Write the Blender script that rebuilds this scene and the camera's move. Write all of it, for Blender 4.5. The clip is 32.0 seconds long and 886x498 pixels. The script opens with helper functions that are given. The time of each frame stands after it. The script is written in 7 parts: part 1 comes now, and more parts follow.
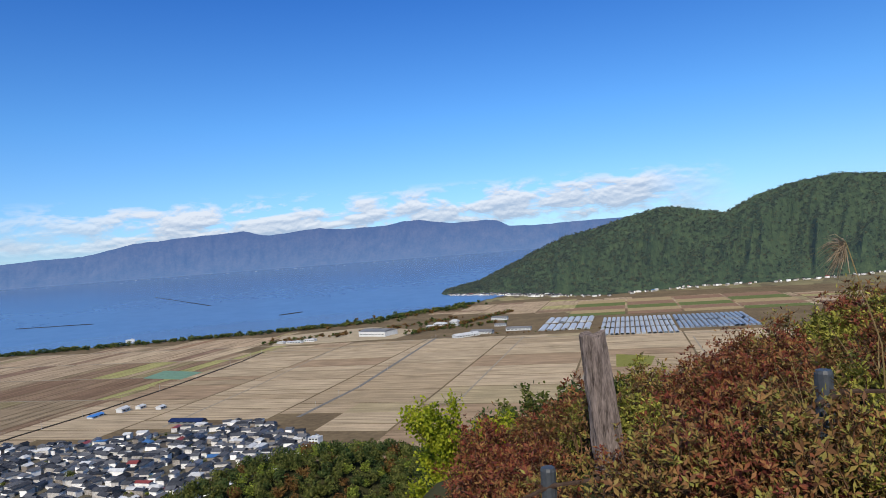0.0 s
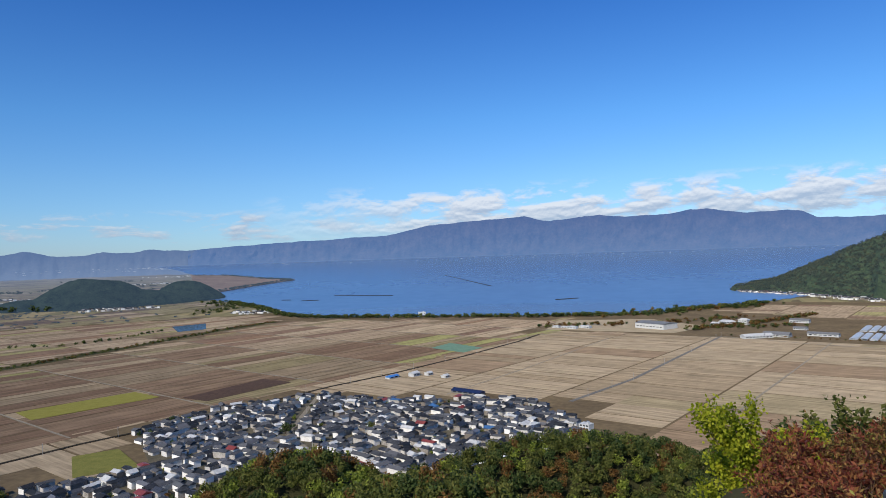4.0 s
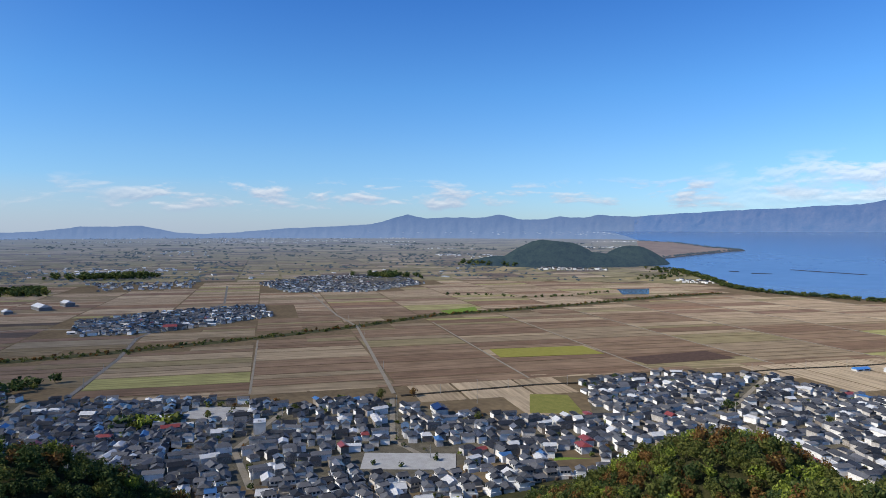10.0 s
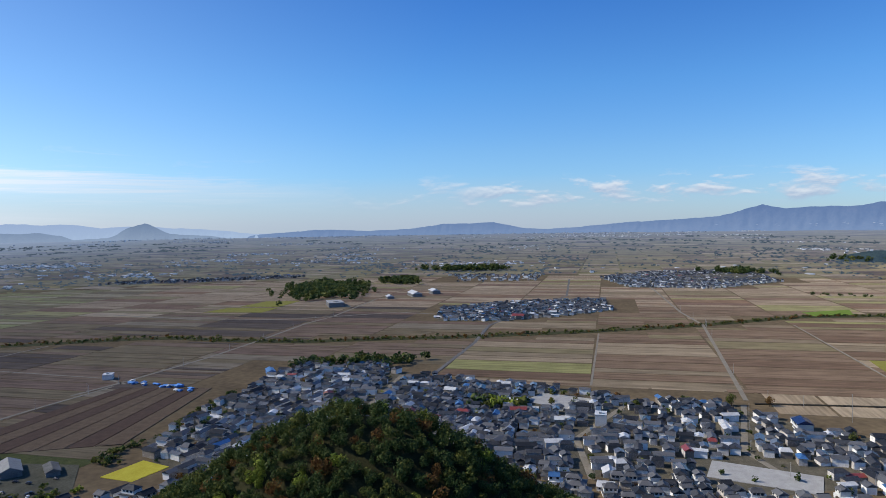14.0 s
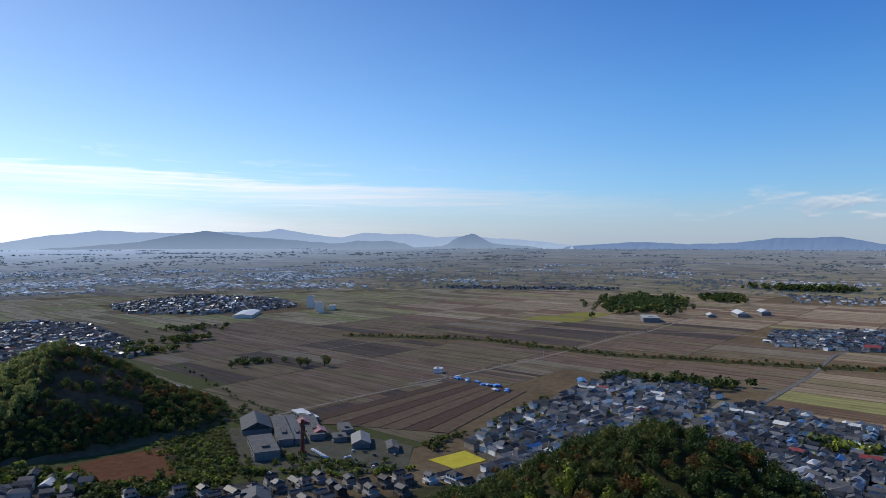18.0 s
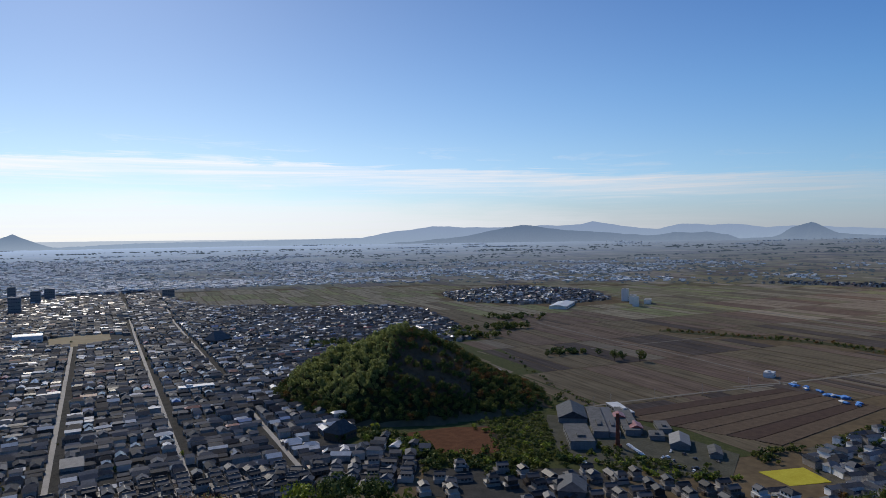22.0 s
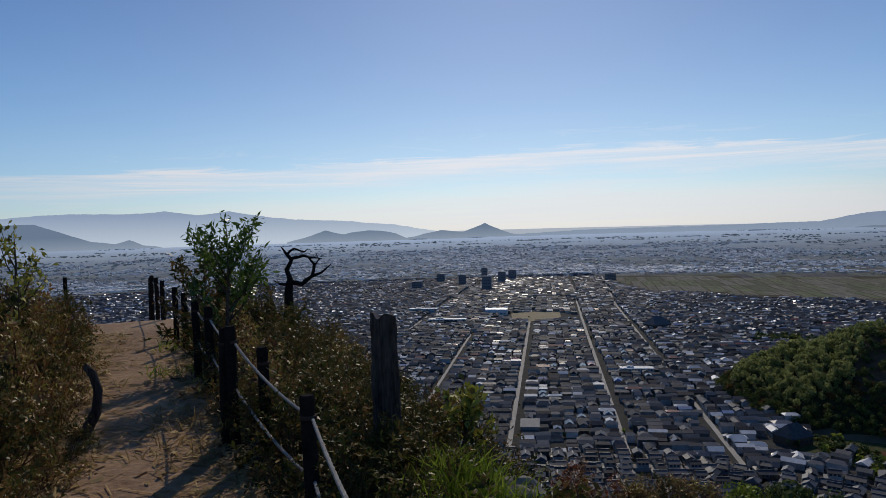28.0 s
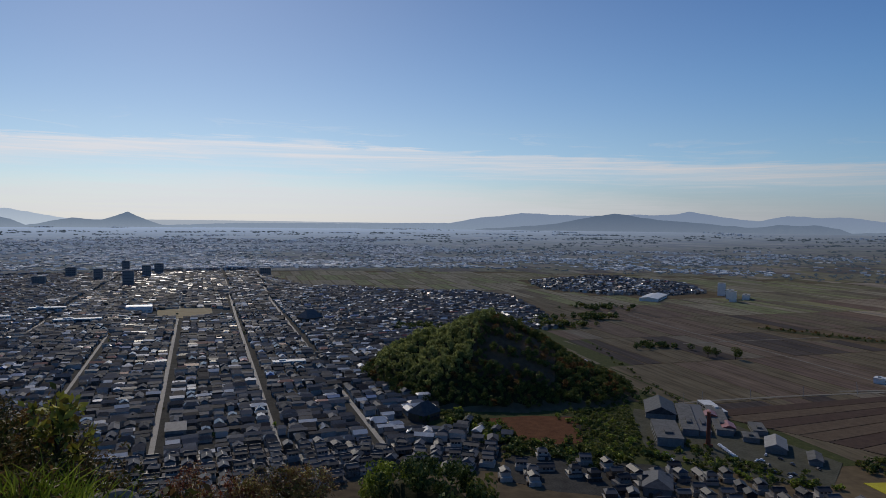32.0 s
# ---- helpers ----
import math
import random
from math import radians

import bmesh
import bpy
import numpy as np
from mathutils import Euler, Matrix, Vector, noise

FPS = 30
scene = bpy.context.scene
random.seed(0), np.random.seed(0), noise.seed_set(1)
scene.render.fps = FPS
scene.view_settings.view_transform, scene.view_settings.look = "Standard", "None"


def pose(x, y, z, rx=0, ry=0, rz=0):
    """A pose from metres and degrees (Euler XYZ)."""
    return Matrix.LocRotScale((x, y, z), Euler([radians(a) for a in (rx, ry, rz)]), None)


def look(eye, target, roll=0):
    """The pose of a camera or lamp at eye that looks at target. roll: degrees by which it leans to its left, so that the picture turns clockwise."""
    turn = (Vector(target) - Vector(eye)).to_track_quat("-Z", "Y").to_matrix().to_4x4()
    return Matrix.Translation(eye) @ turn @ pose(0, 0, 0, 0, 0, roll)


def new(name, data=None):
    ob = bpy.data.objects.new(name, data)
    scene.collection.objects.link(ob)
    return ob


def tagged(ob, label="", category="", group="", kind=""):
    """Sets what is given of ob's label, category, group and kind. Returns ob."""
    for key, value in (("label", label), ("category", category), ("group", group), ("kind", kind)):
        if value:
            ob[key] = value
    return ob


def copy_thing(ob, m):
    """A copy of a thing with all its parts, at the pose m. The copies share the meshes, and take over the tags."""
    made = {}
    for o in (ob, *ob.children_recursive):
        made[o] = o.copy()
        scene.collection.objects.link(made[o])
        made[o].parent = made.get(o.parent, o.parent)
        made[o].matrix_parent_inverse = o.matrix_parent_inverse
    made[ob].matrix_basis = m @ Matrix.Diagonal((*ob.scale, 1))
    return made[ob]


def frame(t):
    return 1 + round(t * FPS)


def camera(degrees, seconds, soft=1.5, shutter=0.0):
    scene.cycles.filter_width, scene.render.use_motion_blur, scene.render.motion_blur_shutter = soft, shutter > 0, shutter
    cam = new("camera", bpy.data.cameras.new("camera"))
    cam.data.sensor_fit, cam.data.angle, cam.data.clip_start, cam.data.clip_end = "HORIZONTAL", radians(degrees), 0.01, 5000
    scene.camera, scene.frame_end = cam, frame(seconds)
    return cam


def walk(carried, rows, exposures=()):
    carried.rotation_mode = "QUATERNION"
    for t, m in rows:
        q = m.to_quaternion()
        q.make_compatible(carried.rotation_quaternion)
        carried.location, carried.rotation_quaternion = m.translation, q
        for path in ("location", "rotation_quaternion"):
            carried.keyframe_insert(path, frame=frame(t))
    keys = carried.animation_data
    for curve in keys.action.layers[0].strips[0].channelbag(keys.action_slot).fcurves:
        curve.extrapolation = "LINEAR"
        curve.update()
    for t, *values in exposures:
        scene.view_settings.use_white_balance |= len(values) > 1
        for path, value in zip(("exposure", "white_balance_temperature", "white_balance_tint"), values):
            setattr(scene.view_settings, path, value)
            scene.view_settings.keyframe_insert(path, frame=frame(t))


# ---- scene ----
cam = camera(66.8, 32.0, 0.55)
ROWS = [
    (0, -0.011, 0.633, 175.012, 90.48, 4.36, 0.04),
    (0.5, -0.043, 0.637, 175.013, 90.55, 3.88, 2.22),
    (1, -0.063, 0.632, 175.011, 90.56, 3.94, 4.92),
    (1.5, -0.092, 0.620, 175.009, 90.44, 3.53, 7.89),
    (2, -0.128, 0.607, 175.004, 90.47, 3.16, 11.09),
    (2.5, -0.150, 0.591, 174.992, 90.00, 2.81, 14.29),
    (3, -0.165, 0.579, 174.988, 89.83, 2.66, 16.90),
    (3.5, -0.191, 0.567, 174.982, 90.33, 2.19, 20.51),
    (5.5, -0.307, 0.523, 174.991, 90.36, 1.92, 31.13),
    (6, -0.352, 0.502, 174.995, 90.57, 1.90, 35.41),
    (6.5, -0.392, 0.476, 174.997, 90.63, 1.69, 39.61),
    (7, -0.426, 0.448, 174.999, 90.20, 1.30, 43.64),
    (7.5, -0.452, 0.423, 174.999, 89.34, 0.97, 46.87),
    (8, -0.472, 0.401, 175.000, 88.53, 0.73, 49.60),
    (8.5, -0.491, 0.379, 175.000, 88.66, 0.17, 52.34),
    (9, -0.504, 0.361, 175.000, 89.09, -0.18, 54.44),
    (9.5, -0.519, 0.339, 175.000, 88.52, 0.13, 56.88),
    (10, -0.537, 0.309, 175.000, 88.35, -0.10, 60.09),
    (10.5, -0.552, 0.282, 175.000, 87.76, -0.11, 62.95),
    (11, -0.562, 0.261, 175.000, 88.53, -0.29, 65.08),
    (11.5, -0.578, 0.224, 175.000, 88.43, -0.02, 68.82),
    (12, -0.592, 0.185, 175.000, 88.43, 0.47, 72.63),
    (12.5, -0.601, 0.152, 175.000, 88.32, 0.94, 75.76),
    (13, -0.609, 0.116, 175.000, 88.01, 0.53, 79.23),
    (13.5, -0.617, 0.061, 175.000, 88.18, 0.56, 84.33),
    (14, -0.620, 0.016, 175.000, 88.04, 0.87, 88.51),
    (14.5, -0.620, -0.025, 175.000, 88.54, 0.37, 92.26),
    (15, -0.616, -0.068, 175.000, 88.83, 0.45, 96.32),
    (15.5, -0.612, -0.101, 175.000, 89.25, 0.15, 99.38),
    (17.5, -0.579, -0.221, 175.000, 89.75, 0.68, 110.90),
    (18, -0.562, -0.261, 175.000, 89.23, -0.04, 114.89),
    (18.5, -0.547, -0.292, 175.000, 88.89, -0.03, 118.05),
    (19, -0.531, -0.320, 175.000, 88.71, -0.03, 121.05),
    (19.5, -0.513, -0.348, 175.000, 88.64, -0.03, 124.19),
    (20, -0.490, -0.379, 175.000, 88.94, 0.05, 127.64),
    (20.5, -0.473, -0.400, 175.000, 88.85, -0.11, 130.20),
    (21, -0.445, -0.430, 175.000, 88.76, 0.76, 133.92),
    (21.5, -0.412, -0.460, 175.000, 88.98, 1.13, 137.97),
    (22, -0.382, -0.482, 175.001, 88.76, 0.80, 141.15),
    (22.5, -0.354, -0.499, 175.001, 88.30, 0.19, 143.81),
    (23, -0.316, -0.516, 175.003, 87.97, -0.41, 146.83),
    (23.5, -0.267, -0.530, 175.005, 87.90, -0.22, 149.74),
    (24, -0.192, -0.543, 175.010, 87.91, -0.32, 153.17),
    (24.5, -0.185, -0.554, 175.013, 87.68, -0.17, 155.94),
    (25, -0.165, -0.564, 175.010, 87.94, 1.53, 159.84),
    (25.5, -0.157, -0.575, 175.008, 88.39, 2.68, 163.80),
    (27.5, -0.056, -0.612, 174.998, 87.85, 1.30, 174.58),
    (28, -0.033, -0.612, 174.993, 88.33, 1.68, 177.37),
    (28.5, -0.021, -0.611, 174.985, 88.30, 1.61, 180.16),
    (29, -0.042, -0.619, 174.995, 87.70, 1.48, 179.98),
    (29.5, -0.077, -0.631, 174.994, 87.70, 1.18, 176.13),
    (30, -0.121, -0.632, 175.005, 87.86, 0.75, 171.05),
    (30.5, -0.162, -0.613, 175.002, 87.99, 0.38, 165.76),
    (31, -0.201, -0.590, 175.005, 87.91, -0.26, 160.07),
    (31.5, -0.234, -0.561, 175.005, 88.05, -0.27, 154.33),
    (32, -0.298, -0.531, 175.003, 87.58, -0.61, 148.67),
]
walk(cam, [(t, pose(x, y, z, rx, ry, rz)) for t, x, y, z, rx, ry, rz in ROWS],
     [(0.0, 0.05, 6500, 10), (6.0, -0.05, 6500, 10), (7.5, 0.0, 6490, 10), (9.0, 0.2, 6480, 10), (13.0, 0.2, 6480, 10), (17.0, 0.12, 6550, 10), (20.0, 0.0, 6600, 10), (21.5, -0.15, 6700, 10), (23.0, -0.42, 6850, 11), (26.0, -0.52, 6900, 11), (30.0, -0.56, 6900, 11), (32.0, -0.66, 6900, 11)])
# ---------------------------------------------------------------- light
SUN_AZ, SUN_EL = 171.0, 36.0
SUN_WAY = (-math.sin(radians(SUN_AZ)) * math.cos(radians(SUN_EL)), math.cos(radians(SUN_AZ)) * math.cos(radians(SUN_EL)), math.sin(radians(SUN_EL)))
world = bpy.data.worlds.new("sky")
scene.world = world
world.use_nodes = True


def links(tree, *pairs):
    for a, b in pairs:
        tree.links.new(a, b)


def build_sky():
    """A clear autumn sky: Nishita, with a low line of small cumulus over the lake and streaks of cirrus in the south."""
    nt = world.node_tree
    nt.nodes.clear()

    def op(kind, a, b=None, c=None, clamp=False):
        n = nt.nodes.new("ShaderNodeMath")
        n.operation, n.use_clamp = kind, clamp
        for i, v in enumerate((a, b, c)):
            if v is not None:
                if isinstance(v, (int, float)):
                    n.inputs[i].default_value = v
                else:
                    nt.links.new(v, n.inputs[i])
        return n.outputs[0]

    def band(v, lo, lo2, hi, hi2):
        """1 between lo2 and hi, fading to 0 at lo and hi2."""
        up = op("DIVIDE", op("SUBTRACT", v, lo), lo2 - lo, clamp=True)
        down = op("DIVIDE", op("SUBTRACT", hi2, v), hi2 - hi, clamp=True)
        return op("MULTIPLY", up, down)

    def cloud(vec_scale, shift, detail, rough, distort):
        co = nt.nodes.new("ShaderNodeCombineXYZ")
        links(nt, (op("MULTIPLY_ADD", azimuth, vec_scale[0], shift), co.inputs[0]), (op("MULTIPLY", high, vec_scale[1]), co.inputs[1]))
        n = nt.nodes.new("ShaderNodeTexNoise")
        n.inputs["Scale"].default_value, n.inputs["Detail"].default_value, n.inputs["Roughness"].default_value, n.inputs["Distortion"].default_value = 1.0, detail, rough, distort
        nt.links.new(co.outputs[0], n.inputs["Vector"])
        return n.outputs["Fac"]

    out = nt.nodes.new("ShaderNodeOutputWorld")
    bg = nt.nodes.new("ShaderNodeBackground")
    sky = nt.nodes.new("ShaderNodeTexSky")
    sky.sky_type, sky.sun_disc = "NISHITA", False
    sky.sun_elevation, sky.sun_rotation = radians(SUN_EL), radians(-SUN_AZ)
    sky.altitude, sky.air_density, sky.dust_density, sky.ozone_density = 200, 1.0, 0.35, 3.0
    co = nt.nodes.new("ShaderNodeTexCoord")
    sep = nt.nodes.new("ShaderNodeSeparateXYZ")
    nt.links.new(co.outputs["Generated"], sep.inputs[0])
    azimuth = op("MULTIPLY", op("ARCTAN2", op("MULTIPLY", sep.outputs[0], -1.0), op("MULTIPLY", sep.outputs[1], 1.0)), 57.2958)
    back = op("MULTIPLY", op("LESS_THAN", azimuth, -90.0), 360.0)
    azimuth = op("ADD", azimuth, back)
    high = op("MULTIPLY", op("ARCSINE", sep.outputs[2]), 57.2958)
    aim = op("ADD", op("ADD", op("MULTIPLY", sep.outputs[0], SUN_WAY[0]), op("MULTIPLY", sep.outputs[1], SUN_WAY[1])), op("MULTIPLY", sep.outputs[2], SUN_WAY[2]))
    glare = op("MULTIPLY", op("SUBTRACT", aim, 0.25), 1.5, clamp=True)

    def ramp(value, *stops):
        n = nt.nodes.new("ShaderNodeValToRGB")
        e = n.color_ramp.elements
        for k, (at, c) in enumerate(stops):
            el = e[k] if k < 2 else e.new(0.5)
            el.position, el.color = at, (*c, 1)
        nt.links.new(value, n.inputs[0])
        return n.outputs[0]

    def mixed(share, a, b, blend="MIX"):
        n = nt.nodes.new("ShaderNodeMix")
        n.data_type, n.blend_type = "RGBA", blend
        for v, k in ((share, 0), (a, "A"), (b, "B")):
            if isinstance(v, (int, float)):
                n.inputs[k].default_value = v
            elif isinstance(v, tuple):
                n.inputs[k].default_value = (*v, 1)
            else:
                nt.links.new(v, n.inputs[k])
        return n.outputs["Result"]

    # clear air: deep blue overhead, paler and greener down to the skyline, hazed towards the sun
    tone = mixed(glare, (0.56, 0.90, 1.45), (0.89, 1.04, 1.36))
    rise = op("DIVIDE", high, 24.0, clamp=True)
    away = ramp(rise, (0.0, (1.02, .88, .82)), (0.26, (.93, .90, .80)), (0.48, (.74, .88, .83)), (0.68, (.48, .77, .86)), (1.0, (.33, .62, .80)))
    sunny = ramp(rise, (0.0, (.86, .88, .88)), (0.3, (.90, .86, .77)), (0.6, (.80, .79, .71)), (1.0, (.62, .645, .65)))
    air = mixed(1.0, mixed(1.0, sky.outputs[0], tone, "MULTIPLY"), mixed(glare, away, sunny), "MULTIPLY")
    air = mixed(1.0, air, (1.17, 1.17, 1.15), "MULTIPLY")
    # haze low over the western plain
    veil = op("MULTIPLY", band(high, -3.0, -1.0, 0.3, 4.2), op("MULTIPLY", band(azimuth, 44.0, 82.0, 128.0, 150.0), 0.62))
    air = mixed(veil, air, (4.1, 4.7, 5.9))
    # cumulus: heaped white tops over flat grey bases
    def heap(stretch, shift, cut, base, gain):
        full = cloud(stretch, shift, 8, 0.58, 0.25)
        bulk = op("SUBTRACT", full, op("MULTIPLY_ADD", op("ABSOLUTE", op("SUBTRACT", high, base)), 0.075, cut))
        nt_shift = op("ADD", high, 0.22)
        co2 = nt.nodes.new("ShaderNodeCombineXYZ")
        links(nt, (op("MULTIPLY_ADD", azimuth, stretch[0], shift), co2.inputs[0]), (op("MULTIPLY", nt_shift, stretch[1]), co2.inputs[1]))
        n = nt.nodes.new("ShaderNodeTexNoise")
        n.inputs["Scale"].default_value, n.inputs["Detail"].default_value, n.inputs["Roughness"].default_value, n.inputs["Distortion"].default_value = 1.0, 8, 0.58, 0.25
        nt.links.new(co2.outputs[0], n.inputs["Vector"])
        light = op("MULTIPLY_ADD", op("SUBTRACT", full, n.outputs["Fac"]), 5.0, op("MULTIPLY_ADD", op("SUBTRACT", high, base), 0.3, 0.42), clamp=True)
        return op("MULTIPLY", bulk, gain, clamp=True), light
    ridge_line = op("ADD", 3.55, op("MULTIPLY", op("SUBTRACT", azimuth, 5.0), -0.022))
    cover, lit = heap((0.27, 0.75), 3.0, 0.33, ridge_line, 8.0)
    cover = op("MULTIPLY", cover, op("MULTIPLY", band(high, 1.5, 2.4, 5.0, 6.2), band(azimuth, -24.0, -17.0, 24.0, 40.0)))
    cover2, lit2 = heap((0.24, 0.8), 21.0, 0.445, op("ADD", 2.75, op("MULTIPLY", op("SUBTRACT", azimuth, 60.0), -0.012)), 8.0)
    cover2 = op("MULTIPLY", cover2, op("MULTIPLY", band(high, 1.2, 1.9, 3.6, 4.4), band(azimuth, 28.0, 36.0, 80.0, 100.0)))
    air = mixed(op("MULTIPLY", cover2, 0.72), air, mixed(lit2, (3.6, 4.3, 5.8), (6.9, 7.1, 7.6)))
    air = mixed(op("MULTIPLY", cover, 0.82), air, mixed(lit, (4.0, 4.7, 6.1), (8.2, 8.3, 8.7)))
    # cirrus: a broad ragged sheet that sags on both sides of the sun, a clear gap below it and a white veil down to the skyline
    fray = cloud((0.10, 1.3), 5.0, 8, 0.66, 0.8)
    sag = op("ADD", high, op("MULTIPLY", op("ABSOLUTE", op("SUBTRACT", azimuth, 165.0)), 0.045))
    sag = op("ADD", sag, op("MULTIPLY", op("SUBTRACT", fray, 0.5), 2.8))
    streak = op("MULTIPLY_ADD", cloud((0.05, 2.2), 1.0, 8, 0.66, 1.0), 4.4, -1.75, clamp=True)
    sheet = op("MULTIPLY", band(sag, 4.2, 5.6, 6.35, 6.75), op("MULTIPLY_ADD", streak, 0.7, 0.36))
    wisp = op("MULTIPLY", op("MULTIPLY", band(sag, 6.6, 7.4, 7.9, 8.8), op("MULTIPLY", op("SUBTRACT", cloud((0.13, 1.0), 40.0, 8, 0.65, 1.0), 0.55), 4.0, clamp=True)), 0.5)
    sheet = op("MULTIPLY", op("ADD", sheet, wisp), band(azimuth, 96.0, 124.0, 200.0, 226.0))
    low = op("MULTIPLY", band(sag, -4.0, -3.0, 2.3, 4.3), op("MULTIPLY_ADD", streak, 0.25, 0.66))
    low = op("MULTIPLY", low, band(azimuth, 104.0, 140.0, 196.0, 222.0))
    glow = mixed(op("MULTIPLY", op("SUBTRACT", aim, 0.45), 2.2, clamp=True), (6.6, 6.9, 7.6), (11.2, 11.9, 13.3))
    air = mixed(op("MULTIPLY", low, 0.92, clamp=True), air, glow)
    air = mixed(op("MULTIPLY", sheet, 0.92, clamp=True), air, glow)
    links(nt, (air, bg.inputs[0]), (bg.outputs[0], out.inputs[0]))
    bg.inputs["Strength"].default_value = 0.1


build_sky()
sun = new("sun", bpy.data.lights.new("sun", "SUN"))
sun.data.energy, sun.data.angle, sun.data.color = 4.0, radians(0.53), (1.0, 0.93, 0.82)
sa, se = radians(SUN_AZ), radians(SUN_EL)
sun.matrix_world = look((0, 0, 400), (math.sin(sa) * math.cos(se), -math.cos(sa) * math.cos(se), 400 - math.sin(se)))


# ---------------------------------------------------------------- materials
def material(name, c1, c2, size=1.0, rough=0.8, bump=0.0, metal=0.0, fine=8.0, spec=0.5, spots=None, vary=None, glow=None, trans=0.0):
    """A two-scale noise material. size: metres of the broad blotches; fine: how many times finer the grain is.
    vary: 'object' or 'island' shifts the mix for each piece. glow: (colour, share) of haze painted on as emission, for
    the far distance alone."""
    m = bpy.data.materials.new(name)
    m.use_nodes = True
    nt = m.node_tree
    b = nt.nodes["Principled BSDF"]
    geo = nt.nodes.new("ShaderNodeNewGeometry")
    n1 = nt.nodes.new("ShaderNodeTexNoise")
    n2 = nt.nodes.new("ShaderNodeTexNoise")
    n1.inputs["Scale"].default_value, n2.inputs["Scale"].default_value = 1.0 / size, fine / size
    n1.inputs["Detail"].default_value, n2.inputs["Detail"].default_value = 4, 3
    links(nt, (geo.outputs["Position"], n1.inputs["Vector"]), (geo.outputs["Position"], n2.inputs["Vector"]))
    mix = nt.nodes.new("ShaderNodeMath")
    mix.operation = "MULTIPLY_ADD"
    mix.inputs[1].default_value = 0.55
    half = nt.nodes.new("ShaderNodeMath")
    half.operation = "MULTIPLY"
    half.inputs[1].default_value = 0.45
    links(nt, (n2.outputs["Fac"], half.inputs[0]), (n1.outputs["Fac"], mix.inputs[0]), (half.outputs[0], mix.inputs[2]))
    value = mix.outputs[0]
    if vary:
        src = nt.nodes.new("ShaderNodeObjectInfo").outputs["Random"] if vary == "object" else geo.outputs["Random Per Island"]
        v = nt.nodes.new("ShaderNodeMath")
        v.operation = "MULTIPLY_ADD"
        v.inputs[1].default_value = 0.5
        w = nt.nodes.new("ShaderNodeMath")
        w.operation = "MULTIPLY_ADD"
        w.inputs[1].default_value, w.inputs[2].default_value = 0.6, -0.05
        links(nt, (value, w.inputs[0]), (src, v.inputs[0]), (w.outputs[0], v.inputs[2]))
        value = v.outputs[0]
    ramp = nt.nodes.new("ShaderNodeValToRGB")
    e = ramp.color_ramp.elements
    e[0].position, e[0].color = 0.3, (*c1, 1)
    e[1].position, e[1].color = 0.7, (*c2, 1)
    if spots:
        s = e.new(0.86)
        s.color = (*spots, 1)
        s0 = e.new(0.8)
        s0.color = (*c2, 1)
    links(nt, (value, ramp.inputs[0]), (ramp.outputs[0], b.inputs["Base Color"]))
    b.inputs["Roughness"].default_value, b.inputs["Metallic"].default_value = rough, metal
    b.inputs["Specular IOR Level"].default_value = spec * (0.12 if rough >= 0.9 else 1.0)
    b.inputs["Diffuse Roughness"].default_value = 0.5 if rough > 0.85 else 0.2
    if trans:
        b.inputs["Transmission Weight"].default_value = trans
    if bump:
        bn = nt.nodes.new("ShaderNodeBump")
        bn.inputs["Strength"].default_value, bn.inputs["Distance"].default_value = min(1, bump), 0.1 * size
        links(nt, (value, bn.inputs["Height"]), (bn.outputs[0], b.inputs["Normal"]))
    if glow:
        b.inputs["Emission Color"].default_value = (*glow[0], 1)
        b.inputs["Emission Strength"].default_value = glow[1]
    return m


def leaf_material(name, c1, c2, c3, size=1.5, rough=0.5, through_light=0.25, gloss=0.04):
    """Foliage: three greens by piece and by patch, with some light passing through the blades."""
    m = bpy.data.materials.new(name)
    m.use_nodes = True
    nt = m.node_tree
    b = nt.nodes["Principled BSDF"]
    out = nt.nodes["Material Output"]
    geo = nt.nodes.new("ShaderNodeNewGeometry")
    n1 = nt.nodes.new("ShaderNodeTexNoise")
    n1.inputs["Scale"].default_value = 1.0 / size
    v = nt.nodes.new("ShaderNodeMath")
    v.operation = "MULTIPLY_ADD"
    v.inputs[1].default_value = 0.5
    w = nt.nodes.new("ShaderNodeMath")
    w.operation = "MULTIPLY"
    w.inputs[1].default_value = 0.6
    ramp = nt.nodes.new("ShaderNodeValToRGB")
    e = ramp.color_ramp.elements
    e[0].position, e[0].color = 0.22, (*c1, 1)
    e[1].position, e[1].color = 0.5, (*c2, 1)
    e.new(0.8).color = (*c3, 1)
    tr = nt.nodes.new("ShaderNodeBsdfTranslucent")
    mx = nt.nodes.new("ShaderNodeMixShader")
    mx.inputs[0].default_value = through_light
    b.inputs["Roughness"].default_value = rough
    b.inputs["Specular IOR Level"].default_value = gloss
    links(nt, (geo.outputs["Position"], n1.inputs["Vector"]), (n1.outputs["Fac"], w.inputs[0]), (geo.outputs["Random Per Island"], v.inputs[0]),
          (w.outputs[0], v.inputs[2]), (v.outputs[0], ramp.inputs[0]), (ramp.outputs[0], b.inputs["Base Color"]), (ramp.outputs[0], tr.inputs["Color"]),
          (b.outputs[0], mx.inputs[1]), (tr.outputs[0], mx.inputs[2]), (mx.outputs[0], out.inputs["Surface"]))
    return m


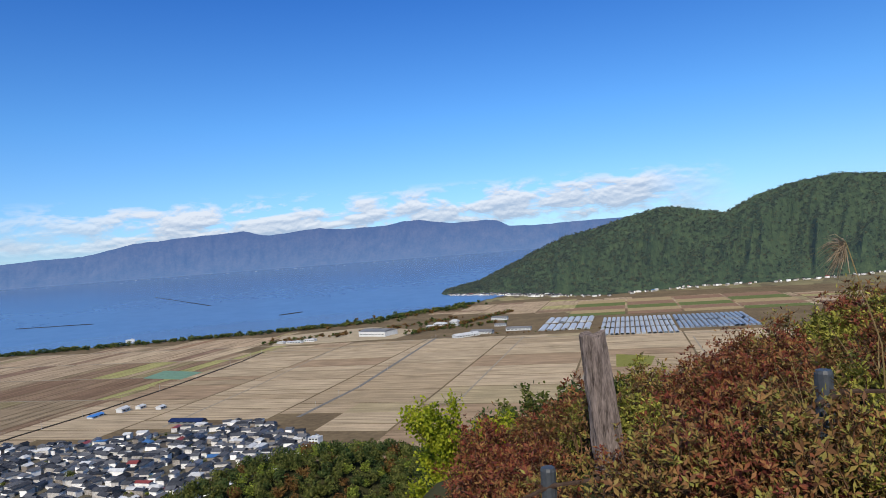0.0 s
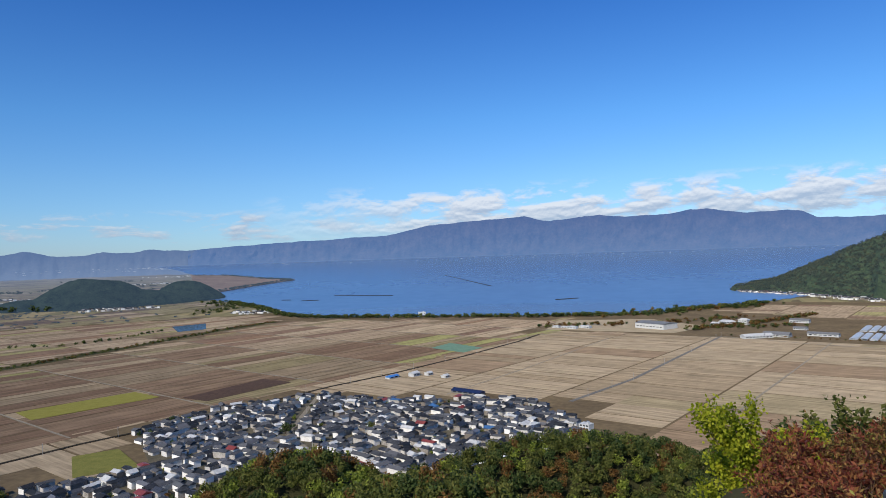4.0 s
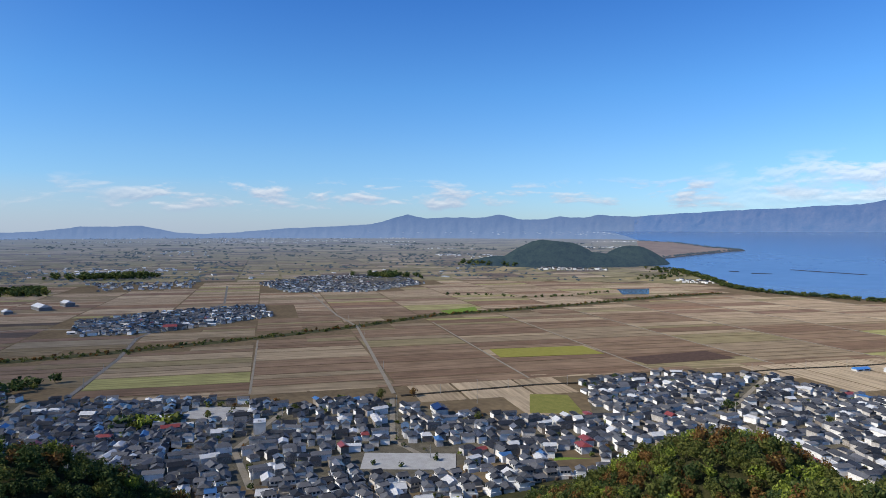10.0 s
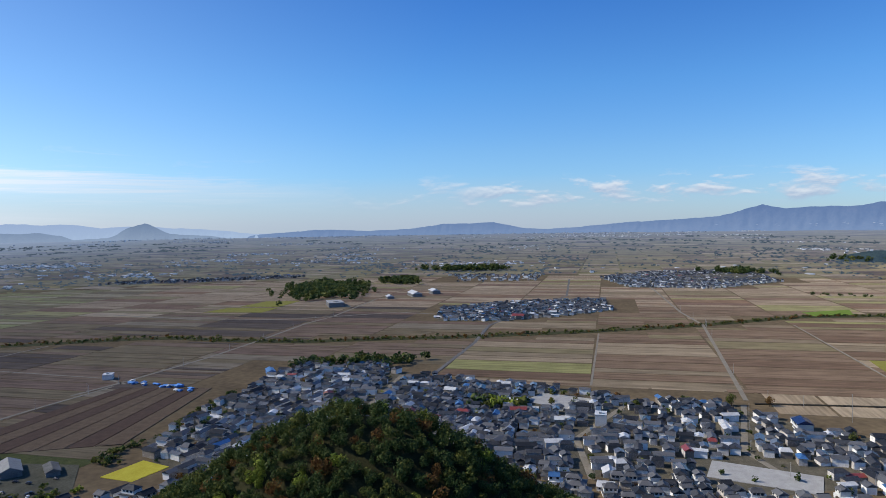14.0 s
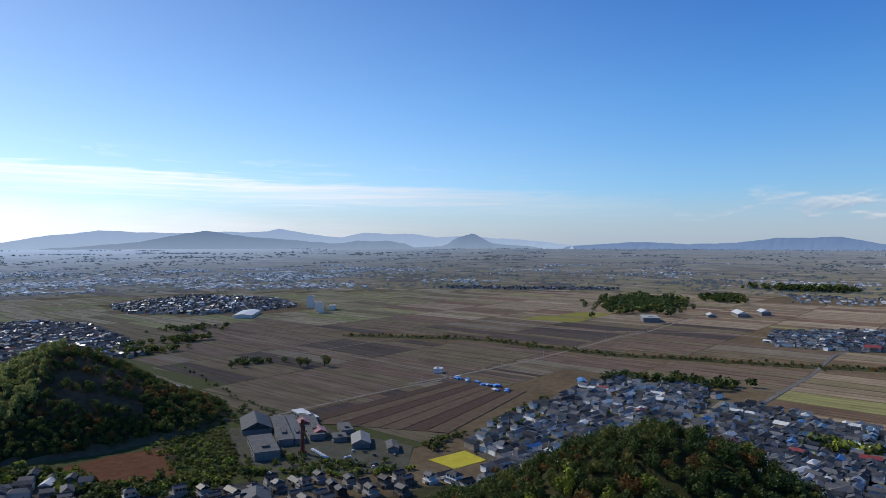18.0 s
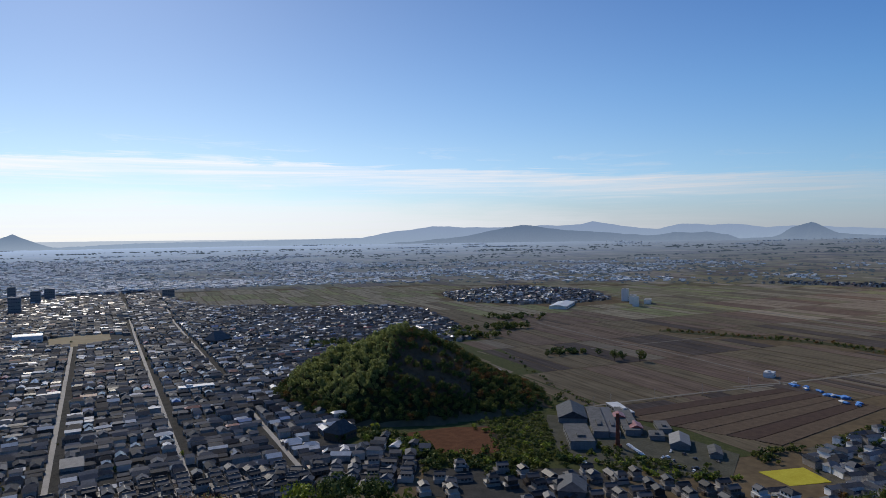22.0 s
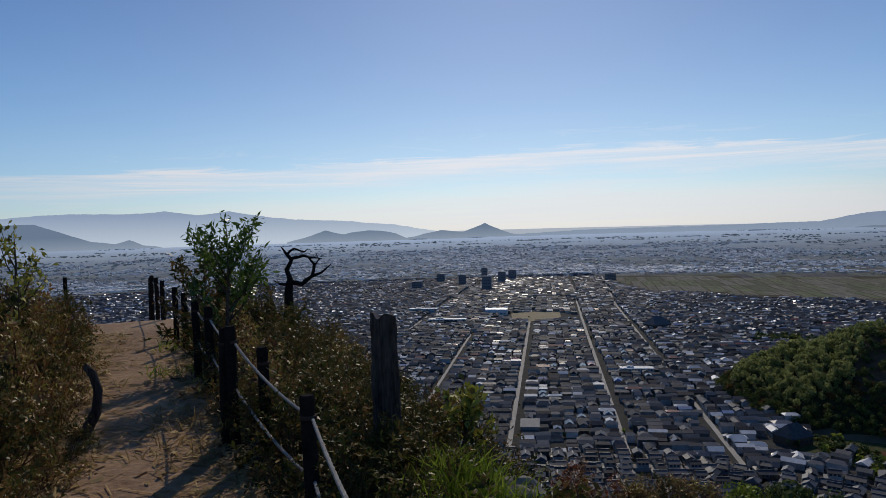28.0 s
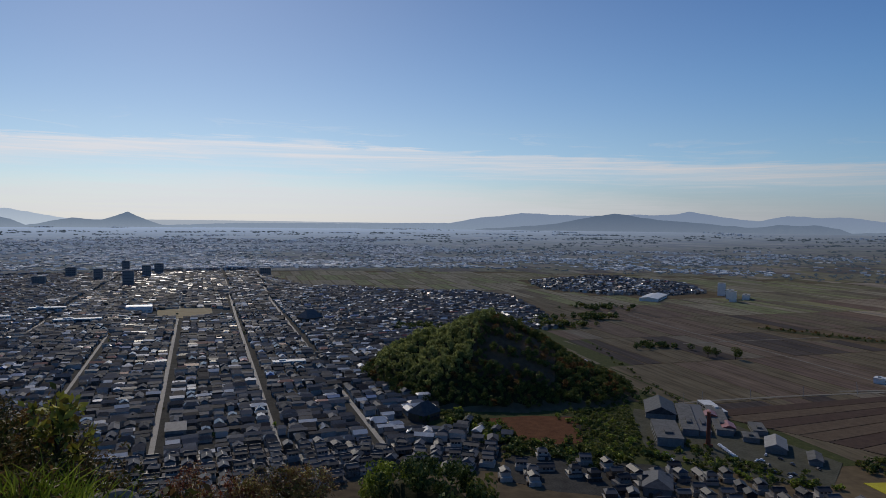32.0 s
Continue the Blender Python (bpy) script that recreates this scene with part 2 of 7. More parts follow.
def field_material(name, palette, per="object", turn=15.2):
    """Farmland: one colour a plot out of a palette, plough lines and blotches."""
    m = bpy.data.materials.new(name)
    m.use_nodes = True
    nt = m.node_tree
    b = nt.nodes["Principled BSDF"]
    geo = nt.nodes.new("ShaderNodeNewGeometry")
    src = nt.nodes.new("ShaderNodeObjectInfo").outputs["Random"] if per == "object" else geo.outputs["Random Per Island"]
    ramp = nt.nodes.new("ShaderNodeValToRGB")
    ramp.color_ramp.interpolation = "CONSTANT"
    e = ramp.color_ramp.elements
    for i, c in enumerate(palette):
        grey = 0.3 * c[0] + 0.6 * c[1] + 0.1 * c[2]
        c = [0.76 * v + 0.24 * grey * k for v, k in zip(c, (1.12, 1.06, 0.98))]
        el = e[i] if i < 2 else e.new(0.5)
        el.position, el.color = i / len(palette), (*c, 1)
    mp = nt.nodes.new("ShaderNodeMapping")
    mp.inputs["Rotation"].default_value[2] = radians(turn)
    wave = nt.nodes.new("ShaderNodeTexWave")
    wave.bands_direction = "X"
    wave.inputs["Scale"].default_value, wave.inputs["Distortion"].default_value, wave.inputs["Detail"].default_value = 0.06, 0.35, 2.0
    n = nt.nodes.new("ShaderNodeTexNoise")
    n.inputs["Scale"].default_value, n.inputs["Detail"].default_value = 0.03, 6
    n2 = nt.nodes.new("ShaderNodeTexNoise")
    n2.inputs["Scale"].default_value, n2.inputs["Detail"].default_value = 0.4, 3
    st = nt.nodes.new("ShaderNodeMapping")
    st.inputs["Scale"].default_value = (0.2, 0.012, 0.1)
    n3 = nt.nodes.new("ShaderNodeTexNoise")
    n3.inputs["Scale"].default_value = 1.0
    a1 = nt.nodes.new("ShaderNodeMath")
    a1.operation = "MULTIPLY_ADD"
    a1.inputs[1].default_value = 0.06
    a2 = nt.nodes.new("ShaderNodeMath")
    a2.operation = "MULTIPLY_ADD"
    a2.inputs[1].default_value = 0.7
    a3 = nt.nodes.new("ShaderNodeMath")
    a3.operation = "MULTIPLY_ADD"
    a3.inputs[1].default_value, a3.inputs[2].default_value = 0.35, -0.28
    a4 = nt.nodes.new("ShaderNodeMath")
    a4.operation = "MULTIPLY_ADD"
    a4.inputs[1].default_value = 1.6
    mul = nt.nodes.new("ShaderNodeMix")
    mul.data_type, mul.blend_type = "RGBA", "MULTIPLY"
    mul.inputs[0].default_value = 1.0
    links(nt, (src, ramp.inputs[0]), (geo.outputs["Position"], mp.inputs["Vector"]), (mp.outputs[0], wave.inputs["Vector"]),
          (mp.outputs[0], st.inputs["Vector"]), (st.outputs[0], n3.inputs["Vector"]),
          (geo.outputs["Position"], n.inputs["Vector"]), (geo.outputs["Position"], n2.inputs["Vector"]),
          (n2.outputs["Fac"], a3.inputs[0]), (n.outputs["Fac"], a2.inputs[0]), (a3.outputs[0], a2.inputs[2]),
          (wave.outputs["Fac"], a1.inputs[0]), (a2.outputs[0], a1.inputs[2]), (n3.outputs["Fac"], a4.inputs[0]), (a1.outputs[0], a4.inputs[2]),
          (ramp.outputs[0], mul.inputs["A"]), (a4.outputs[0], mul.inputs["B"]), (mul.outputs["Result"], b.inputs["Base Color"]))
    b.inputs["Roughness"].default_value = 0.95
    b.inputs["Diffuse Roughness"].default_value = 0.75
    b.inputs["Specular IOR Level"].default_value = 0.05
    return m


TAN, STRAW, BROWN, DARK, OLIVE, LIME, GREEN, RUST = ((.25, .18, .10), (.37, .275, .15), (.14, .082, .045), (.062, .042, .032),
                                                     (.17, .145, .05), (.215, .20, .05), (.09, .17, .03), (.20, .10, .045))
M_ground = material("plain_soil", (.085, .064, .042), (.18, .135, .08), 60, 0.95, 0.2, spec=0.1)
M_fields = field_material("farm_plots", (TAN, BROWN, (.20, .145, .08), (.18, .14, .06), BROWN, TAN, LIME, (.17, .105, .058), RUST, STRAW, DARK, OLIVE, (.19, .135, .075), BROWN))
# palette lightened to stand in for the haze over these farther plots
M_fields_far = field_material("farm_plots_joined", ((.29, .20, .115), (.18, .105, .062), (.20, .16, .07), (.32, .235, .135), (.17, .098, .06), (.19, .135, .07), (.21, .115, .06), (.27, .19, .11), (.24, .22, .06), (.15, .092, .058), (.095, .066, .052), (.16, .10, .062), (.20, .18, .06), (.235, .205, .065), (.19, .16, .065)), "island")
M_fields_north = field_material("northern_farm_plots", (TAN, (.27, .20, .115), (.255, .185, .105), (.235, .17, .095), (.275, .205, .12), (.24, .185, .095), (.29, .215, .125), TAN, (.235, .20, .085), (.26, .19, .11), (.22, .145, .08), (.28, .21, .12)), turn=-74.8)
M_fields_dark = field_material("dark_farm_plots", ((.155, .10, .062), (.075, .055, .045), (.18, .14, .088), (.09, .066, .05), (.15, .092, .06), (.15, .11, .055), (.14, .088, .056), (.215, .16, .105), (.08, .06, .048), (.165, .105, .064), (.165, .092, .052)))
M_fields_south = field_material("southern_farm_plots", ((.20, .165, .075), (.15, .11, .062), (.21, .20, .065), (.17, .15, .06), (.25, .20, .11), (.13, .10, .055), (.19, .19, .06), (.22, .17, .09)), "island")
M_field_green = material("young_green_crop", (.09, .14, .02), (.17, .24, .04), 8, 0.9, 0.3)
M_field_olive = material("mown_olive_grass", (.12, .125, .03), (.20, .19, .055), 8, 0.92, 0.3)
M_field_gold = material("ripe_gold_crop", (.40, .33, .03), (.52, .46, .06), 8, 0.9, 0.3)
M_field_lime = material("volunteer_rice", (.17, .16, .032), (.245, .225, .055), 9, 0.92, 0.3)
M_field_soil = material("ploughed_soil", (.055, .036, .028), (.10, .065, .048), 6, 0.95, 0.4)
M_field_brown = material("brown_stubble", (.075, .052, .036), (.15, .108, .072), 7, 0.95, 0.4)
M_bare = material("levelled_tan_soil", (.30, .20, .09), (.42, .30, .15), 8, 0.95, 0.2)
M_field_teal = material("netted_crop", (.10, .18, .13), (.15, .25, .18), 10, 0.9)
M_bank = material("grassy_bank", (.022, .028, .011), (.085, .08, .034), 6, 0.95, 0.4)
M_road = material("pale_asphalt", (.17, .148, .115), (.26, .23, .18), 12, 0.9, 0.1)
M_asphalt = material("grey_asphalt", (.10, .095, .09), (.17, .162, .15), 12, 0.9, 0.1)
M_pond = material("pond_water", (.045, .075, .125), (.07, .11, .17), 40, 0.15, spec=0.5)
M_concrete = material("pale_concrete", (.26, .25, .235), (.40, .39, .36), 6, 0.86, 0.1)
M_ditch = material("dark_ditch", (.012, .011, .009), (.045, .038, .026), 5, 0.92)
M_lake = material("lake_water", (.09, .165, .30), (.115, .20, .345), 400, 0.25, 0.0, spec=0.5)
M_forest_floor = material("forest_floor", (.02, .025, .01), (.06, .055, .025), 6, 0.95, 0.6)
M_wood_far = material("hazed_wooded_slope", (.016, .030, .012), (.072, .098, .036), 34, 0.9, 1.0, fine=5)
# ---------------------------------------------------------------- the plan
EYE_H = 175.0                 # the view point over the plain
NEAR_RING, FAR_RING = 2300.0, 4600.0
U = np.array([0.262, 0.965])  # the farm grid's two ways
V = np.array([-0.965, 0.262])


def fold(xy):
    """Plan to world: true to 2.3 km; past that the distance is drawn in towards 4.6 km up a gentle even rise."""
    xy = np.atleast_2d(np.asarray(xy, float))
    d = np.maximum(np.hypot(xy[:, 0], xy[:, 1]), 1e-6)
    rise = EYE_H / (FAR_RING - NEAR_RING)
    near = np.where(d > NEAR_RING, (EYE_H + rise * NEAR_RING) / (rise + EYE_H / d), d)
    k = near / d
    return np.c_[xy * k[:, None], EYE_H * (1 - k)], k


def put(x, y, z=0.0):
    d = math.hypot(x, y)
    if d <= NEAR_RING:
        return Vector((x, y, z))
    rise = EYE_H / (FAR_RING - NEAR_RING)
    k = (EYE_H + rise * NEAR_RING) / (rise + EYE_H / d) / d
    return Vector((x * k, y * k, EYE_H * (1 - k) + z * k))


def sw(s, w):
    return U * s + V * w


def polar(az, d):
    a = radians(az)
    return np.array((-math.sin(a) * d, math.cos(a) * d))


def inside(p, poly):
    x, y = p
    hit = False
    for (x1, y1), (x2, y2) in zip(poly, poly[1:] + poly[:1]):
        if (y1 > y) != (y2 > y) and x < (x2 - x1) * (y - y1) / (y2 - y1) + x1:
            hit = not hit
    return hit


def gap(p, line):
    """The distance from p to a polyline."""
    best = 1e9
    px, py = float(p[0]), float(p[1])
    for (ax, ay), (bx, by) in zip(line, line[1:]):
        dx, dy = bx - ax, by - ay
        t = min(1.0, max(0.0, ((px - ax) * dx + (py - ay) * dy) / (dx * dx + dy * dy)))
        best = min(best, math.hypot(px - ax - t * dx, py - ay - t * dy))
    return best


def mesh_from(name, verts, faces, mats, index=None, smooth=False):
    me = bpy.data.meshes.new(name)
    me.from_pydata([tuple(v) for v in verts], [], [tuple(f) for f in faces])
    for m in (mats if isinstance(mats, (list, tuple)) else [mats]):
        me.materials.append(m)
    if index is not None:
        me.polygons.foreach_set("material_index", np.asarray(index, np.int32))
    if smooth:
        me.polygons.foreach_set("use_smooth", np.ones(len(me.polygons), bool))
    me.update()
    return me


def quads_mesh(name, verts, mats, index=None, n=4):
    """Loose polygons of n corners each, in order; made in bulk."""
    verts = np.asarray(verts, np.float32).reshape(-1, 3)
    count = len(verts) // n
    me = bpy.data.meshes.new(name)
    me.vertices.add(len(verts))
    me.vertices.foreach_set("co", verts.ravel())
    me.loops.add(len(verts))
    me.loops.foreach_set("vertex_index", np.arange(len(verts), dtype=np.int32))
    me.polygons.add(count)
    me.polygons.foreach_set("loop_start", np.arange(0, len(verts), n, dtype=np.int32))
    for m in (mats if isinstance(mats, (list, tuple)) else [mats]):
        me.materials.append(m)
    if index is not None:
        me.polygons.foreach_set("material_index", np.asarray(index, np.int32))
    me.update(calc_edges=True)
    return me


def part(name, me, parent, label=""):
    ob = new(name, me)
    ob.parent = parent
    return tagged(ob, label)


def thing(name, label, category, at=(0, 0, 0), rz=0.0, group="", kind=""):
    ob = new(name)
    ob.matrix_basis = pose(*at, 0, 0, rz)
    return tagged(ob, label, category, group, kind)


def box_bm(bm, sx, sy, sz, m=Matrix(), mat=0):
    """A box on its base, centred in x and y."""
    made = bmesh.ops.create_cube(bm, size=1, matrix=m @ Matrix.Translation((0, 0, sz / 2)) @ Matrix.Diagonal((sx, sy, sz, 1)))
    for f in {f for v in made["verts"] for f in v.link_faces}:
        f.material_index = mat


def done(bm, name, mats, smooth=False):
    me = bpy.data.meshes.new(name)
    bm.to_mesh(me)
    bm.free()
    for m in (mats if isinstance(mats, (list, tuple)) else [mats]):
        me.materials.append(m)
    if smooth:
        me.polygons.foreach_set("use_smooth", np.ones(len(me.polygons), bool))
    return me


# the hill on which the view point stands, and its spurs: centre az and distance, half lengths along and across, turn, height
SPURS = ((36.0, 300, 75, 62, 20, 83), (14.0, 320, 115, 52, -70, 82), (-8.0, 290, 110, 55, 70, 92), (95.8, 335, 76, 50, 70, 80), (150.0, 165, 40, 26, 62, 111),
         (24.0, 215, 95, 60, 30, 95), (-24.0, 150, 120, 60, 20, 128))
BUMPS = ((polar(144.6, 735), 124, 70), (polar(149.6, 745), 80, 48), (polar(139.3, 712), 84, 32))
MOUND = polar(144.0, 730)


def hill(x, y):
    """The height of the ground over the plain near the view point (plan metres)."""
    x, y = np.asarray(x, float), np.asarray(y, float)
    r = np.hypot(x, y)
    z = 173.4 * np.exp(-np.maximum(r - 2.4, 0) / 100.0) * np.clip((440 - r) / 130, 0, 1) ** 0.7
    for az, d, la, lb, turn, h in SPURS:
        cx, cy = polar(az, d)
        a = radians(az + turn)
        ux, uy = -math.sin(a), math.cos(a)
        p, q = (x - cx) * ux + (y - cy) * uy, -(x - cx) * uy + (y - cy) * ux
        z = np.maximum(z, h * np.exp(-((p / la) ** 2 + (q / lb) ** 2) * 0.5) * np.clip((640 - r) / 120, 0, 1))
    # the ridge with the path, and the level top
    t = np.clip(x * 0.36 - y * 0.93, -2, 40)
    e = (x - 0.2) * 0.93 + y * 0.36
    off = np.where(e < 0, np.maximum(-e - 1.5, 0) * 0.75, np.maximum(e - 2.8, 0) * 0.5)
    ridge = 173.4 - np.maximum(t - 15, 0) * 0.5 - off - np.where((x * 0.36 - y * 0.93) < -1.5, 60, 0)
    z = np.maximum(z, np.where(r < 80, ridge, -50))
    # the shrub-covered shoulder on the lake side
    sh = EYE_H - 2.5 + 0.28 * np.clip(x, -2, 9) - 0.07 * (y - 5) - 0.9 * np.maximum(y - 9.3, 0) - 1.1 * np.maximum(-0.4 - x, 0)
    z = np.maximum(z, np.where((r < 60) & (y > 1.0), np.minimum(sh, 173.6), -50))
    for (cx, cy), rad, h in BUMPS:
        z = np.maximum(z, h * np.clip(1 - (np.hypot(x - cx, y - cy) / rad) ** 1.3, 0, 1))
    return z


def hill1(x, y):
    """The same for one place, quickly where it is flat."""
    if math.hypot(x, y) > 650 and min(math.hypot(x - cx, y - cy) - rad for (cx, cy), rad, h in BUMPS) > 0:
        return 0.0
    return float(hill(x, y))


# ---------------------------------------------------------------- ground sheet
def build_ground():
    radii = np.concatenate([[0.0], np.geomspace(0.6, 60, 60), np.linspace(64, 760, 118), np.linspace(790, 2400, 42), 2400 + np.geomspace(60, 10200, 46)])
    az = np.radians(np.arange(0, 360, 1.0))
    R, A = np.meshgrid(radii, az, indexing="ij")
    x, y = -np.sin(A) * R, np.cos(A) * R
    p, k = fold(np.c_[x.ravel(), y.ravel()])
    p[:, 2] += hill(x.ravel(), y.ravel()) * k
    nr, na = R.shape
    faces = [(i * na + j, i * na + (j + 1) % na, (i + 1) * na + (j + 1) % na, (i + 1) * na + j) for i in range(1, nr - 1) for j in range(na)]
    faces += [(0, na + (j + 1) % na, na + j)[::-1] for j in range(na)]
    first = np.array([f[0] for f in faces])
    rf, hf = R.ravel()[first], hill(x.ravel()[first], y.ravel()[first])
    far = np.where(rf > 2290, 1, np.where((rf > 16) & (hf > 3), 2, 0))
    xf, yf = x.ravel()[first], y.ravel()[first]
    ef = (xf - 0.2) * 0.93 + yf * 0.36
    far = np.where((rf <= 26) & (np.abs(ef + 0.32) < 0.68) & (yf < 0.5), 3, np.where((rf <= 16), 2, far))
    to_eye = -MOUND / np.hypot(*MOUND)
    dx, dy = xf - MOUND[0], yf - MOUND[1]
    fm, lm = dx * to_eye[0] + dy * to_eye[1], dx * to_eye[1] - dy * to_eye[0]
    far = np.where((fm > 4) & (fm < 84) & (lm > -64) & (lm < 16) & (hf > 2), 4, far)
    ob = new("ground", mesh_from("ground", p, faces, [M_ground, M_far_plain, M_forest_floor, M_path_soil, M_terrace], far, True))
    tagged(ob, "broad brown farm plain below a wooded hill", "ground", kind="structure")


def far_plain_material():
    """The hazed far plain: a patchwork of plots, woods and roofs too distant to be told apart."""
    m = bpy.data.materials.new("distant_plain")
    m.use_nodes = True
    nt = m.node_tree
    b = nt.nodes["Principled BSDF"]
    geo = nt.nodes.new("ShaderNodeNewGeometry")
    mp = nt.nodes.new("ShaderNodeMapping")
    mp.inputs["Rotation"].default_value[2] = radians(-15.4)
    mp.inputs["Scale"].default_value = (1 / 34, 1 / 90, 0.0)
    vo = nt.nodes.new("ShaderNodeTexVoronoi")
    vo.distance = "CHEBYCHEV"
    vo.inputs["Scale"].default_value = 1.0
    sep = nt.nodes.new("ShaderNodeSeparateColor")
    ramp = nt.nodes.new("ShaderNodeValToRGB")
    e = ramp.color_ramp.elements
    e[0].position, e[0].color = 0.0, (.028, .034, .024, 1)
    e[1].position, e[1].color = 1.0, (.30, .235, .12, 1)
    e.new(0.32).color = (.085, .062, .040, 1)
    e.new(0.6).color = (.14, .115, .06, 1)
    e.new(0.8).color = (.20, .175, .085, 1)
    n = nt.nodes.new("ShaderNodeTexNoise")
    n.inputs["Scale"].default_value, n.inputs["Detail"].default_value = 0.004, 6
    mix = nt.nodes.new("ShaderNodeMath")
    mix.operation = "MULTIPLY_ADD"
    mix.inputs[1].default_value, mix.inputs[2].default_value = 0.45, 0.0
    add = nt.nodes.new("ShaderNodeMath")
    add.operation = "ADD"
    links(nt, (geo.outputs["Position"], mp.inputs["Vector"]), (mp.outputs[0], vo.inputs["Vector"]), (vo.outputs["Color"], sep.inputs[0]),
          (geo.outputs["Position"], n.inputs["Vector"]), (sep.outputs[0], mix.inputs[0]), (n.outputs["Fac"], add.inputs[0]), (mix.outputs[0], add.inputs[1]),
          (add.outputs[0], ramp.inputs[0]), (ramp.outputs[0], b.inputs["Base Color"]))
    b.inputs["Roughness"].default_value = 0.95
    b.inputs["Diffuse Roughness"].default_value = 0.45
    b.inputs["Specular IOR Level"].default_value = 0.0
    haze_glow(m, b)
    return m


def haze_glow(m, b):
    """Haze of the backdrop's last kilometres painted in as emission, brighter under the sun."""
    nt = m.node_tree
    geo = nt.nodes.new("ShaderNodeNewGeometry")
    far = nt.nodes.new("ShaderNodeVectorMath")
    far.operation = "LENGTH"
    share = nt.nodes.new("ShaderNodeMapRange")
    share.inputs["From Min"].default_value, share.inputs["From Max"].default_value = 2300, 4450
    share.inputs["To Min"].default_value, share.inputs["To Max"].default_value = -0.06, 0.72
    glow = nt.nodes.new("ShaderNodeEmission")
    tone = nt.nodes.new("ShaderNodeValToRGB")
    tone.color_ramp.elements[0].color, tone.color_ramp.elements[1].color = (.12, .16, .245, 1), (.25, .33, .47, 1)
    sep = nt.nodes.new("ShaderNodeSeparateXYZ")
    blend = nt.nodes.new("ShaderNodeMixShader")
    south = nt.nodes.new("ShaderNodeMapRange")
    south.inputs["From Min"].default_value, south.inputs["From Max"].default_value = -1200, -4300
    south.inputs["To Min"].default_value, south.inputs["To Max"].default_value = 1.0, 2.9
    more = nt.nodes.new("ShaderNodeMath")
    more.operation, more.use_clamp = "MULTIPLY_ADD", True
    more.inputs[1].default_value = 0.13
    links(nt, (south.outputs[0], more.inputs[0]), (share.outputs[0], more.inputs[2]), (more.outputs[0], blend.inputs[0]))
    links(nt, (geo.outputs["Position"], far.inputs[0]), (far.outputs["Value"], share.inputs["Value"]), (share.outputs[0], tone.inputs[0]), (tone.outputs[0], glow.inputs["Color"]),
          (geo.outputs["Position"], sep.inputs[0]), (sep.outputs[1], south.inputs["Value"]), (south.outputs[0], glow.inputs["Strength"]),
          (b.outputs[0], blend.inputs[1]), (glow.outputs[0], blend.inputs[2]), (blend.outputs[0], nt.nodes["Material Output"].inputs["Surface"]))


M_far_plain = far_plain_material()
M_terrace = material("bare_brown_terraces", (.075, .046, .028), (.17, .108, .065), 5, 0.95, 0.5)
M_path_soil = material("trodden_path_soil", (.22, .125, .07), (.44, .29, .17), 0.9, 0.9, 0.6, fine=14)
build_ground()

# ---------------------------------------------------------------- the lake
SHORE = ((-9.5, 2480), (-6, 2700), (-3.8, 2460), (-0.4, 2150), (2.4, 2100), (6.9, 1900), (16, 1882), (26.6, 1972), (33.8, 2074), (36.7, 2207), (39.6, 2805), (42.3, 3349), (43.2, 3400), (43.6, 10600), (44.4, 14000), (45.4, 26000), (46.6, 60000), (48, 69000))


def build_lake():
    az = np.arange(-9.5, 47.1, 0.25)
    a0 = np.array([s[0] for s in SHORE])
    d0 = np.interp(az, a0, [s[1] for s in SHORE]) + 12 * np.sin(az * 7) + 6 * np.sin(az * 19)
    steps = np.linspace(0, 1, 60) ** 2.2
    verts, faces = [], []
    for d in d0:
        verts += [polar(0, 0)] * 0 + [d + (70000 - d) * s ** 1.5 for s in steps]
    grid = []
    for i, a in enumerate(az):
        for d in verts[i * 60:(i + 1) * 60]:
            grid.append(polar(a, d))
    p, k = fold(np.array(grid))
    p[:, 2] += 1.6
    faces = [(i * 60 + j, i * 60 + j + 1, (i + 1) * 60 + j + 1, (i + 1) * 60 + j)[::-1] for i in range(len(az) - 1) for j in range(59)]
    tagged(new("water", mesh_from("water", p, faces, M_lake, smooth=True)), "wide calm blue lake with faint ripples", "lake", kind="structure")


build_lake()


def plate(name, poly, z, mat, label, category, kind="structure", step=None):
    """A flat piece of land on the plain, with its edge."""
    pts = [np.array(q, float) for q in poly]
    low = [put(*q, z - 1.2) for q in pts]
    top = [put(*q, z) for q in pts]
    n = len(pts)
    if sum(a[0] * b[1] - a[1] * b[0] for a, b in zip(pts, pts[1:] + pts[:1])) < 0:
        low.reverse(), top.reverse()
    faces = [tuple(range(n, 2 * n))] + [(i, (i + 1) % n, n + (i + 1) % n, n + i) for i in range(n)]
    return tagged(new(name, mesh_from(name, low + top, faces, mat)), label, category, kind=kind)


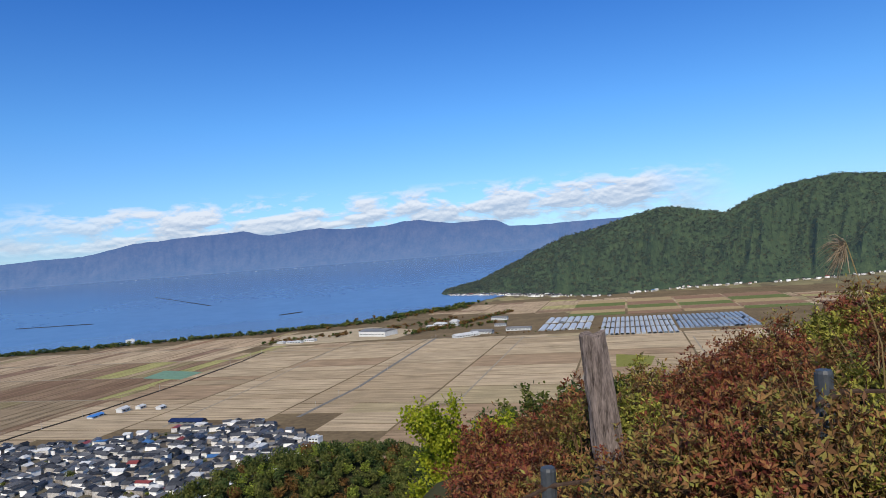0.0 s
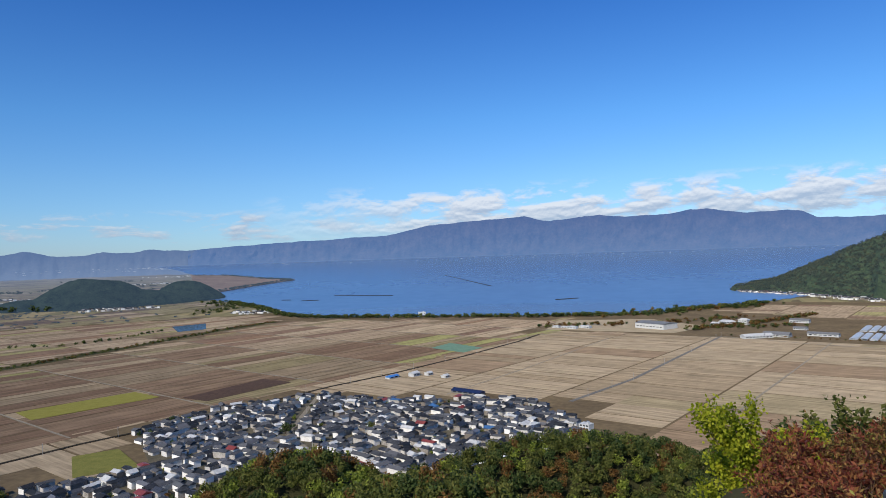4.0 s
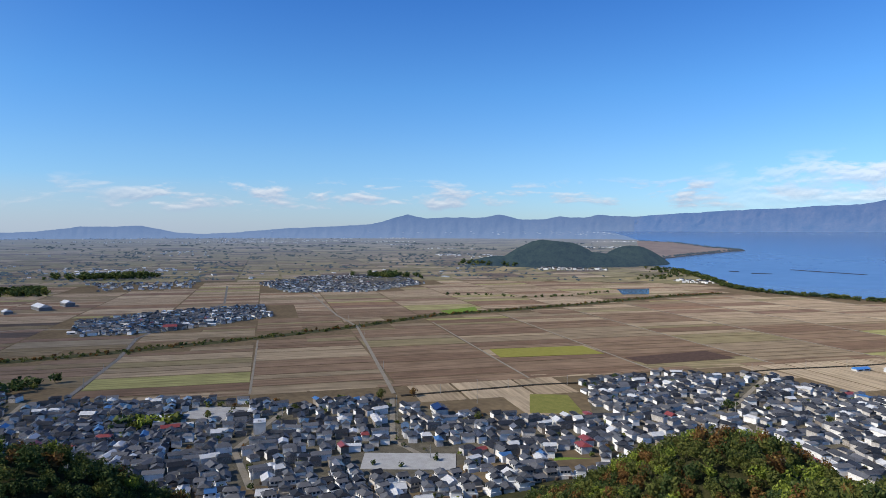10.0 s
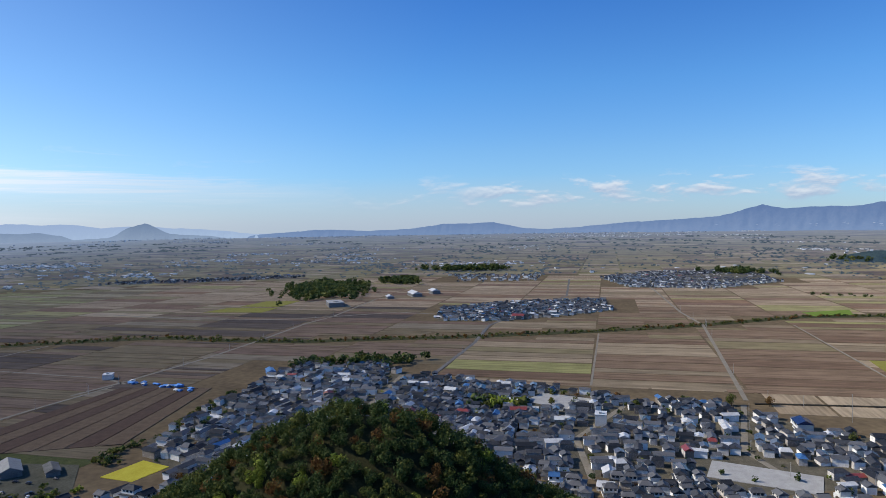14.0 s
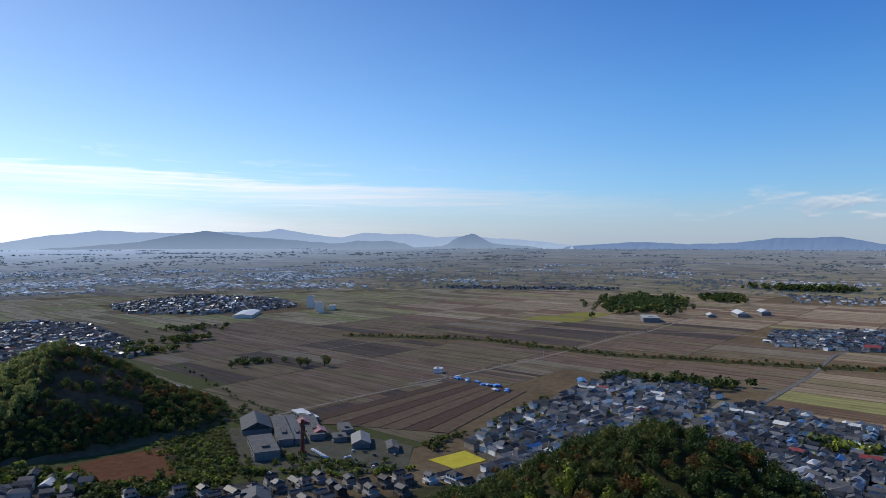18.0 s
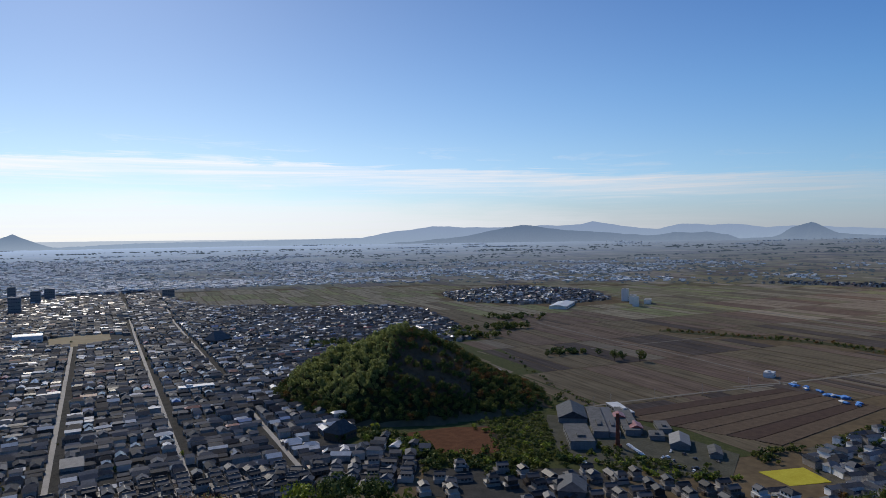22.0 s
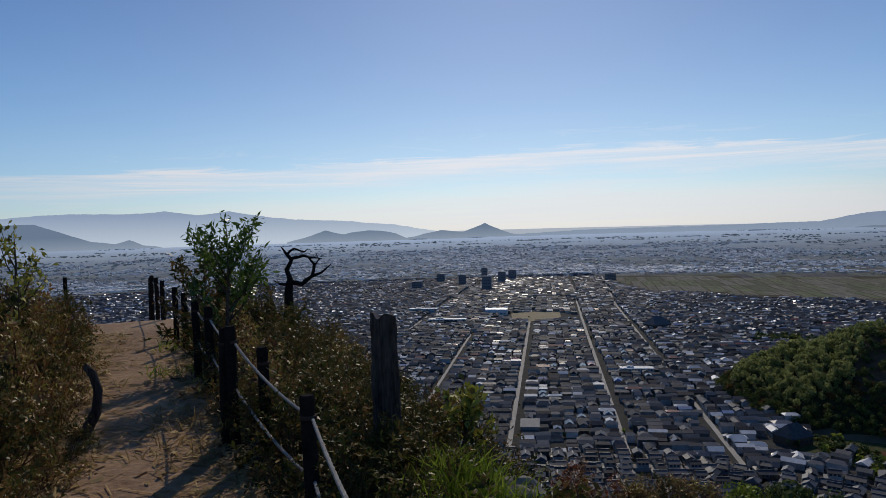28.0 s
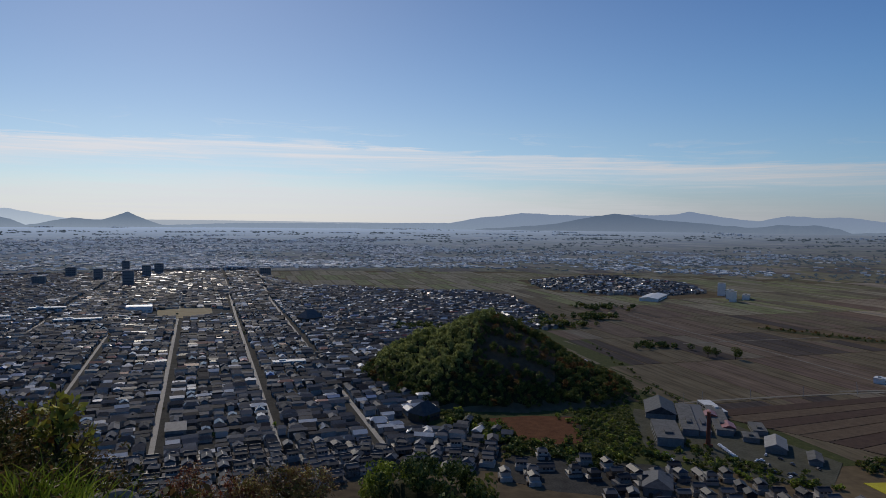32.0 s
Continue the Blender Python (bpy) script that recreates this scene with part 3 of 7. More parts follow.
def strip(line, width, z, mat, name, label, category, step=60.0, kind="structure"):
    """A road, ditch or bank along a line of the plan, with a raised edge."""
    pts = []
    for a, b in zip(line, line[1:]):
        a, b = np.array(a, float), np.array(b, float)
        n = max(1, int(np.hypot(*(b - a)) / step))
        pts += [a + (b - a) * i / n for i in range(n)]
    pts.append(np.array(line[-1], float))
    verts, faces = [], []
    for i, q in enumerate(pts):
        d = pts[min(i + 1, len(pts) - 1)] - pts[max(i - 1, 0)]
        d /= np.hypot(*d)
        nrm = np.array((-d[1], d[0])) * width / 2
        verts += [put(*(q + nrm * 1.06), -0.3), put(*(q + nrm), z), put(*(q - nrm), z), put(*(q - nrm * 1.06), -0.3)]
        if i:
            o = 4 * (i - 1)
            faces += [(o + j, o + 4 + j, o + 5 + j, o + 1 + j)[::-1] for j in range(3)]
    return tagged(new(name, mesh_from(name, verts, faces, mat)), label, category, kind=kind)


# roads and ditches on the plain
DITCH = [(-631, 312), (-601, 467), (-560, 588), (-517, 786), (-479, 900), (-441, 1060), (-400, 1288), (-390, 1405)]
CREEK = [(-1040, -680), (-1055, -613), (-1091, -477), (-1095, -410), (-1055, -298), (-1036, -186), (-1045, -76), (-1053, 74), (-1082, 275), (-1119, 449), (-1195, 668), (-1190, 842), (-1207, 1108), (-1235, 1373), (-1224, 1589)]
FARM_ROADS = {
    "road_b": ([(-182, 780), (-132, 936), (-52, 1319), (-30, 1420)], 8), "road_c": ([(-12, 740), (131, 1279), (150, 1350)], 4), "road_d": ([(-643, 310), (-1093, 458), (-1127, 469), (-1293, 494), (-1711, 588), (-1941, 632)], 7),
    "road_e": ([(-340, 780), (-295, 1000), (-236, 1367)], 4), "road_h": ([(-800, 10), (-996, 70), (-1170, 109), (-1628, 342), (-2111, 452)], 8), "road_i": ([(-720, -380), (-775, -354), (-924, -298), (-1065, -260), (-1231, -222), (-1322, -185), (-1640, -120)], 7),
    "road_g": ([(-530, -432), (-565, -424), (-661, -392), (-759, -354)], 6), "road_j": ([(-1560, -1240), (-1445, -905), (-1412, -659), (-1307, -433), (-1293, -278), (-1322, -185), (-1370, -60), (-1330, 20)], 9),
    "road_k": ([(-770, -345), (-802, -382), (-855, -536), (-894, -694), (-960, -900)], 5), "road_l": ([(-803, -646), (-1037, -580)], 4), "road_s": ([(-387, 1405), (-236, 1380), (-20, 1420), (131, 1330), (560, 1180)], 5)}
GRID_S = [-196.0 - 175 * k for k in range(13, 0, -1)] + [-196.0, -18.0, 140.0, 299.0, 467.0, 643.0, 818.0] + [818.0 + 175 * k for k in range(1, 11)]
for i, s in enumerate(GRID_S[14:23]):
    if s != 140.0:
        FARM_ROADS["track_%d" % i] = ([tuple(sw(s, 738)), tuple(sw(s + 4, 1165 + 0.43 * (s - 153)))], 4)
for i in range(1, 4):
    FARM_ROADS["lane_%d" % i] = ([tuple(sw(720, 235 - 168 * i)), tuple(sw(1240, 235 - 168 * i))], 4)
for key, (line, wide) in FARM_ROADS.items():
    strip(line, wide * 0.66, 0.45, M_asphalt if key in ("road_b", "road_h") else M_road, "road", "pale straight farm road across the fields", "road")
strip(DITCH, 5, 0.7, M_ditch, "water", "dark narrow ditch along the village edge", "ditch")
strip(CREEK, 26, 0.3, M_bank, "ground", "overgrown grassy creek bank", "bank")
# ---------------------------------------------------------------- settlement outlines (plan)
VILLAGE = [(-640, -40), (-724, 119), (-651, 200), (-627, 285), (-545, 325), (-500, 385), (-478, 440), (-585, 520), (-573, 631), (-500, 735), (-391, 725), (-303, 765),
           (-234, 772), (-173, 715), (-128, 655), (-160, 560), (-250, 470), (-330, 330), (-370, 200), (-400, 60), (-480, 0)]
VILLAGE_W = [(-773, -188), (-869, -159), (-862, -57), (-791, -27), (-724, 100), (-598, 100), (-470, 20), (-430, -90), (-470, -190), (-560, -235), (-667, -212)]
HAMLET_A = [(-1235, 20), (-1412, 30), (-1503, 175), (-1534, 407), (-1342, 380), (-1267, 257), (-1218, 142)]
HAMLET_B = [(-2150, 560), (-2380, 800), (-2330, 1119), (-1903, 1026), (-1732, 749), (-1827, 551)]
HAMLET_C = [(-2373, 80), (-2390, 406), (-2089, 352), (-2084, 87)]
HAMLET_D = [(-1230, -1540), (-1580, -1600), (-1600, -1290), (-1430, -1080), (-1300, -1090), (-1182, -1164), (-1126, -1350)]
HAMLET_G = [(-2180, -1060), (-2330, -1000), (-2380, -760), (-2480, -450), (-2380, -430), (-2250, -740)]
TOWN = [(-660, -830), (-740, -840), (-839, -1016), (-934, -1231), (-919, -1368), (-766, -1464), (-683, -1624), (-602, -1659), (-597, -1941), (-620, -2340), (500, -2340), (1150, -2000), (780, -1150), (330, -660), (110, -395),
        (-110, -390), (-215, -420), (-300, -500), (-330, -560), (-420, -660), (-560, -790)]
HAMLET_E = [(-300, -400), (-380, -330), (-420, -250), (-455, -225), (-430, -130), (-395, -160), (-330, -250), (-270, -360)]
HAMLET_F = [(-215, -460), (-300, -500), (-325, -470), (-325, -420), (-270, -380), (-180, -420)]
SETTLED = (HAMLET_G, HAMLET_E, HAMLET_F, VILLAGE, VILLAGE_W, HAMLET_A, HAMLET_B, HAMLET_C, HAMLET_D, TOWN)
WORKS = [(-480, -440), (-520, -377), (-505, -262), (-440, -235), (-395, -345), (-410, -380)]
SITE_N = [(-260, 1480), (-20, 1450), (700, 1180), (760, 1500), (300, 1720), (-120, 2000), (-380, 1800), (-420, 1500)]


def shore_d(p):
    az = math.degrees(math.atan2(-p[0], p[1]))
    return np.interp(az, [s[0] for s in SHORE], [s[1] for s in SHORE]) if -9.5 < az < 43 else 1e9


def farmland(p):
    d = np.hypot(*p)
    if not 430 < d < 2330 or hill1(p[0], p[1]) > 1 or d > shore_d(p) - 50:
        return False
    if any(inside(p, poly) for poly in SETTLED) or inside(p, WORKS) or inside(p, SITE_N) or gap(p, CREEK) < 18:
        return False
    az = math.degrees(math.atan2(-p[0], p[1]))
    return -36 < az < 165 and not (az < 0 and d > 2260 + 6 * az)


# plots: long strips between the farm roads, on either side of the ditch turned a quarter
def build_fields():
    plots = []
    for w0 in np.arange(-1500, 735, 168.0):
        w_lo, w_hi = w0 + 67, w0 + 67 + 168
        s = -200.0
        while s < 2400:
            ds = random.choice((28, 40, 55, 75, 100))
            plots.append((s, s + ds, w_lo, min(w_hi, 735)))
            s += ds
    for s0, s1 in zip(GRID_S, GRID_S[1:]):
        w = 735.0
        while w < 2700:
            dw = random.choice((24, 30, 36, 45, 60))
            plots.append((s0, s1, w, w + dw))
            w += dw
    for s0, s1 in zip(GRID_S[:13], GRID_S[1:14]):
        w = -300.0
        while w < 735:
            dw = random.choice((24, 30, 36, 45, 60))
            plots.append((s0, s1, w, min(w + dw, 735)))
            w += dw
    good = []
    for s1, s2, w1, w2 in plots:
        g = 1.6
        c = [sw(s1 + g, w1 + g), sw(s2 - g, w1 + g), sw(s2 - g, w2 - g), sw(s1 + g, w2 - g)]
        mid = sum(c) / 4
        if all(farmland(q) for q in (mid, *c)):
            good.append((np.hypot(*mid), c))
        elif farmland(mid):
            # keep the corner pieces that fit
            for i in range(2):
                for j in range(2):
                    a = [sw(s1 + g + (s2 - s1 - 2 * g) * (i + di) / 2, w1 + g + (w2 - w1 - 2 * g) * (j + dj) / 2) for di, dj in ((0, 0), (1, 0), (1, 1), (0, 1))]
                    if all(farmland(q) for q in a):
                        good.append((np.hypot(*(sum(a) / 4)), a))
    good.sort(key=lambda g: g[0])
    base = tagged(new("farmland"), "patchwork of harvested rice plots in tan, brown and olive", "farmland", kind="structure")
    rest, south = [], []
    for n, (d, c) in enumerate(good):
        top = [put(*q, 0.22 + 0.1 * random.random()) for q in c]
        low = [put(*q, -0.4) for q in c]
        if n < 420:
            mid = sum(top, Vector()) / 4
            me = mesh_from("plot", [v - mid for v in low + top], [(4, 5, 6, 7), (0, 1, 5, 4), (1, 2, 6, 5), (2, 3, 7, 6), (3, 0, 4, 7)], M_fields_dark if np.dot(sum(c) / 4, U) < -230 else (M_fields_north if np.dot(sum(c) / 4, V) < 735 else M_fields))
            ob = part("plot", me, base)
            ob.location = mid
        else:
            (south if c[0][1] < -900 else rest).extend(top)
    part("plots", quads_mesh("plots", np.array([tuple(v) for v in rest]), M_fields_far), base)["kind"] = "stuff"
    part("plots", quads_mesh("plots", np.array([tuple(v) for v in south]), M_fields_south), base)["kind"] = "stuff"


def build_far_fields():
    """The plots of the plain past the near farms, out to where they melt together."""
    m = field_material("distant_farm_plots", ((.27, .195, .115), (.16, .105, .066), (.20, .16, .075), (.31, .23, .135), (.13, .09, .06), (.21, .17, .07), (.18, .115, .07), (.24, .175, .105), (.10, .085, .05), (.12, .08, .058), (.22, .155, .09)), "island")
    # these plots glow with the same painted haze as the plain
    haze_glow(m, m.node_tree.nodes["Principled BSDF"])
    r = random.Random(19)
    out = []
    for lo, hi, ds, widths in ((2320, 5200, 150.0, (36, 50, 70, 100)), (5200, 13500, 330.0, (120, 180, 260))):
        for s0 in np.arange(-hi, hi, ds):
            w = -2200.0
            while w < hi:
                dw = r.choice(widths)
                q = sw(s0 + ds / 2, w + dw / 2)
                d = math.hypot(*q)
                az = math.degrees(math.atan2(-q[0], q[1])) % 360
                if lo < d < hi and (45.5 if d > 3300 else 41.5) < az < 214 and r.random() < 0.9:
                    if not (46 < az < 58 and 2950 < d < 3900) and not (az < 52 and 2400 < d < 3000 and az < 44.5):
                        out += [tuple(put(*sw(s0 + a * ds + b * 4, w + c * dw + e * 3), 0.5)) for a, b, c, e in ((0, 1, 0, 1), (1, -1, 0, 1), (1, -1, 1, -1), (0, 1, 1, -1))]
                w += dw
    tagged(new("farmland", quads_mesh("distant_plots", np.array(out)[:, :], m)), "hazy patchwork of tan and olive plots on the far plain", "farmland", kind="stuff")


def special_plot(poly, mat, label):
    plate("field", poly, 0.6, mat, label, "field")


build_fields()
build_far_fields()
special_plot([(-569, 434), (-547, 467), (-481, 432), (-511, 390)], M_field_olive, "small mown olive-green field at the village edge")
special_plot([(-402, 329), (-385, 352), (-358, 332), (-373, 311)], M_field_green, "bright green lawn plot between houses")
special_plot([(-537, 1169), (-529, 1242), (-441, 1190), (-453, 1124)], M_field_teal, "field under teal-green netting")
special_plot([(-478, -234), (-511, -217), (-496, -192), (-467, -207)], M_field_gold, "small bright yellow ripe rice field")
special_plot([(256, 1047), (303, 1003), (274, 930), (229, 941)], M_field_olive, "small yellow-green field below the greenhouses")
special_plot([(-482, 207), (-445, 268), (-415, 250), (-451, 190)], M_concrete, "pale empty concrete lot in the village")
special_plot([(-1254, 712), (-1280, 820), (-1212, 785), (-1200, 706)], M_field_green, "vivid green crop strip")
special_plot([(-814, 547), (-769, 685), (-705, 668), (-754, 525)], M_field_lime, "yellow-green strip of volunteer rice")
special_plot([(-669, 673), (-651, 813), (-592, 802), (-621, 664)], M_field_soil, "dark freshly ploughed plot")
special_plot([(-1424, -472), (-1407, -344), (-1480, -326), (-1500, -440)], M_field_lime, "yellow-green strip of volunteer rice")
special_plot([(-1520, -420), (-1500, -330), (-1615, -302), (-1621, -385)], M_field_lime, "yellow-green strip of volunteer rice")
A, B, C, D = (np.array(q, float) for q in ((-522, -404), (-752, -342), (-742, -238), (-552, -250)))
for i, m in enumerate((M_field_soil, M_field_brown, M_field_soil, M_field_brown, M_field_brown, M_field_soil, M_field_brown)):
    f1, f2 = i / 7 + 0.004, (i + 1) / 7 - 0.004
    special_plot([A + (D - A) * f1, B + (C - B) * f1, B + (C - B) * f2, A + (D - A) * f2], m, "long dark brown stubble strip beside the works")
special_plot([(-442, -210), (-464, -182), (-446, -170), (-430, -192)], M_bare, "bare orange-tan levelled yard")
special_plot([(-660, 165), (-690, 120), (-660, 95), (-625, 130)], M_concrete, "pale bare yard beside the village trees")
special_plot([(-196, -1356), (-299, -1374), (-271, -1225), (-181, -1233)], material("school_yard", (.36, .27, .15), (.48, .38, .22), 20, 0.95), "tan school sports ground in the town")

# ---------------------------------------------------------------- houses
M_wall = material("house_plaster", (.30, .26, .21), (.88, .86, .82), 2.0, 0.85, 0.05, vary="object", fine=6)
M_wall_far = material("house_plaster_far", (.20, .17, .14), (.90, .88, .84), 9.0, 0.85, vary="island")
# darker copy of the plaster, with the town's north-face shade in its colour
M_wall_town_far = material("shaded_plaster_far", (.06, .05, .042), (.46, .44, .41), 9.0, 0.85, vary="island")
M_roof = material("dark_clay_tiles", (.026, .028, .033), (.135, .135, .14), 3.0, 0.5, 0.3, vary="object", fine=10, spec=0.08)
M_roof_far = material("dark_clay_tiles_far", (.024, .027, .034), (.115, .118, .128), 12.0, 0.6, vary="island", spec=0.05)
M_roof_glazed = material("glazed_tiles_far", (.03, .032, .036), (.14, .14, .145), 12.0, 0.22, vary="island", spec=0.4)
M_roof_red = material("red_metal_roof", (.17, .035, .03), (.27, .06, .045), 3.0, 0.4)
M_roof_blue = material("blue_metal_roof", (.035, .10, .24), (.06, .16, .34), 3.0, 0.4)
M_roof_white = material("pale_metal_roof", (.40, .40, .40), (.62, .62, .61), 4.0, 0.45, spec=0.2)
M_solar = material("solar_panels", (.012, .02, .055), (.022, .035, .10), 1.2, 0.15, spec=0.3)
M_pane = material("window_glass", (.02, .025, .03), (.06, .07, .08), 0.8, 0.08)
M_timber = material("dark_timber", (.035, .022, .014), (.10, .065, .04), 0.6, 0.8, 0.3)
M_white = material("white_render", (.48, .48, .465), (.68, .68, .66), 4.0, 0.8)


def roof_faces(bm, sx, sy, z, rise, hip, mat=0, thick=0.25):
    """A tiled roof: hipped by that share of its length at both ends, with thick eaves."""
    v = [bm.verts.new(c) for c in ((-sx / 2, -sy / 2, z), (sx / 2, -sy / 2, z), (sx / 2, sy / 2, z), (-sx / 2, sy / 2, z))]
    lo = [bm.verts.new((c.co.x, c.co.y, z - thick)) for c in v]
    r = sx / 2 - hip
    a, b = bm.verts.new((-r, 0, z + rise)), bm.verts.new((r, 0, z + rise))
    for f in ((v[0], v[1], b, a), (v[2], v[3], a, b), (v[1], v[2], b), (v[3], v[0], a), (lo[3], lo[2], lo[1], lo[0]),
              (lo[0], lo[1], v[1], v[0]), (lo[1], lo[2], v[2], v[1]), (lo[2], lo[3], v[3], v[2]), (lo[3], lo[0], v[0], v[3])):
        bm.faces.new(f).material_index = mat


def house(kind, roof_mat, wall_mat, label):
    """A two-storey house: body, upper roof with ridge, lower roof skirt, windows, porch."""
    sx, sy, two, hip = kind
    h1, h2 = 3.0, 6.3 if two else 3.4
    ob = thing("house", label, "house", group="village houses")
    bm = bmesh.new()
    box_bm(bm, sx, sy, h1)
    if two:
        box_bm(bm, sx * 0.72, sy * 0.8, h2, Matrix.Translation((-sx * 0.08, 0, 0)))
    part("wall", done(bm, "wall", wall_mat), ob)
    bm = bmesh.new()
    roof_faces(bm, (sx * 0.72 if two else sx) + 0.9, (sy * 0.8 if two else sy) + 1.0, h2, (sy * 0.8 if two else sy) * 0.28, hip)
    bmesh.ops.translate(bm, verts=bm.verts, vec=(-sx * 0.08 if two else 0, 0, 0))
    roof = part("roof", done(bm, "roof", roof_mat), ob)
    bm = bmesh.new()
    length = (sx * 0.72 if two else sx) + 0.9 - 2 * hip
    box_bm(bm, length, 0.45, 0.4, Matrix.Translation((-sx * 0.08 if two else 0, 0, h2 + (sy * 0.8 if two else sy) * 0.28 - 0.15)))
    part("ridge", done(bm, "ridge", roof_mat), roof)
    if two and hip > 1.4:
        bm = bmesh.new()
        roof_faces(bm, sx + 0.9, sy + 1.0, h1, 1.0, sx * 0.22)
        part("lower_roof", done(bm, "lower_roof", roof_mat), ob)
    for side in (-1, 1):
        for i in ((-1, 1) if sx < 11 else (-1, 0, 1)):
            bm = bmesh.new()
            box_bm(bm, 1.7, 0.14, 1.3, Matrix.Translation((-sx * 0.08 + i * sx * 0.22, side * (sy * (0.4 if two else 0.5) + 0.02), h2 - 1.75)))
            part("window", done(bm, "window", M_pane), ob)
    bm = bmesh.new()
    box_bm(bm, 2.4, 1.5, 2.5, Matrix.Translation((sx * 0.2, -sy / 2 - 0.7, 0)))
    part("porch", done(bm, "porch", M_timber), ob)
    return ob


# walls darkened in colour for the shade on the sides facing the view point
M_wall_town = material("shaded_town_walls", (.06, .05, .042), (.40, .37, .33), 2.0, 0.9, vary="object", spec=0.1)
M_roof_town = material("dark_town_tiles", (.018, .020, .025), (.09, .092, .10), 3.0, 0.5, 0.2, vary="object", fine=10, spec=0.2)
KINDS = [house((12, 9, True, 2.5), M_roof, M_wall, "grey-tiled two-storey village house with plaster walls"), house((10, 8, True, 0.2), M_roof, M_wall, "grey gabled two-storey house with pale plaster walls"),
         house((14, 9, True, 3.0), M_roof, M_wall, "large hipped dark-tiled farmhouse with plaster walls"), house((9, 7, False, 0.2), M_roof, M_wall, "low dark-tiled gabled outbuilding"),
         house((11, 8, True, 1.2), M_roof, M_wall, "dark-tiled two-storey house with a lower roof skirt"), house((12, 7, False, 2.0), M_roof, M_wall, "single-storey hipped house with dark tiles"),
         house((9, 8, True, 0.2), M_roof, M_white, "white-walled modern two-storey house with a dark roof"), house((10, 8, True, 1.5), M_roof_red, M_white, "house with a bright red metal roof and white walls"),
         house((10, 8, True, 0.2), M_roof_blue, M_wall, "house with a blue metal roof"), house((11, 9, False, 0.2), M_roof_white, M_white, "low white building with a pale metal roof"),
         house((11, 8, True, 0.2), M_roof_town, M_wall_town, "narrow dark-tiled town house with grey-brown walls"), house((12, 7, False, 0.2), M_roof_town, M_wall_town, "low dark-tiled gabled town house"), house((10, 9, True, 2.0), M_roof_town, M_wall_town, "hipped dark-tiled town house with grey walls")]
for k in KINDS:
    k.scale = (0.8, 0.8, 0.86)
PICK = (6, 9, 6, 1, 6, 9, 3, 0, 0, 0, 1, 1, 2, 3, 3, 4, 4, 4, 5, 6, 6, 6, 0, 1, 2, 4, 9, 6, 1, 5, 0, 4, 3, 8, 7, 0, 1, 6, 6, 4, 2, 5, 3, 6, 1, 0, 4, 6, 1, 9, 0, 4, 1, 6, 2)
LANDMARKS = []   # (x, y, clear radius), filled below before the houses are set out


def lots(poly, step, turn, skip=0.06, loose=4.0, ways=(0, 90, 0, 90, 180)):
    """House places in rows along a lane grid turned by that many degrees, with the lanes left open."""
    a = radians(turn)
    e, n = np.array((math.cos(a), math.sin(a))), np.array((-math.sin(a), math.cos(a)))
    c = np.mean(np.array(poly), axis=0)
    r = max(np.hypot(*(np.array(q) - c)) for q in poly)
    k = int(r / step) + 2
    out = []
    warp = random.uniform(0, 50)
    for i in range(-k, k + 1):
        for j in range(-k, k + 1):
            q = c + e * (i * step + loose * 0.5 * random.uniform(-1, 1)) + n * (j * step * 0.9 + (i % 2) * step * 0.3 * (loose > 2) + loose * 0.5 * random.uniform(-1, 1))
            bend = noise.noise(Vector((q[0] / 90, q[1] / 90, warp)))
            q = q + n * bend * loose * 1.5
            if inside(q, poly) and random.random() > skip and hill1(*q) < 4:
                out.append((q, turn + bend * loose * 6 + random.choice(ways) + random.uniform(-1, 1) * loose * 2))
    return out
STREETS = [[(-70, -520), (-197, -1157), (-486, -2627)], [(-155, -480), (-312, -1238), (-596, -2568)], [(-226, -440), (-437, -1437), (-700, -2500)],
           [(-10, -680), (-94, -1117)], [(32, -1087), (-94, -1670), (-300, -2500)], [(-560, -830), (-437, -1437), (-300, -1800)]]
M_street = material("worn_street_asphalt", (.17, .165, .16), (.28, .27, .26), 12, 0.85)
for line in STREETS:
    strip(line, 4.2 if len(line) > 2 else 3.4, 0.4, M_street, "road", "long straight grey street through the old town", "street")
LANES = [[(-627, 300), (-500, 240), (-380, 250)], [(-500, 735), (-420, 560), (-300, 470)], [(-651, 200), (-540, 120), (-440, 110)], [(-790, -30), (-650, -60), (-560, -160)]]
for line in LANES:
    strip(line, 5, 0.3, M_road, "road", "narrow grey village lane between houses", "lane")

LANDMARKS += [(-545, 310, 16), (-400, 360, 13), (-575, 148, 12), (-137, 650, 10), (-290, -500, 26), (-448, 229, 42), (-380, 331, 22), (-522, 430, 40), (-240, -1290, 75), (-659, 128, 32), (-489, -212, 28)]


PICK_TOWN = (10, 11, 12, 10)


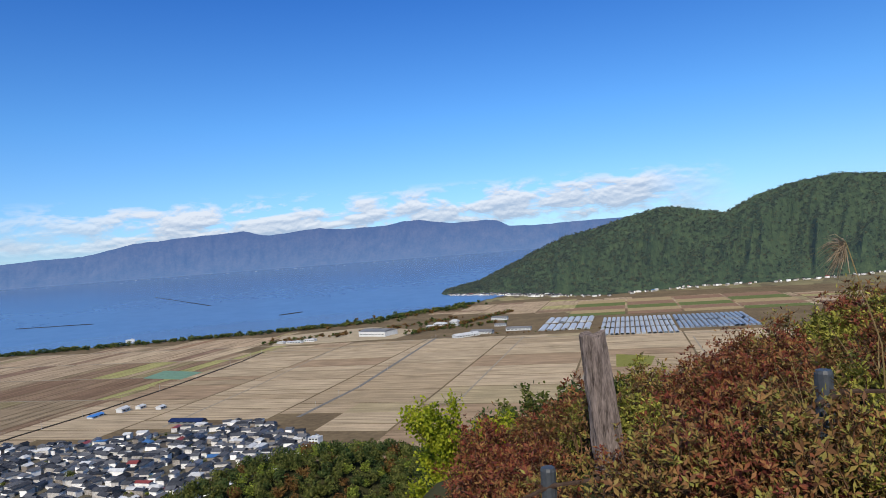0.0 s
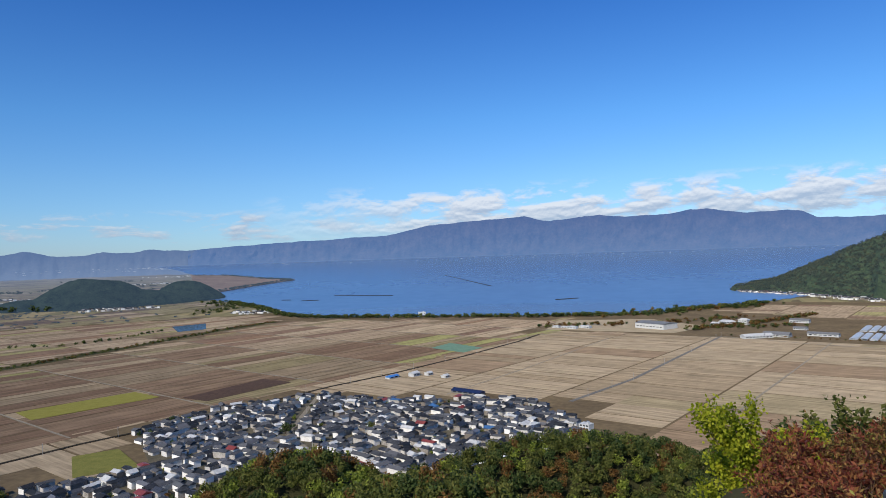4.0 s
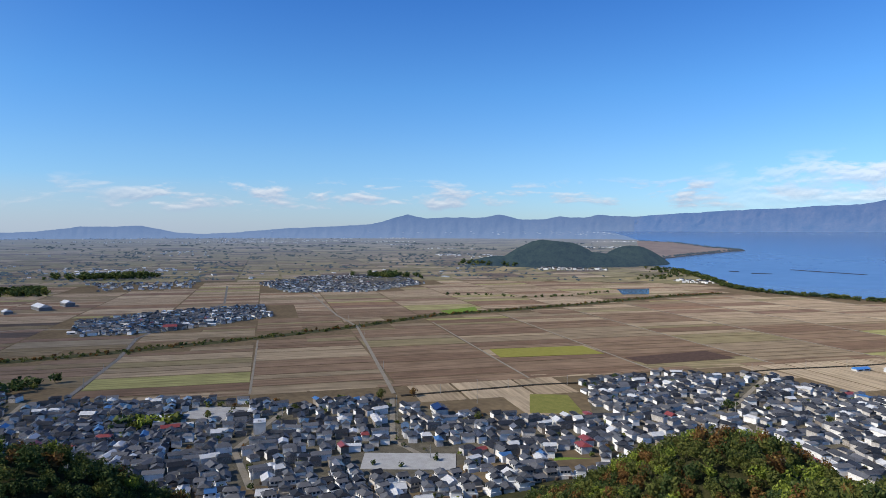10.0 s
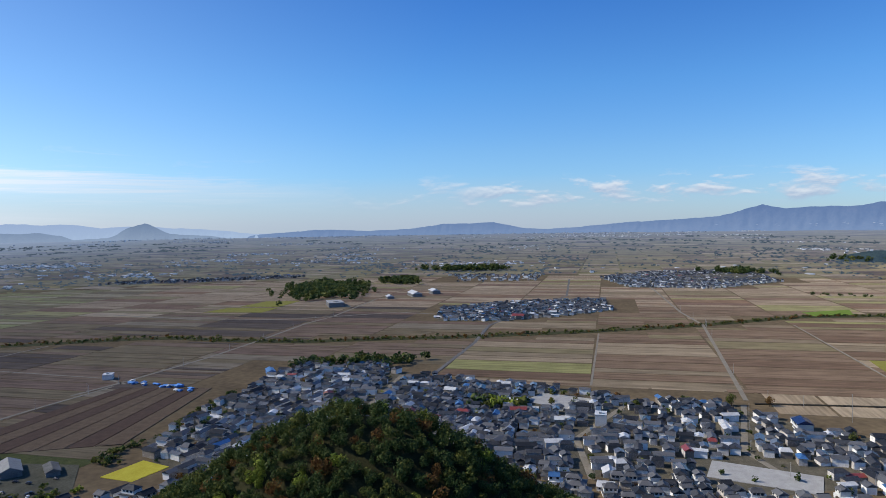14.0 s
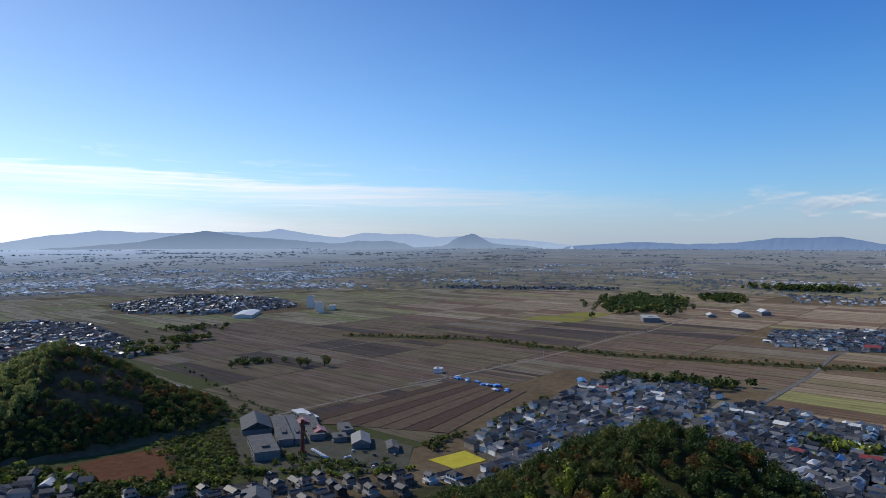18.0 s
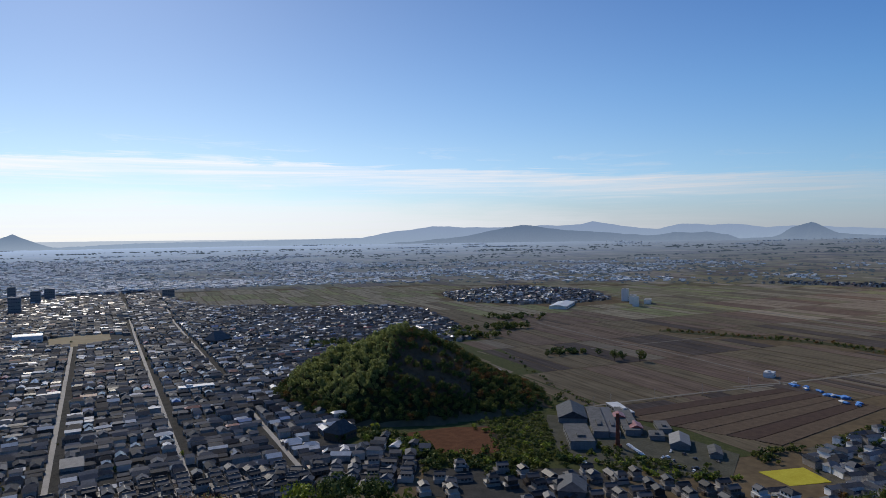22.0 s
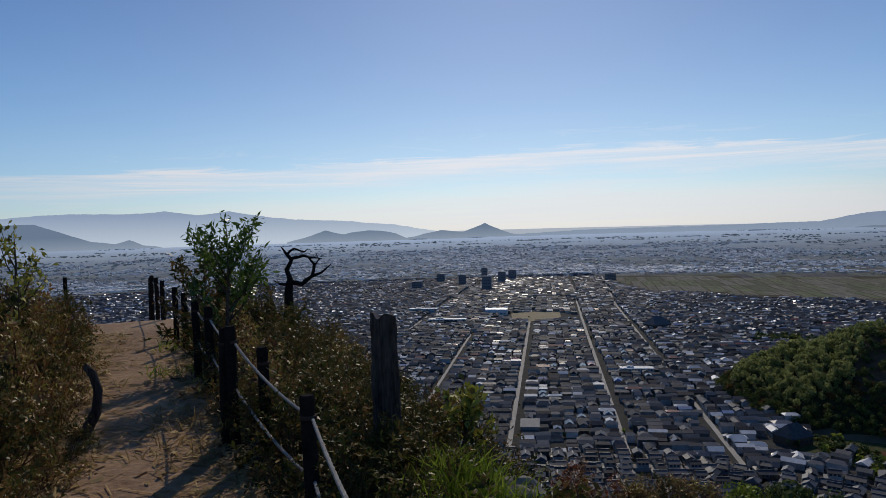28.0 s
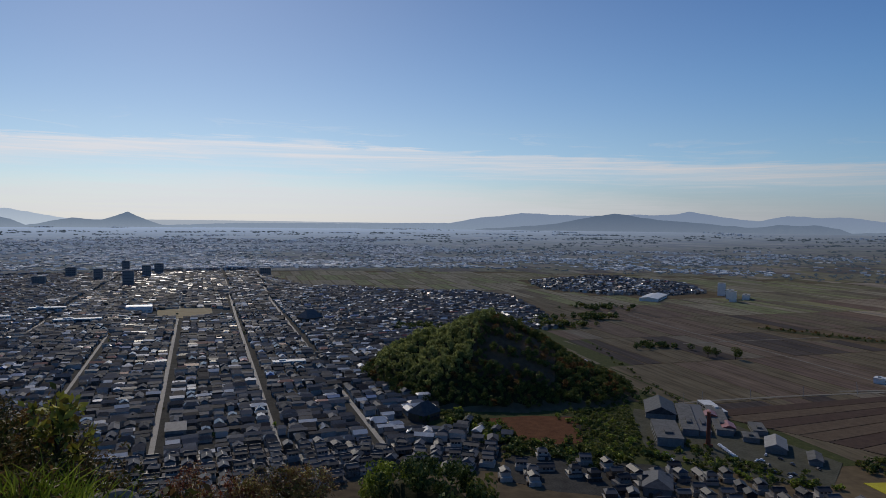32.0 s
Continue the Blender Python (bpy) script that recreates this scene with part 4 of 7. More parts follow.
def set_out_houses():
    places = []
    for poly, step, turn, skip in ((VILLAGE, 12.6, -15, 0.17), (VILLAGE_W, 12.6, -15, 0.17), (HAMLET_A, 13, -15, 0.12), (HAMLET_B, 15, -15, 0.2), (HAMLET_C, 22, -15, 0.5),
                                   (HAMLET_D, 15, -12, 0.15), (HAMLET_G, 19, -12, 0.3), (HAMLET_E, 15, -30, 0.35), (HAMLET_F, 13, -40, 0.15), (TOWN, 11.6, -11.3, 0.08)):
        for q, turn in lots(poly, step, turn, skip, 1.7 if poly is TOWN else 4.6, (0, 0, 180, 0, 90) if poly is TOWN else (0, 90, 0, 90, 180)):
            if any(math.hypot(q[0] - x, q[1] - y) < r for x, y, r in LANDMARKS) or any(gap(q, l) < 5.0 for l in STREETS) or any(gap(q, l) < 8 for l in LANES):
                continue
            places.append((np.hypot(*q), q, turn))
    places.sort(key=lambda p: p[0])
    kept = {}
    used = set()
    n = 0
    walls, roofs, glints = [], [], []
    for d, q, turn in places:
        az = math.degrees(math.atan2(-q[0], q[1]))
        if n < 300 and 12 < az < 116 or n < 380 and d < 640 and az > 116:
            i = random.choice(PICK if az < 116 else PICK_TOWN)
            s = random.uniform(0.9, 1.12)
            base = KINDS[i]
            m = pose(q[0], q[1], hill1(*q) - 0.1, 0, 0, turn)
            if i not in used:
                base.matrix_basis = m
                used.add(i)
            else:
                copy_thing(base, m)
            n += 1
        else:
            far_house(q, turn, walls, roofs)
    for i, base in enumerate(KINDS):
        if i not in used:
            base.matrix_basis = pose(-600 + 14 * i, 60, 0, 0, 0, 10)
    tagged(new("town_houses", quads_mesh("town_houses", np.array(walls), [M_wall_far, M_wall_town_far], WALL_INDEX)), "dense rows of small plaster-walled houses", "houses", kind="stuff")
    tagged(new("town_roofs", quads_mesh("town_roofs", np.array(roofs), [M_roof_far, M_roof_white, M_roof_red, M_roof_blue, M_roof_glazed], ROOF_INDEX)), "grey, pale and a few coloured house roofs packed closely", "roofs", kind="stuff")


ROOF_INDEX, WALL_INDEX = [], []


def far_house(q, turn, walls, roofs, size=1.0):
    """A small gabled house with eaves, joined into the town."""
    sx, sy, h = random.choice((7, 8.5, 10, 11.5, 14)) * random.uniform(0.9, 1.1) * size, random.uniform(5.2, 7.8) * size, random.choice((3.2, 5.2, 5.6, 6.0)) * size
    rise = sy * random.uniform(0.17, 0.34)
    a = radians(turn)
    c, s = math.cos(a), math.sin(a)
    z0 = hill1(*q) if np.hypot(*q) < 900 else 0.0

    def at(x, y, z):
        return tuple(put(q[0] + c * x - s * y, q[1] + s * x + c * y, z0 + z))
    x, y, ex, ey = sx / 2, sy / 2, sx / 2 + 0.6, sy / 2 + 0.7
    for (x1, y1), (x2, y2) in (((-x, -y), (x, -y)), ((x, -y), (x, y)), ((x, y), (-x, y)), ((-x, y), (-x, -y))):
        walls.extend((at(x1, y1, 0), at(x2, y2, 0), at(x2, y2, h), at(x1, y1, h)))
        # southern houses take the plaster copy with shade in it
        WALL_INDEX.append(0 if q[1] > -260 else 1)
    hip = random.choice((0, 0, 0.25)) * sx
    top = h + rise
    e = h - 0.2
    kind = random.choices((0, 1, 2, 3, 4), (69, 8, 1, 1, 21))[0]
    for f in ((at(-ex, -ey, e), at(ex, -ey, e), at(ex - hip, 0, top), at(-ex + hip, 0, top)), (at(ex, ey, e), at(-ex, ey, e), at(-ex + hip, 0, top), at(ex - hip, 0, top)),
              (at(ex, -ey, e), at(ex, ey, e), at(ex - hip, 0.1, top), at(ex - hip, -0.1, top)), (at(-ex, ey, e), at(-ex, -ey, e), at(-ex + hip, -0.1, top), at(-ex + hip, 0.1, top))):
        roofs.extend(f)
        ROOF_INDEX.append(kind)


set_out_houses()


# the far settlements on the plain, thinning out with the distance
def build_far_towns():
    walls, index = [], []
    # the walls' blue glow is haze put into the material
    M_far_wall = material("hazed_house_walls", (.03, .038, .055), (.70, .70, .71), 30, 0.8, vary="island", glow=((.17, .23, .34), 0.22))
    spots = []
    for _ in range(80):
        az, d = random.uniform(44, 215), 2500 * (1 + 4.5 * random.random() ** 1.4)
        if az < 50 and d < 5200:
            continue
        spots.append((az, d, random.uniform(120, 420), random.randint(14, 60)))
    for _ in range(100):
        spots.append((random.uniform(150, 210), 2380 + 3600 * random.random() ** 1.3, random.uniform(160, 520), 110))
    for _ in range(26):
        spots.append((random.uniform(118, 150), random.uniform(2350, 4200), random.uniform(90, 260), 60))
    for _ in range(14):
        spots.append((random.uniform(60, 110), random.uniform(8500, 13500), 700, 60))
    for az, d, r, n in spots:
        c = polar(az, d)
        for _ in range(n):
            q = c + np.array((random.gauss(0, r * 0.5), random.gauss(0, r * 0.5)))
            if np.hypot(*q) < 2450:
                continue
            w, l, h = random.uniform(8, 16), random.choice((8, 10, 14, 20, 34)), random.choice((2.5, 3, 3, 4, 5))
            b = [put(q[0] + x, q[1] + y) for x, y in ((-l / 2, -w / 2), (l / 2, -w / 2), (l / 2, w / 2), (-l / 2, w / 2))]
            t = [v + Vector((0, 0, h)) for v in b]
            for i in range(4):
                walls.extend((b[i], b[(i + 1) % 4], t[(i + 1) % 4], t[i]))
            walls.extend(t)
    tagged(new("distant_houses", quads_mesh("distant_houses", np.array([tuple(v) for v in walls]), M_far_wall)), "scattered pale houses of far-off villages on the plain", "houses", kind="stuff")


build_far_towns()

# ---------------------------------------------------------------- mountains and wooded hills
def ridge_backdrop(name, pairs, dist, base_el, mat, label, seed, rough=0.06, depth=150.0):
    """A far range: its skyline by compass angle, with folded slopes below it."""
    az = np.arange(pairs[0][0], pairs[-1][0] + 0.01, 0.12)
    el = np.interp(az, [p[0] for p in pairs], [p[1] for p in pairs])
    rows = 20
    verts = []
    for i, a in enumerate(az):
        jag = noise.fractal(Vector((a * 0.9, seed, 0)), 1.0, 2.0, 5) * rough + noise.fractal(Vector((a * 5, seed, 4)), 1.0, 2.0, 3) * rough * 0.4
        for j in range(rows):
            f = j / (rows - 1)
            high = (el[i] + 0.6) * f * 80
            fold_in = abs(noise.fractal(Vector((a * 80 / 130 + high / 260, seed + 3, high / 170)), 1.0, 2.0, 4))
            spur = abs(noise.fractal(Vector((a * 1.1 + high / 900, seed + 9, high / 500)), 1.0, 2.0, 5))
            d = dist - depth * (1 - f) + (fold_in * 0.3 + spur * 0.3) * depth * (1 - f) * f * 4
            low = base_el if isinstance(base_el, float) else float(np.interp(a, *base_el))
            e = low + (el[i] + jag - low) * f ** 1.15
            x, y = polar(a, d)
            verts.append((x, y, EYE_H + d * math.tan(radians(e))))
    n = len(az)
    faces = [(i * rows + j, (i + 1) * rows + j, (i + 1) * rows + j + 1, i * rows + j + 1)[::-1] for i in range(n - 1) for j in range(rows - 1)]
    tagged(new(name, mesh_from(name, verts, faces, mat, smooth=True)), label, "mountains", kind="structure")


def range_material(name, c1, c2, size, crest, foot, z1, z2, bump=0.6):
    """A far-off range with its haze painted on as emission, thicker towards its foot: for the backdrop alone."""
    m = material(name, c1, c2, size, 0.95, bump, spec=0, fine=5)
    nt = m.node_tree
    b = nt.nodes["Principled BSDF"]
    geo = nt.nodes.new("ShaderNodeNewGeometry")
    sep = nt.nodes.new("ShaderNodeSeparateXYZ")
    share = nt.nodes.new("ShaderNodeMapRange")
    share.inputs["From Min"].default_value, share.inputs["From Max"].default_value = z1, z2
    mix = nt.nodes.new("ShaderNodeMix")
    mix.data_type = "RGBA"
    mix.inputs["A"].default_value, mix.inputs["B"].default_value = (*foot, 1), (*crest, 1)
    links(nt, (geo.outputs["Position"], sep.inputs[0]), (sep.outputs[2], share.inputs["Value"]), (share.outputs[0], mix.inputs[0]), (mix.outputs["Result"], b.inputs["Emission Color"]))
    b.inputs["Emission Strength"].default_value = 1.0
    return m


# the crest and foot colours are the painted haze of each range
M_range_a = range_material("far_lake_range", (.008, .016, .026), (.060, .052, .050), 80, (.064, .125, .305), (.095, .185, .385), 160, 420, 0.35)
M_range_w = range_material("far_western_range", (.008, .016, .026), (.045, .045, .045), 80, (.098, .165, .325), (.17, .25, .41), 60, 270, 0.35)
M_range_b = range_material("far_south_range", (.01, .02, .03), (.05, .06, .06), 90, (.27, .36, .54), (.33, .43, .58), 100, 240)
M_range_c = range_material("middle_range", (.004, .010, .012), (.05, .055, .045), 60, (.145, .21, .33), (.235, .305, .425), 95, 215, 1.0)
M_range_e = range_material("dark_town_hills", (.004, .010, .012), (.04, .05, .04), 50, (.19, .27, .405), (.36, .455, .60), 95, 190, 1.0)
# emissive colours for the horizon haze
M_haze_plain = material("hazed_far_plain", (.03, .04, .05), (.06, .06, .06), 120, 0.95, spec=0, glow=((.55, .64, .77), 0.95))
M_haze_blue = material("blue_haze_far_plain", (.03, .04, .05), (.06, .06, .06), 120, 0.95, spec=0, glow=((.26, .34, .47), 0.95))
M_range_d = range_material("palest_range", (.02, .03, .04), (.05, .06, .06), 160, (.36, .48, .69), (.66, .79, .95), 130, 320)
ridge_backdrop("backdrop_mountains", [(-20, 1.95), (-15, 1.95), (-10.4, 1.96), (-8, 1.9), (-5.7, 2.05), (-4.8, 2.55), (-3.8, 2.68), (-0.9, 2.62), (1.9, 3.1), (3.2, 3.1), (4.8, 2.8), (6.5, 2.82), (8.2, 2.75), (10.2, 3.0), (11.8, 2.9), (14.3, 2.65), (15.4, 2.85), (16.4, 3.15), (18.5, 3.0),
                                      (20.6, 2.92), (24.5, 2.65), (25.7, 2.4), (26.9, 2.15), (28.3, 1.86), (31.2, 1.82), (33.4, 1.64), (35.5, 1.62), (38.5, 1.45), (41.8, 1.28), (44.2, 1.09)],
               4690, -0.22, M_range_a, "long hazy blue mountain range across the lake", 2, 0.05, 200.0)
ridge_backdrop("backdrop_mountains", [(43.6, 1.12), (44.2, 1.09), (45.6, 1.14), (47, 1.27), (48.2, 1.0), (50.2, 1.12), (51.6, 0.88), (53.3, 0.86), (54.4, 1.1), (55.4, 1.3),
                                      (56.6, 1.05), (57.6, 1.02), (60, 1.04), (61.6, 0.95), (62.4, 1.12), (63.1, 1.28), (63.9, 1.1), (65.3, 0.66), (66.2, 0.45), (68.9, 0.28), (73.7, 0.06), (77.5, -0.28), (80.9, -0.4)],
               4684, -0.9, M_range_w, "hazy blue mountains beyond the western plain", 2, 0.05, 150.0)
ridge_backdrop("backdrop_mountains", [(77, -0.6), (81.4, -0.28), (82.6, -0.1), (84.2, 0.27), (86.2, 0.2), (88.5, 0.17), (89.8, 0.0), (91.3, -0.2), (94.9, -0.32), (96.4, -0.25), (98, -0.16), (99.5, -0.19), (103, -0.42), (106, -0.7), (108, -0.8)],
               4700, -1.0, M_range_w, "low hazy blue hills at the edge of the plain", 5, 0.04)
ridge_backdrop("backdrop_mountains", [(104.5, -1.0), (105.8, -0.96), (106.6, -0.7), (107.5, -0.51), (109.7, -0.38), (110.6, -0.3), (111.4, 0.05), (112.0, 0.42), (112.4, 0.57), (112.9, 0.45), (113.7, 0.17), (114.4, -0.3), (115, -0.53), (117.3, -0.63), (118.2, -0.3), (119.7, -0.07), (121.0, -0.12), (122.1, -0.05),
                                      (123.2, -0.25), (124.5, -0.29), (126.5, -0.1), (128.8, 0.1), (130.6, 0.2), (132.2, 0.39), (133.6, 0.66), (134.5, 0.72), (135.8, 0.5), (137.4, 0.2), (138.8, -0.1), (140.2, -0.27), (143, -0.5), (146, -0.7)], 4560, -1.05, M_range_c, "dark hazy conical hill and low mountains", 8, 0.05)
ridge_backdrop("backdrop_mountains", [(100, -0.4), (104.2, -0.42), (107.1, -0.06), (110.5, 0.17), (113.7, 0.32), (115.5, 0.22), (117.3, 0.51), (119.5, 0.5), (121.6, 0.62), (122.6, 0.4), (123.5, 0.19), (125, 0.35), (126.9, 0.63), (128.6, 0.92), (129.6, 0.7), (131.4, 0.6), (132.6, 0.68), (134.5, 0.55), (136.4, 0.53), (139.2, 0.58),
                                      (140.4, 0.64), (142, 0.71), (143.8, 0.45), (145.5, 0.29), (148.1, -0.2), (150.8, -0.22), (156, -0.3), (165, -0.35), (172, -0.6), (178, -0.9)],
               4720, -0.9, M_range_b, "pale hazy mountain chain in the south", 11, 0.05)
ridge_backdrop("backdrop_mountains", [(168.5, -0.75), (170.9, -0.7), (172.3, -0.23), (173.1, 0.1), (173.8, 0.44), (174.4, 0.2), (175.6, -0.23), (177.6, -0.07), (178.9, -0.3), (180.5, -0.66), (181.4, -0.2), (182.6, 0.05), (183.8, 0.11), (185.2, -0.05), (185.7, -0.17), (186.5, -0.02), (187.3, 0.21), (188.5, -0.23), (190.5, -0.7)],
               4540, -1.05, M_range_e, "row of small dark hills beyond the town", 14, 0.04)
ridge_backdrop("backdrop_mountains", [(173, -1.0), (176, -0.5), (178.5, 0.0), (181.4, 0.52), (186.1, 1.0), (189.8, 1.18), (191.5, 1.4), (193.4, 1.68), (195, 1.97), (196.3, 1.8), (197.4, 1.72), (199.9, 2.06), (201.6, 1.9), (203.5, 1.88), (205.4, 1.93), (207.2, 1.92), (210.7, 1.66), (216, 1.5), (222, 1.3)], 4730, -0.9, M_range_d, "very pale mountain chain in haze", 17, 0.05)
# upright strips added at the skyline that glow as the plain's haze
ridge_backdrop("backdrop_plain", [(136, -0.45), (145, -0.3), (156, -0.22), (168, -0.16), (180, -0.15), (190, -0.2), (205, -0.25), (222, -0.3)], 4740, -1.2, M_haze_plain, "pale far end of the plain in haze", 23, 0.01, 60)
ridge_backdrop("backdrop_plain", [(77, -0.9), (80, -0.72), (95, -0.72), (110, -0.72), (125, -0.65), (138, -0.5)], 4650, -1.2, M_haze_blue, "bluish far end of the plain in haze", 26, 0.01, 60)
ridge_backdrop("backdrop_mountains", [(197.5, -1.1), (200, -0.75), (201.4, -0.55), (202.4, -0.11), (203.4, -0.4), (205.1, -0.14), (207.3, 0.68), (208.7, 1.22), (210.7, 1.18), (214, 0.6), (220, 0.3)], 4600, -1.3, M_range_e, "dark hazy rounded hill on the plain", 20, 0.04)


def wooded_hill(name, bumps, label, spread=1.0, res=90, mat=None):
    """A hill on the plain with a lumpy tree canopy. bumps: az, distance, radius across, radius along, height."""
    xs = [polar(b[0], b[1]) for b in bumps]
    lo = np.min([x - 1.3 * max(b[2], b[3]) for x, b in zip(xs, bumps)], axis=0)
    hi = np.max([x + 1.3 * max(b[2], b[3]) for x, b in zip(xs, bumps)], axis=0)
    nx = res
    ny = int(res * (hi[1] - lo[1]) / (hi[0] - lo[0])) + 2
    verts, keep = [], []
    for j in range(ny):
        for i in range(nx):
            x, y = lo[0] + (hi[0] - lo[0]) * i / (nx - 1), lo[1] + (hi[1] - lo[1]) * j / (ny - 1)
            h = 0.0
            for c, b in zip(xs, bumps):
                a = radians(b[0])
                p, q = (x - c[0]) * math.cos(a) + (y - c[1]) * math.sin(a), -(x - c[0]) * math.sin(a) + (y - c[1]) * math.cos(a)
                t = 1 - (p / b[2]) ** 2 - (q / b[3]) ** 2
                h = max(h, b[4] * (max(t, 0) ** 1.1))
            wob = noise.fractal(Vector((x, y, 3)) / 180, 1.0, 2.0, 4)
            lump = noise.noise(Vector((x, y, 0)) / 9) * 3.0
            z = h * (1 + 0.12 * wob) + (lump + 5 if h > 1.5 else -2)
            keep.append(h > 0.3)
            verts.append(put(x, y, z))
    faces = [(j * nx + i, j * nx + i + 1, (j + 1) * nx + i + 1, (j + 1) * nx + i) for j in range(ny - 1) for i in range(nx - 1)
             if keep[j * nx + i] or keep[j * nx + i + 1] or keep[(j + 1) * nx + i] or keep[(j + 1) * nx + i + 1]]
    used = sorted({v for f in faces for v in f})
    ref = {v: i for i, v in enumerate(used)}
    ob = new(name, mesh_from(name, [verts[v] for v in used], [tuple(ref[v] for v in f) for f in faces], mat or M_wood_far))
    return tagged(ob, label, "hill", kind="structure")


# a faint blue emission paints haze over this hill
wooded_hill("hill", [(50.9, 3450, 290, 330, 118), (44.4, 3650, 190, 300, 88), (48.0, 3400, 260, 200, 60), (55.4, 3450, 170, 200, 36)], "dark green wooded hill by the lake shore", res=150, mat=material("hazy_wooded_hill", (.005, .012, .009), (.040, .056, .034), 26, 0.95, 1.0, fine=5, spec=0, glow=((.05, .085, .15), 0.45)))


MOUNTAIN_TREES = []


def build_north_mountain():
    """The wooded mountain on the lake's edge: skyline by angle, ridges running down to the fields."""
    line = [(0.3, -3.3), (-3.0, -2.5), (-5.4, -1.4), (-7.9, -0.3), (-10.3, 0.7), (-13.2, 1.25), (-15, 1.8), (-16.8, 2.25), (-18.6, 2.5), (-20.7, 2.1), (-22.9, 1.6), (-25.3, 2.8), (-27.7, 3.4), (-30.7, 3.8), (-34, 3.4), (-42, 3.0), (-50, 2.0)]
    foot = [(0.3, 2890), (-4.3, 2743), (-7.6, 2517), (-12.3, 2290), (-16.8, 2372), (-21.1, 2499), (-25.2, 2503), (-29, 2600), (-33, 2819), (-50, 2900)]
    az = np.arange(-50, 0.31, 0.11)
    el = np.interp(-az, [-p[0] for p in line], [p[1] for p in line])
    d0 = np.interp(-az, [-p[0] for p in foot], [p[1] for p in foot])
    rows = 64
    verts = []
    for i, a in enumerate(az):
        for j in range(rows):
            f = j / (rows - 1)
            d = d0[i] + f * (1500 + 1100 * min(1, max(0, (-19.5 - a) / 7.0)) ** 2)
            p, k = fold(polar(a, d))
            e0 = math.degrees(math.atan2(p[0, 2] - EYE_H, np.hypot(p[0, 0], p[0, 1])))
            gully = noise.fractal(Vector((a * 0.55 + f * 0.6, f * 1.2, 7)), 1.0, 2.0, 4)
            g = min(1, f * 1.08) ** max(0.4, 0.85 + 0.7 * gully)
            e = e0 + (el[i] - e0) * g * (1 if f < 0.93 else 1 - (f - 0.93) * 1.5)
            lump = (noise.noise(Vector((p[0, 0], p[0, 1], 0)) / 8) * 2.6 + 2.0 + noise.noise(Vector((p[0, 0], p[0, 1], 5)) / 40) * 4) * (f > 0.01)
            verts.append((p[0, 0], p[0, 1], EYE_H + np.hypot(p[0, 0], p[0, 1]) * math.tan(radians(e)) + lump))
    r = random.Random(77)
    crowns = []
    for _ in range(9000):
        i, j = r.randrange(135, len(az)), r.randrange(0, 60)
        x, y, z = verts[i * rows + j]
        s = r.uniform(4.5, 8.0)
        crowns.append((x + r.uniform(-6, 6), y + r.uniform(-6, 6), z + s * 0.25, s, 0.8, r.choices((0, 1), (8, 2))[0]))
    MOUNTAIN_TREES.extend(crowns)
    faces = [(i * rows + j, (i + 1) * rows + j, (i + 1) * rows + j + 1, i * rows + j + 1) for i in range(len(az) - 1) for j in range(rows - 1)]
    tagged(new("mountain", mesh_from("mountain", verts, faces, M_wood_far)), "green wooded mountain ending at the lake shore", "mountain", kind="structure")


build_north_mountain()
# ---------------------------------------------------------------- trees and woods
M_leaf_dark = leaf_material("dark_evergreen_leaves", (.018, .036, .013), (.050, .078, .025), (.115, .135, .044), 5)
M_leaf_mid = leaf_material("broad_green_leaves", (.040, .054, .015), (.090, .108, .028), (.165, .165, .045), 5)
M_leaf_lime = leaf_material("bamboo_green_leaves", (.07, .105, .016), (.16, .20, .032), (.27, .31, .055), 5)
M_leaf_rust = leaf_material("autumn_leaves", (.07, .034, .014), (.15, .075, .028), (.23, .145, .045), 4)
M_bark = material("grey_brown_bark", (.05, .036, .026), (.14, .105, .08), 0.25, 0.95, 0.8)
M_bark_pale = material("weathered_stump_bark", (.030, .023, .020), (.27, .215, .19), 0.05, 0.95, 1.0, fine=4)
def upright_grain(m, share=0.16):
    """Draws a material's grain out along the trunk."""
    nt = m.node_tree
    geo = next(n for n in nt.nodes if n.bl_idname == "ShaderNodeNewGeometry")
    mp = nt.nodes.new("ShaderNodeMapping")
    mp.inputs["Scale"].default_value = (1, 1, share)
    nt.links.new(geo.outputs["Position"], mp.inputs["Vector"])
    for n in nt.nodes:
        if n.bl_idname == "ShaderNodeTexNoise":
            nt.links.new(mp.outputs[0], n.inputs["Vector"])


upright_grain(M_bark_pale)
M_bamboo = leaf_material("pale_bamboo_sprays", (.085, .108, .034), (.19, .215, .07), (.34, .36, .14), 6, 0.5, 0.45)
LEAVES = [M_leaf_dark, M_leaf_mid, M_leaf_lime, M_leaf_rust, M_bamboo]


# dark groves with haze painted in as blue emission
M_tree_far = material("hazed_groves", (.012, .020, .018), (.03, .04, .035), 20, 0.95, vary="island", spec=0, glow=((.16, .23, .33), 0.30))


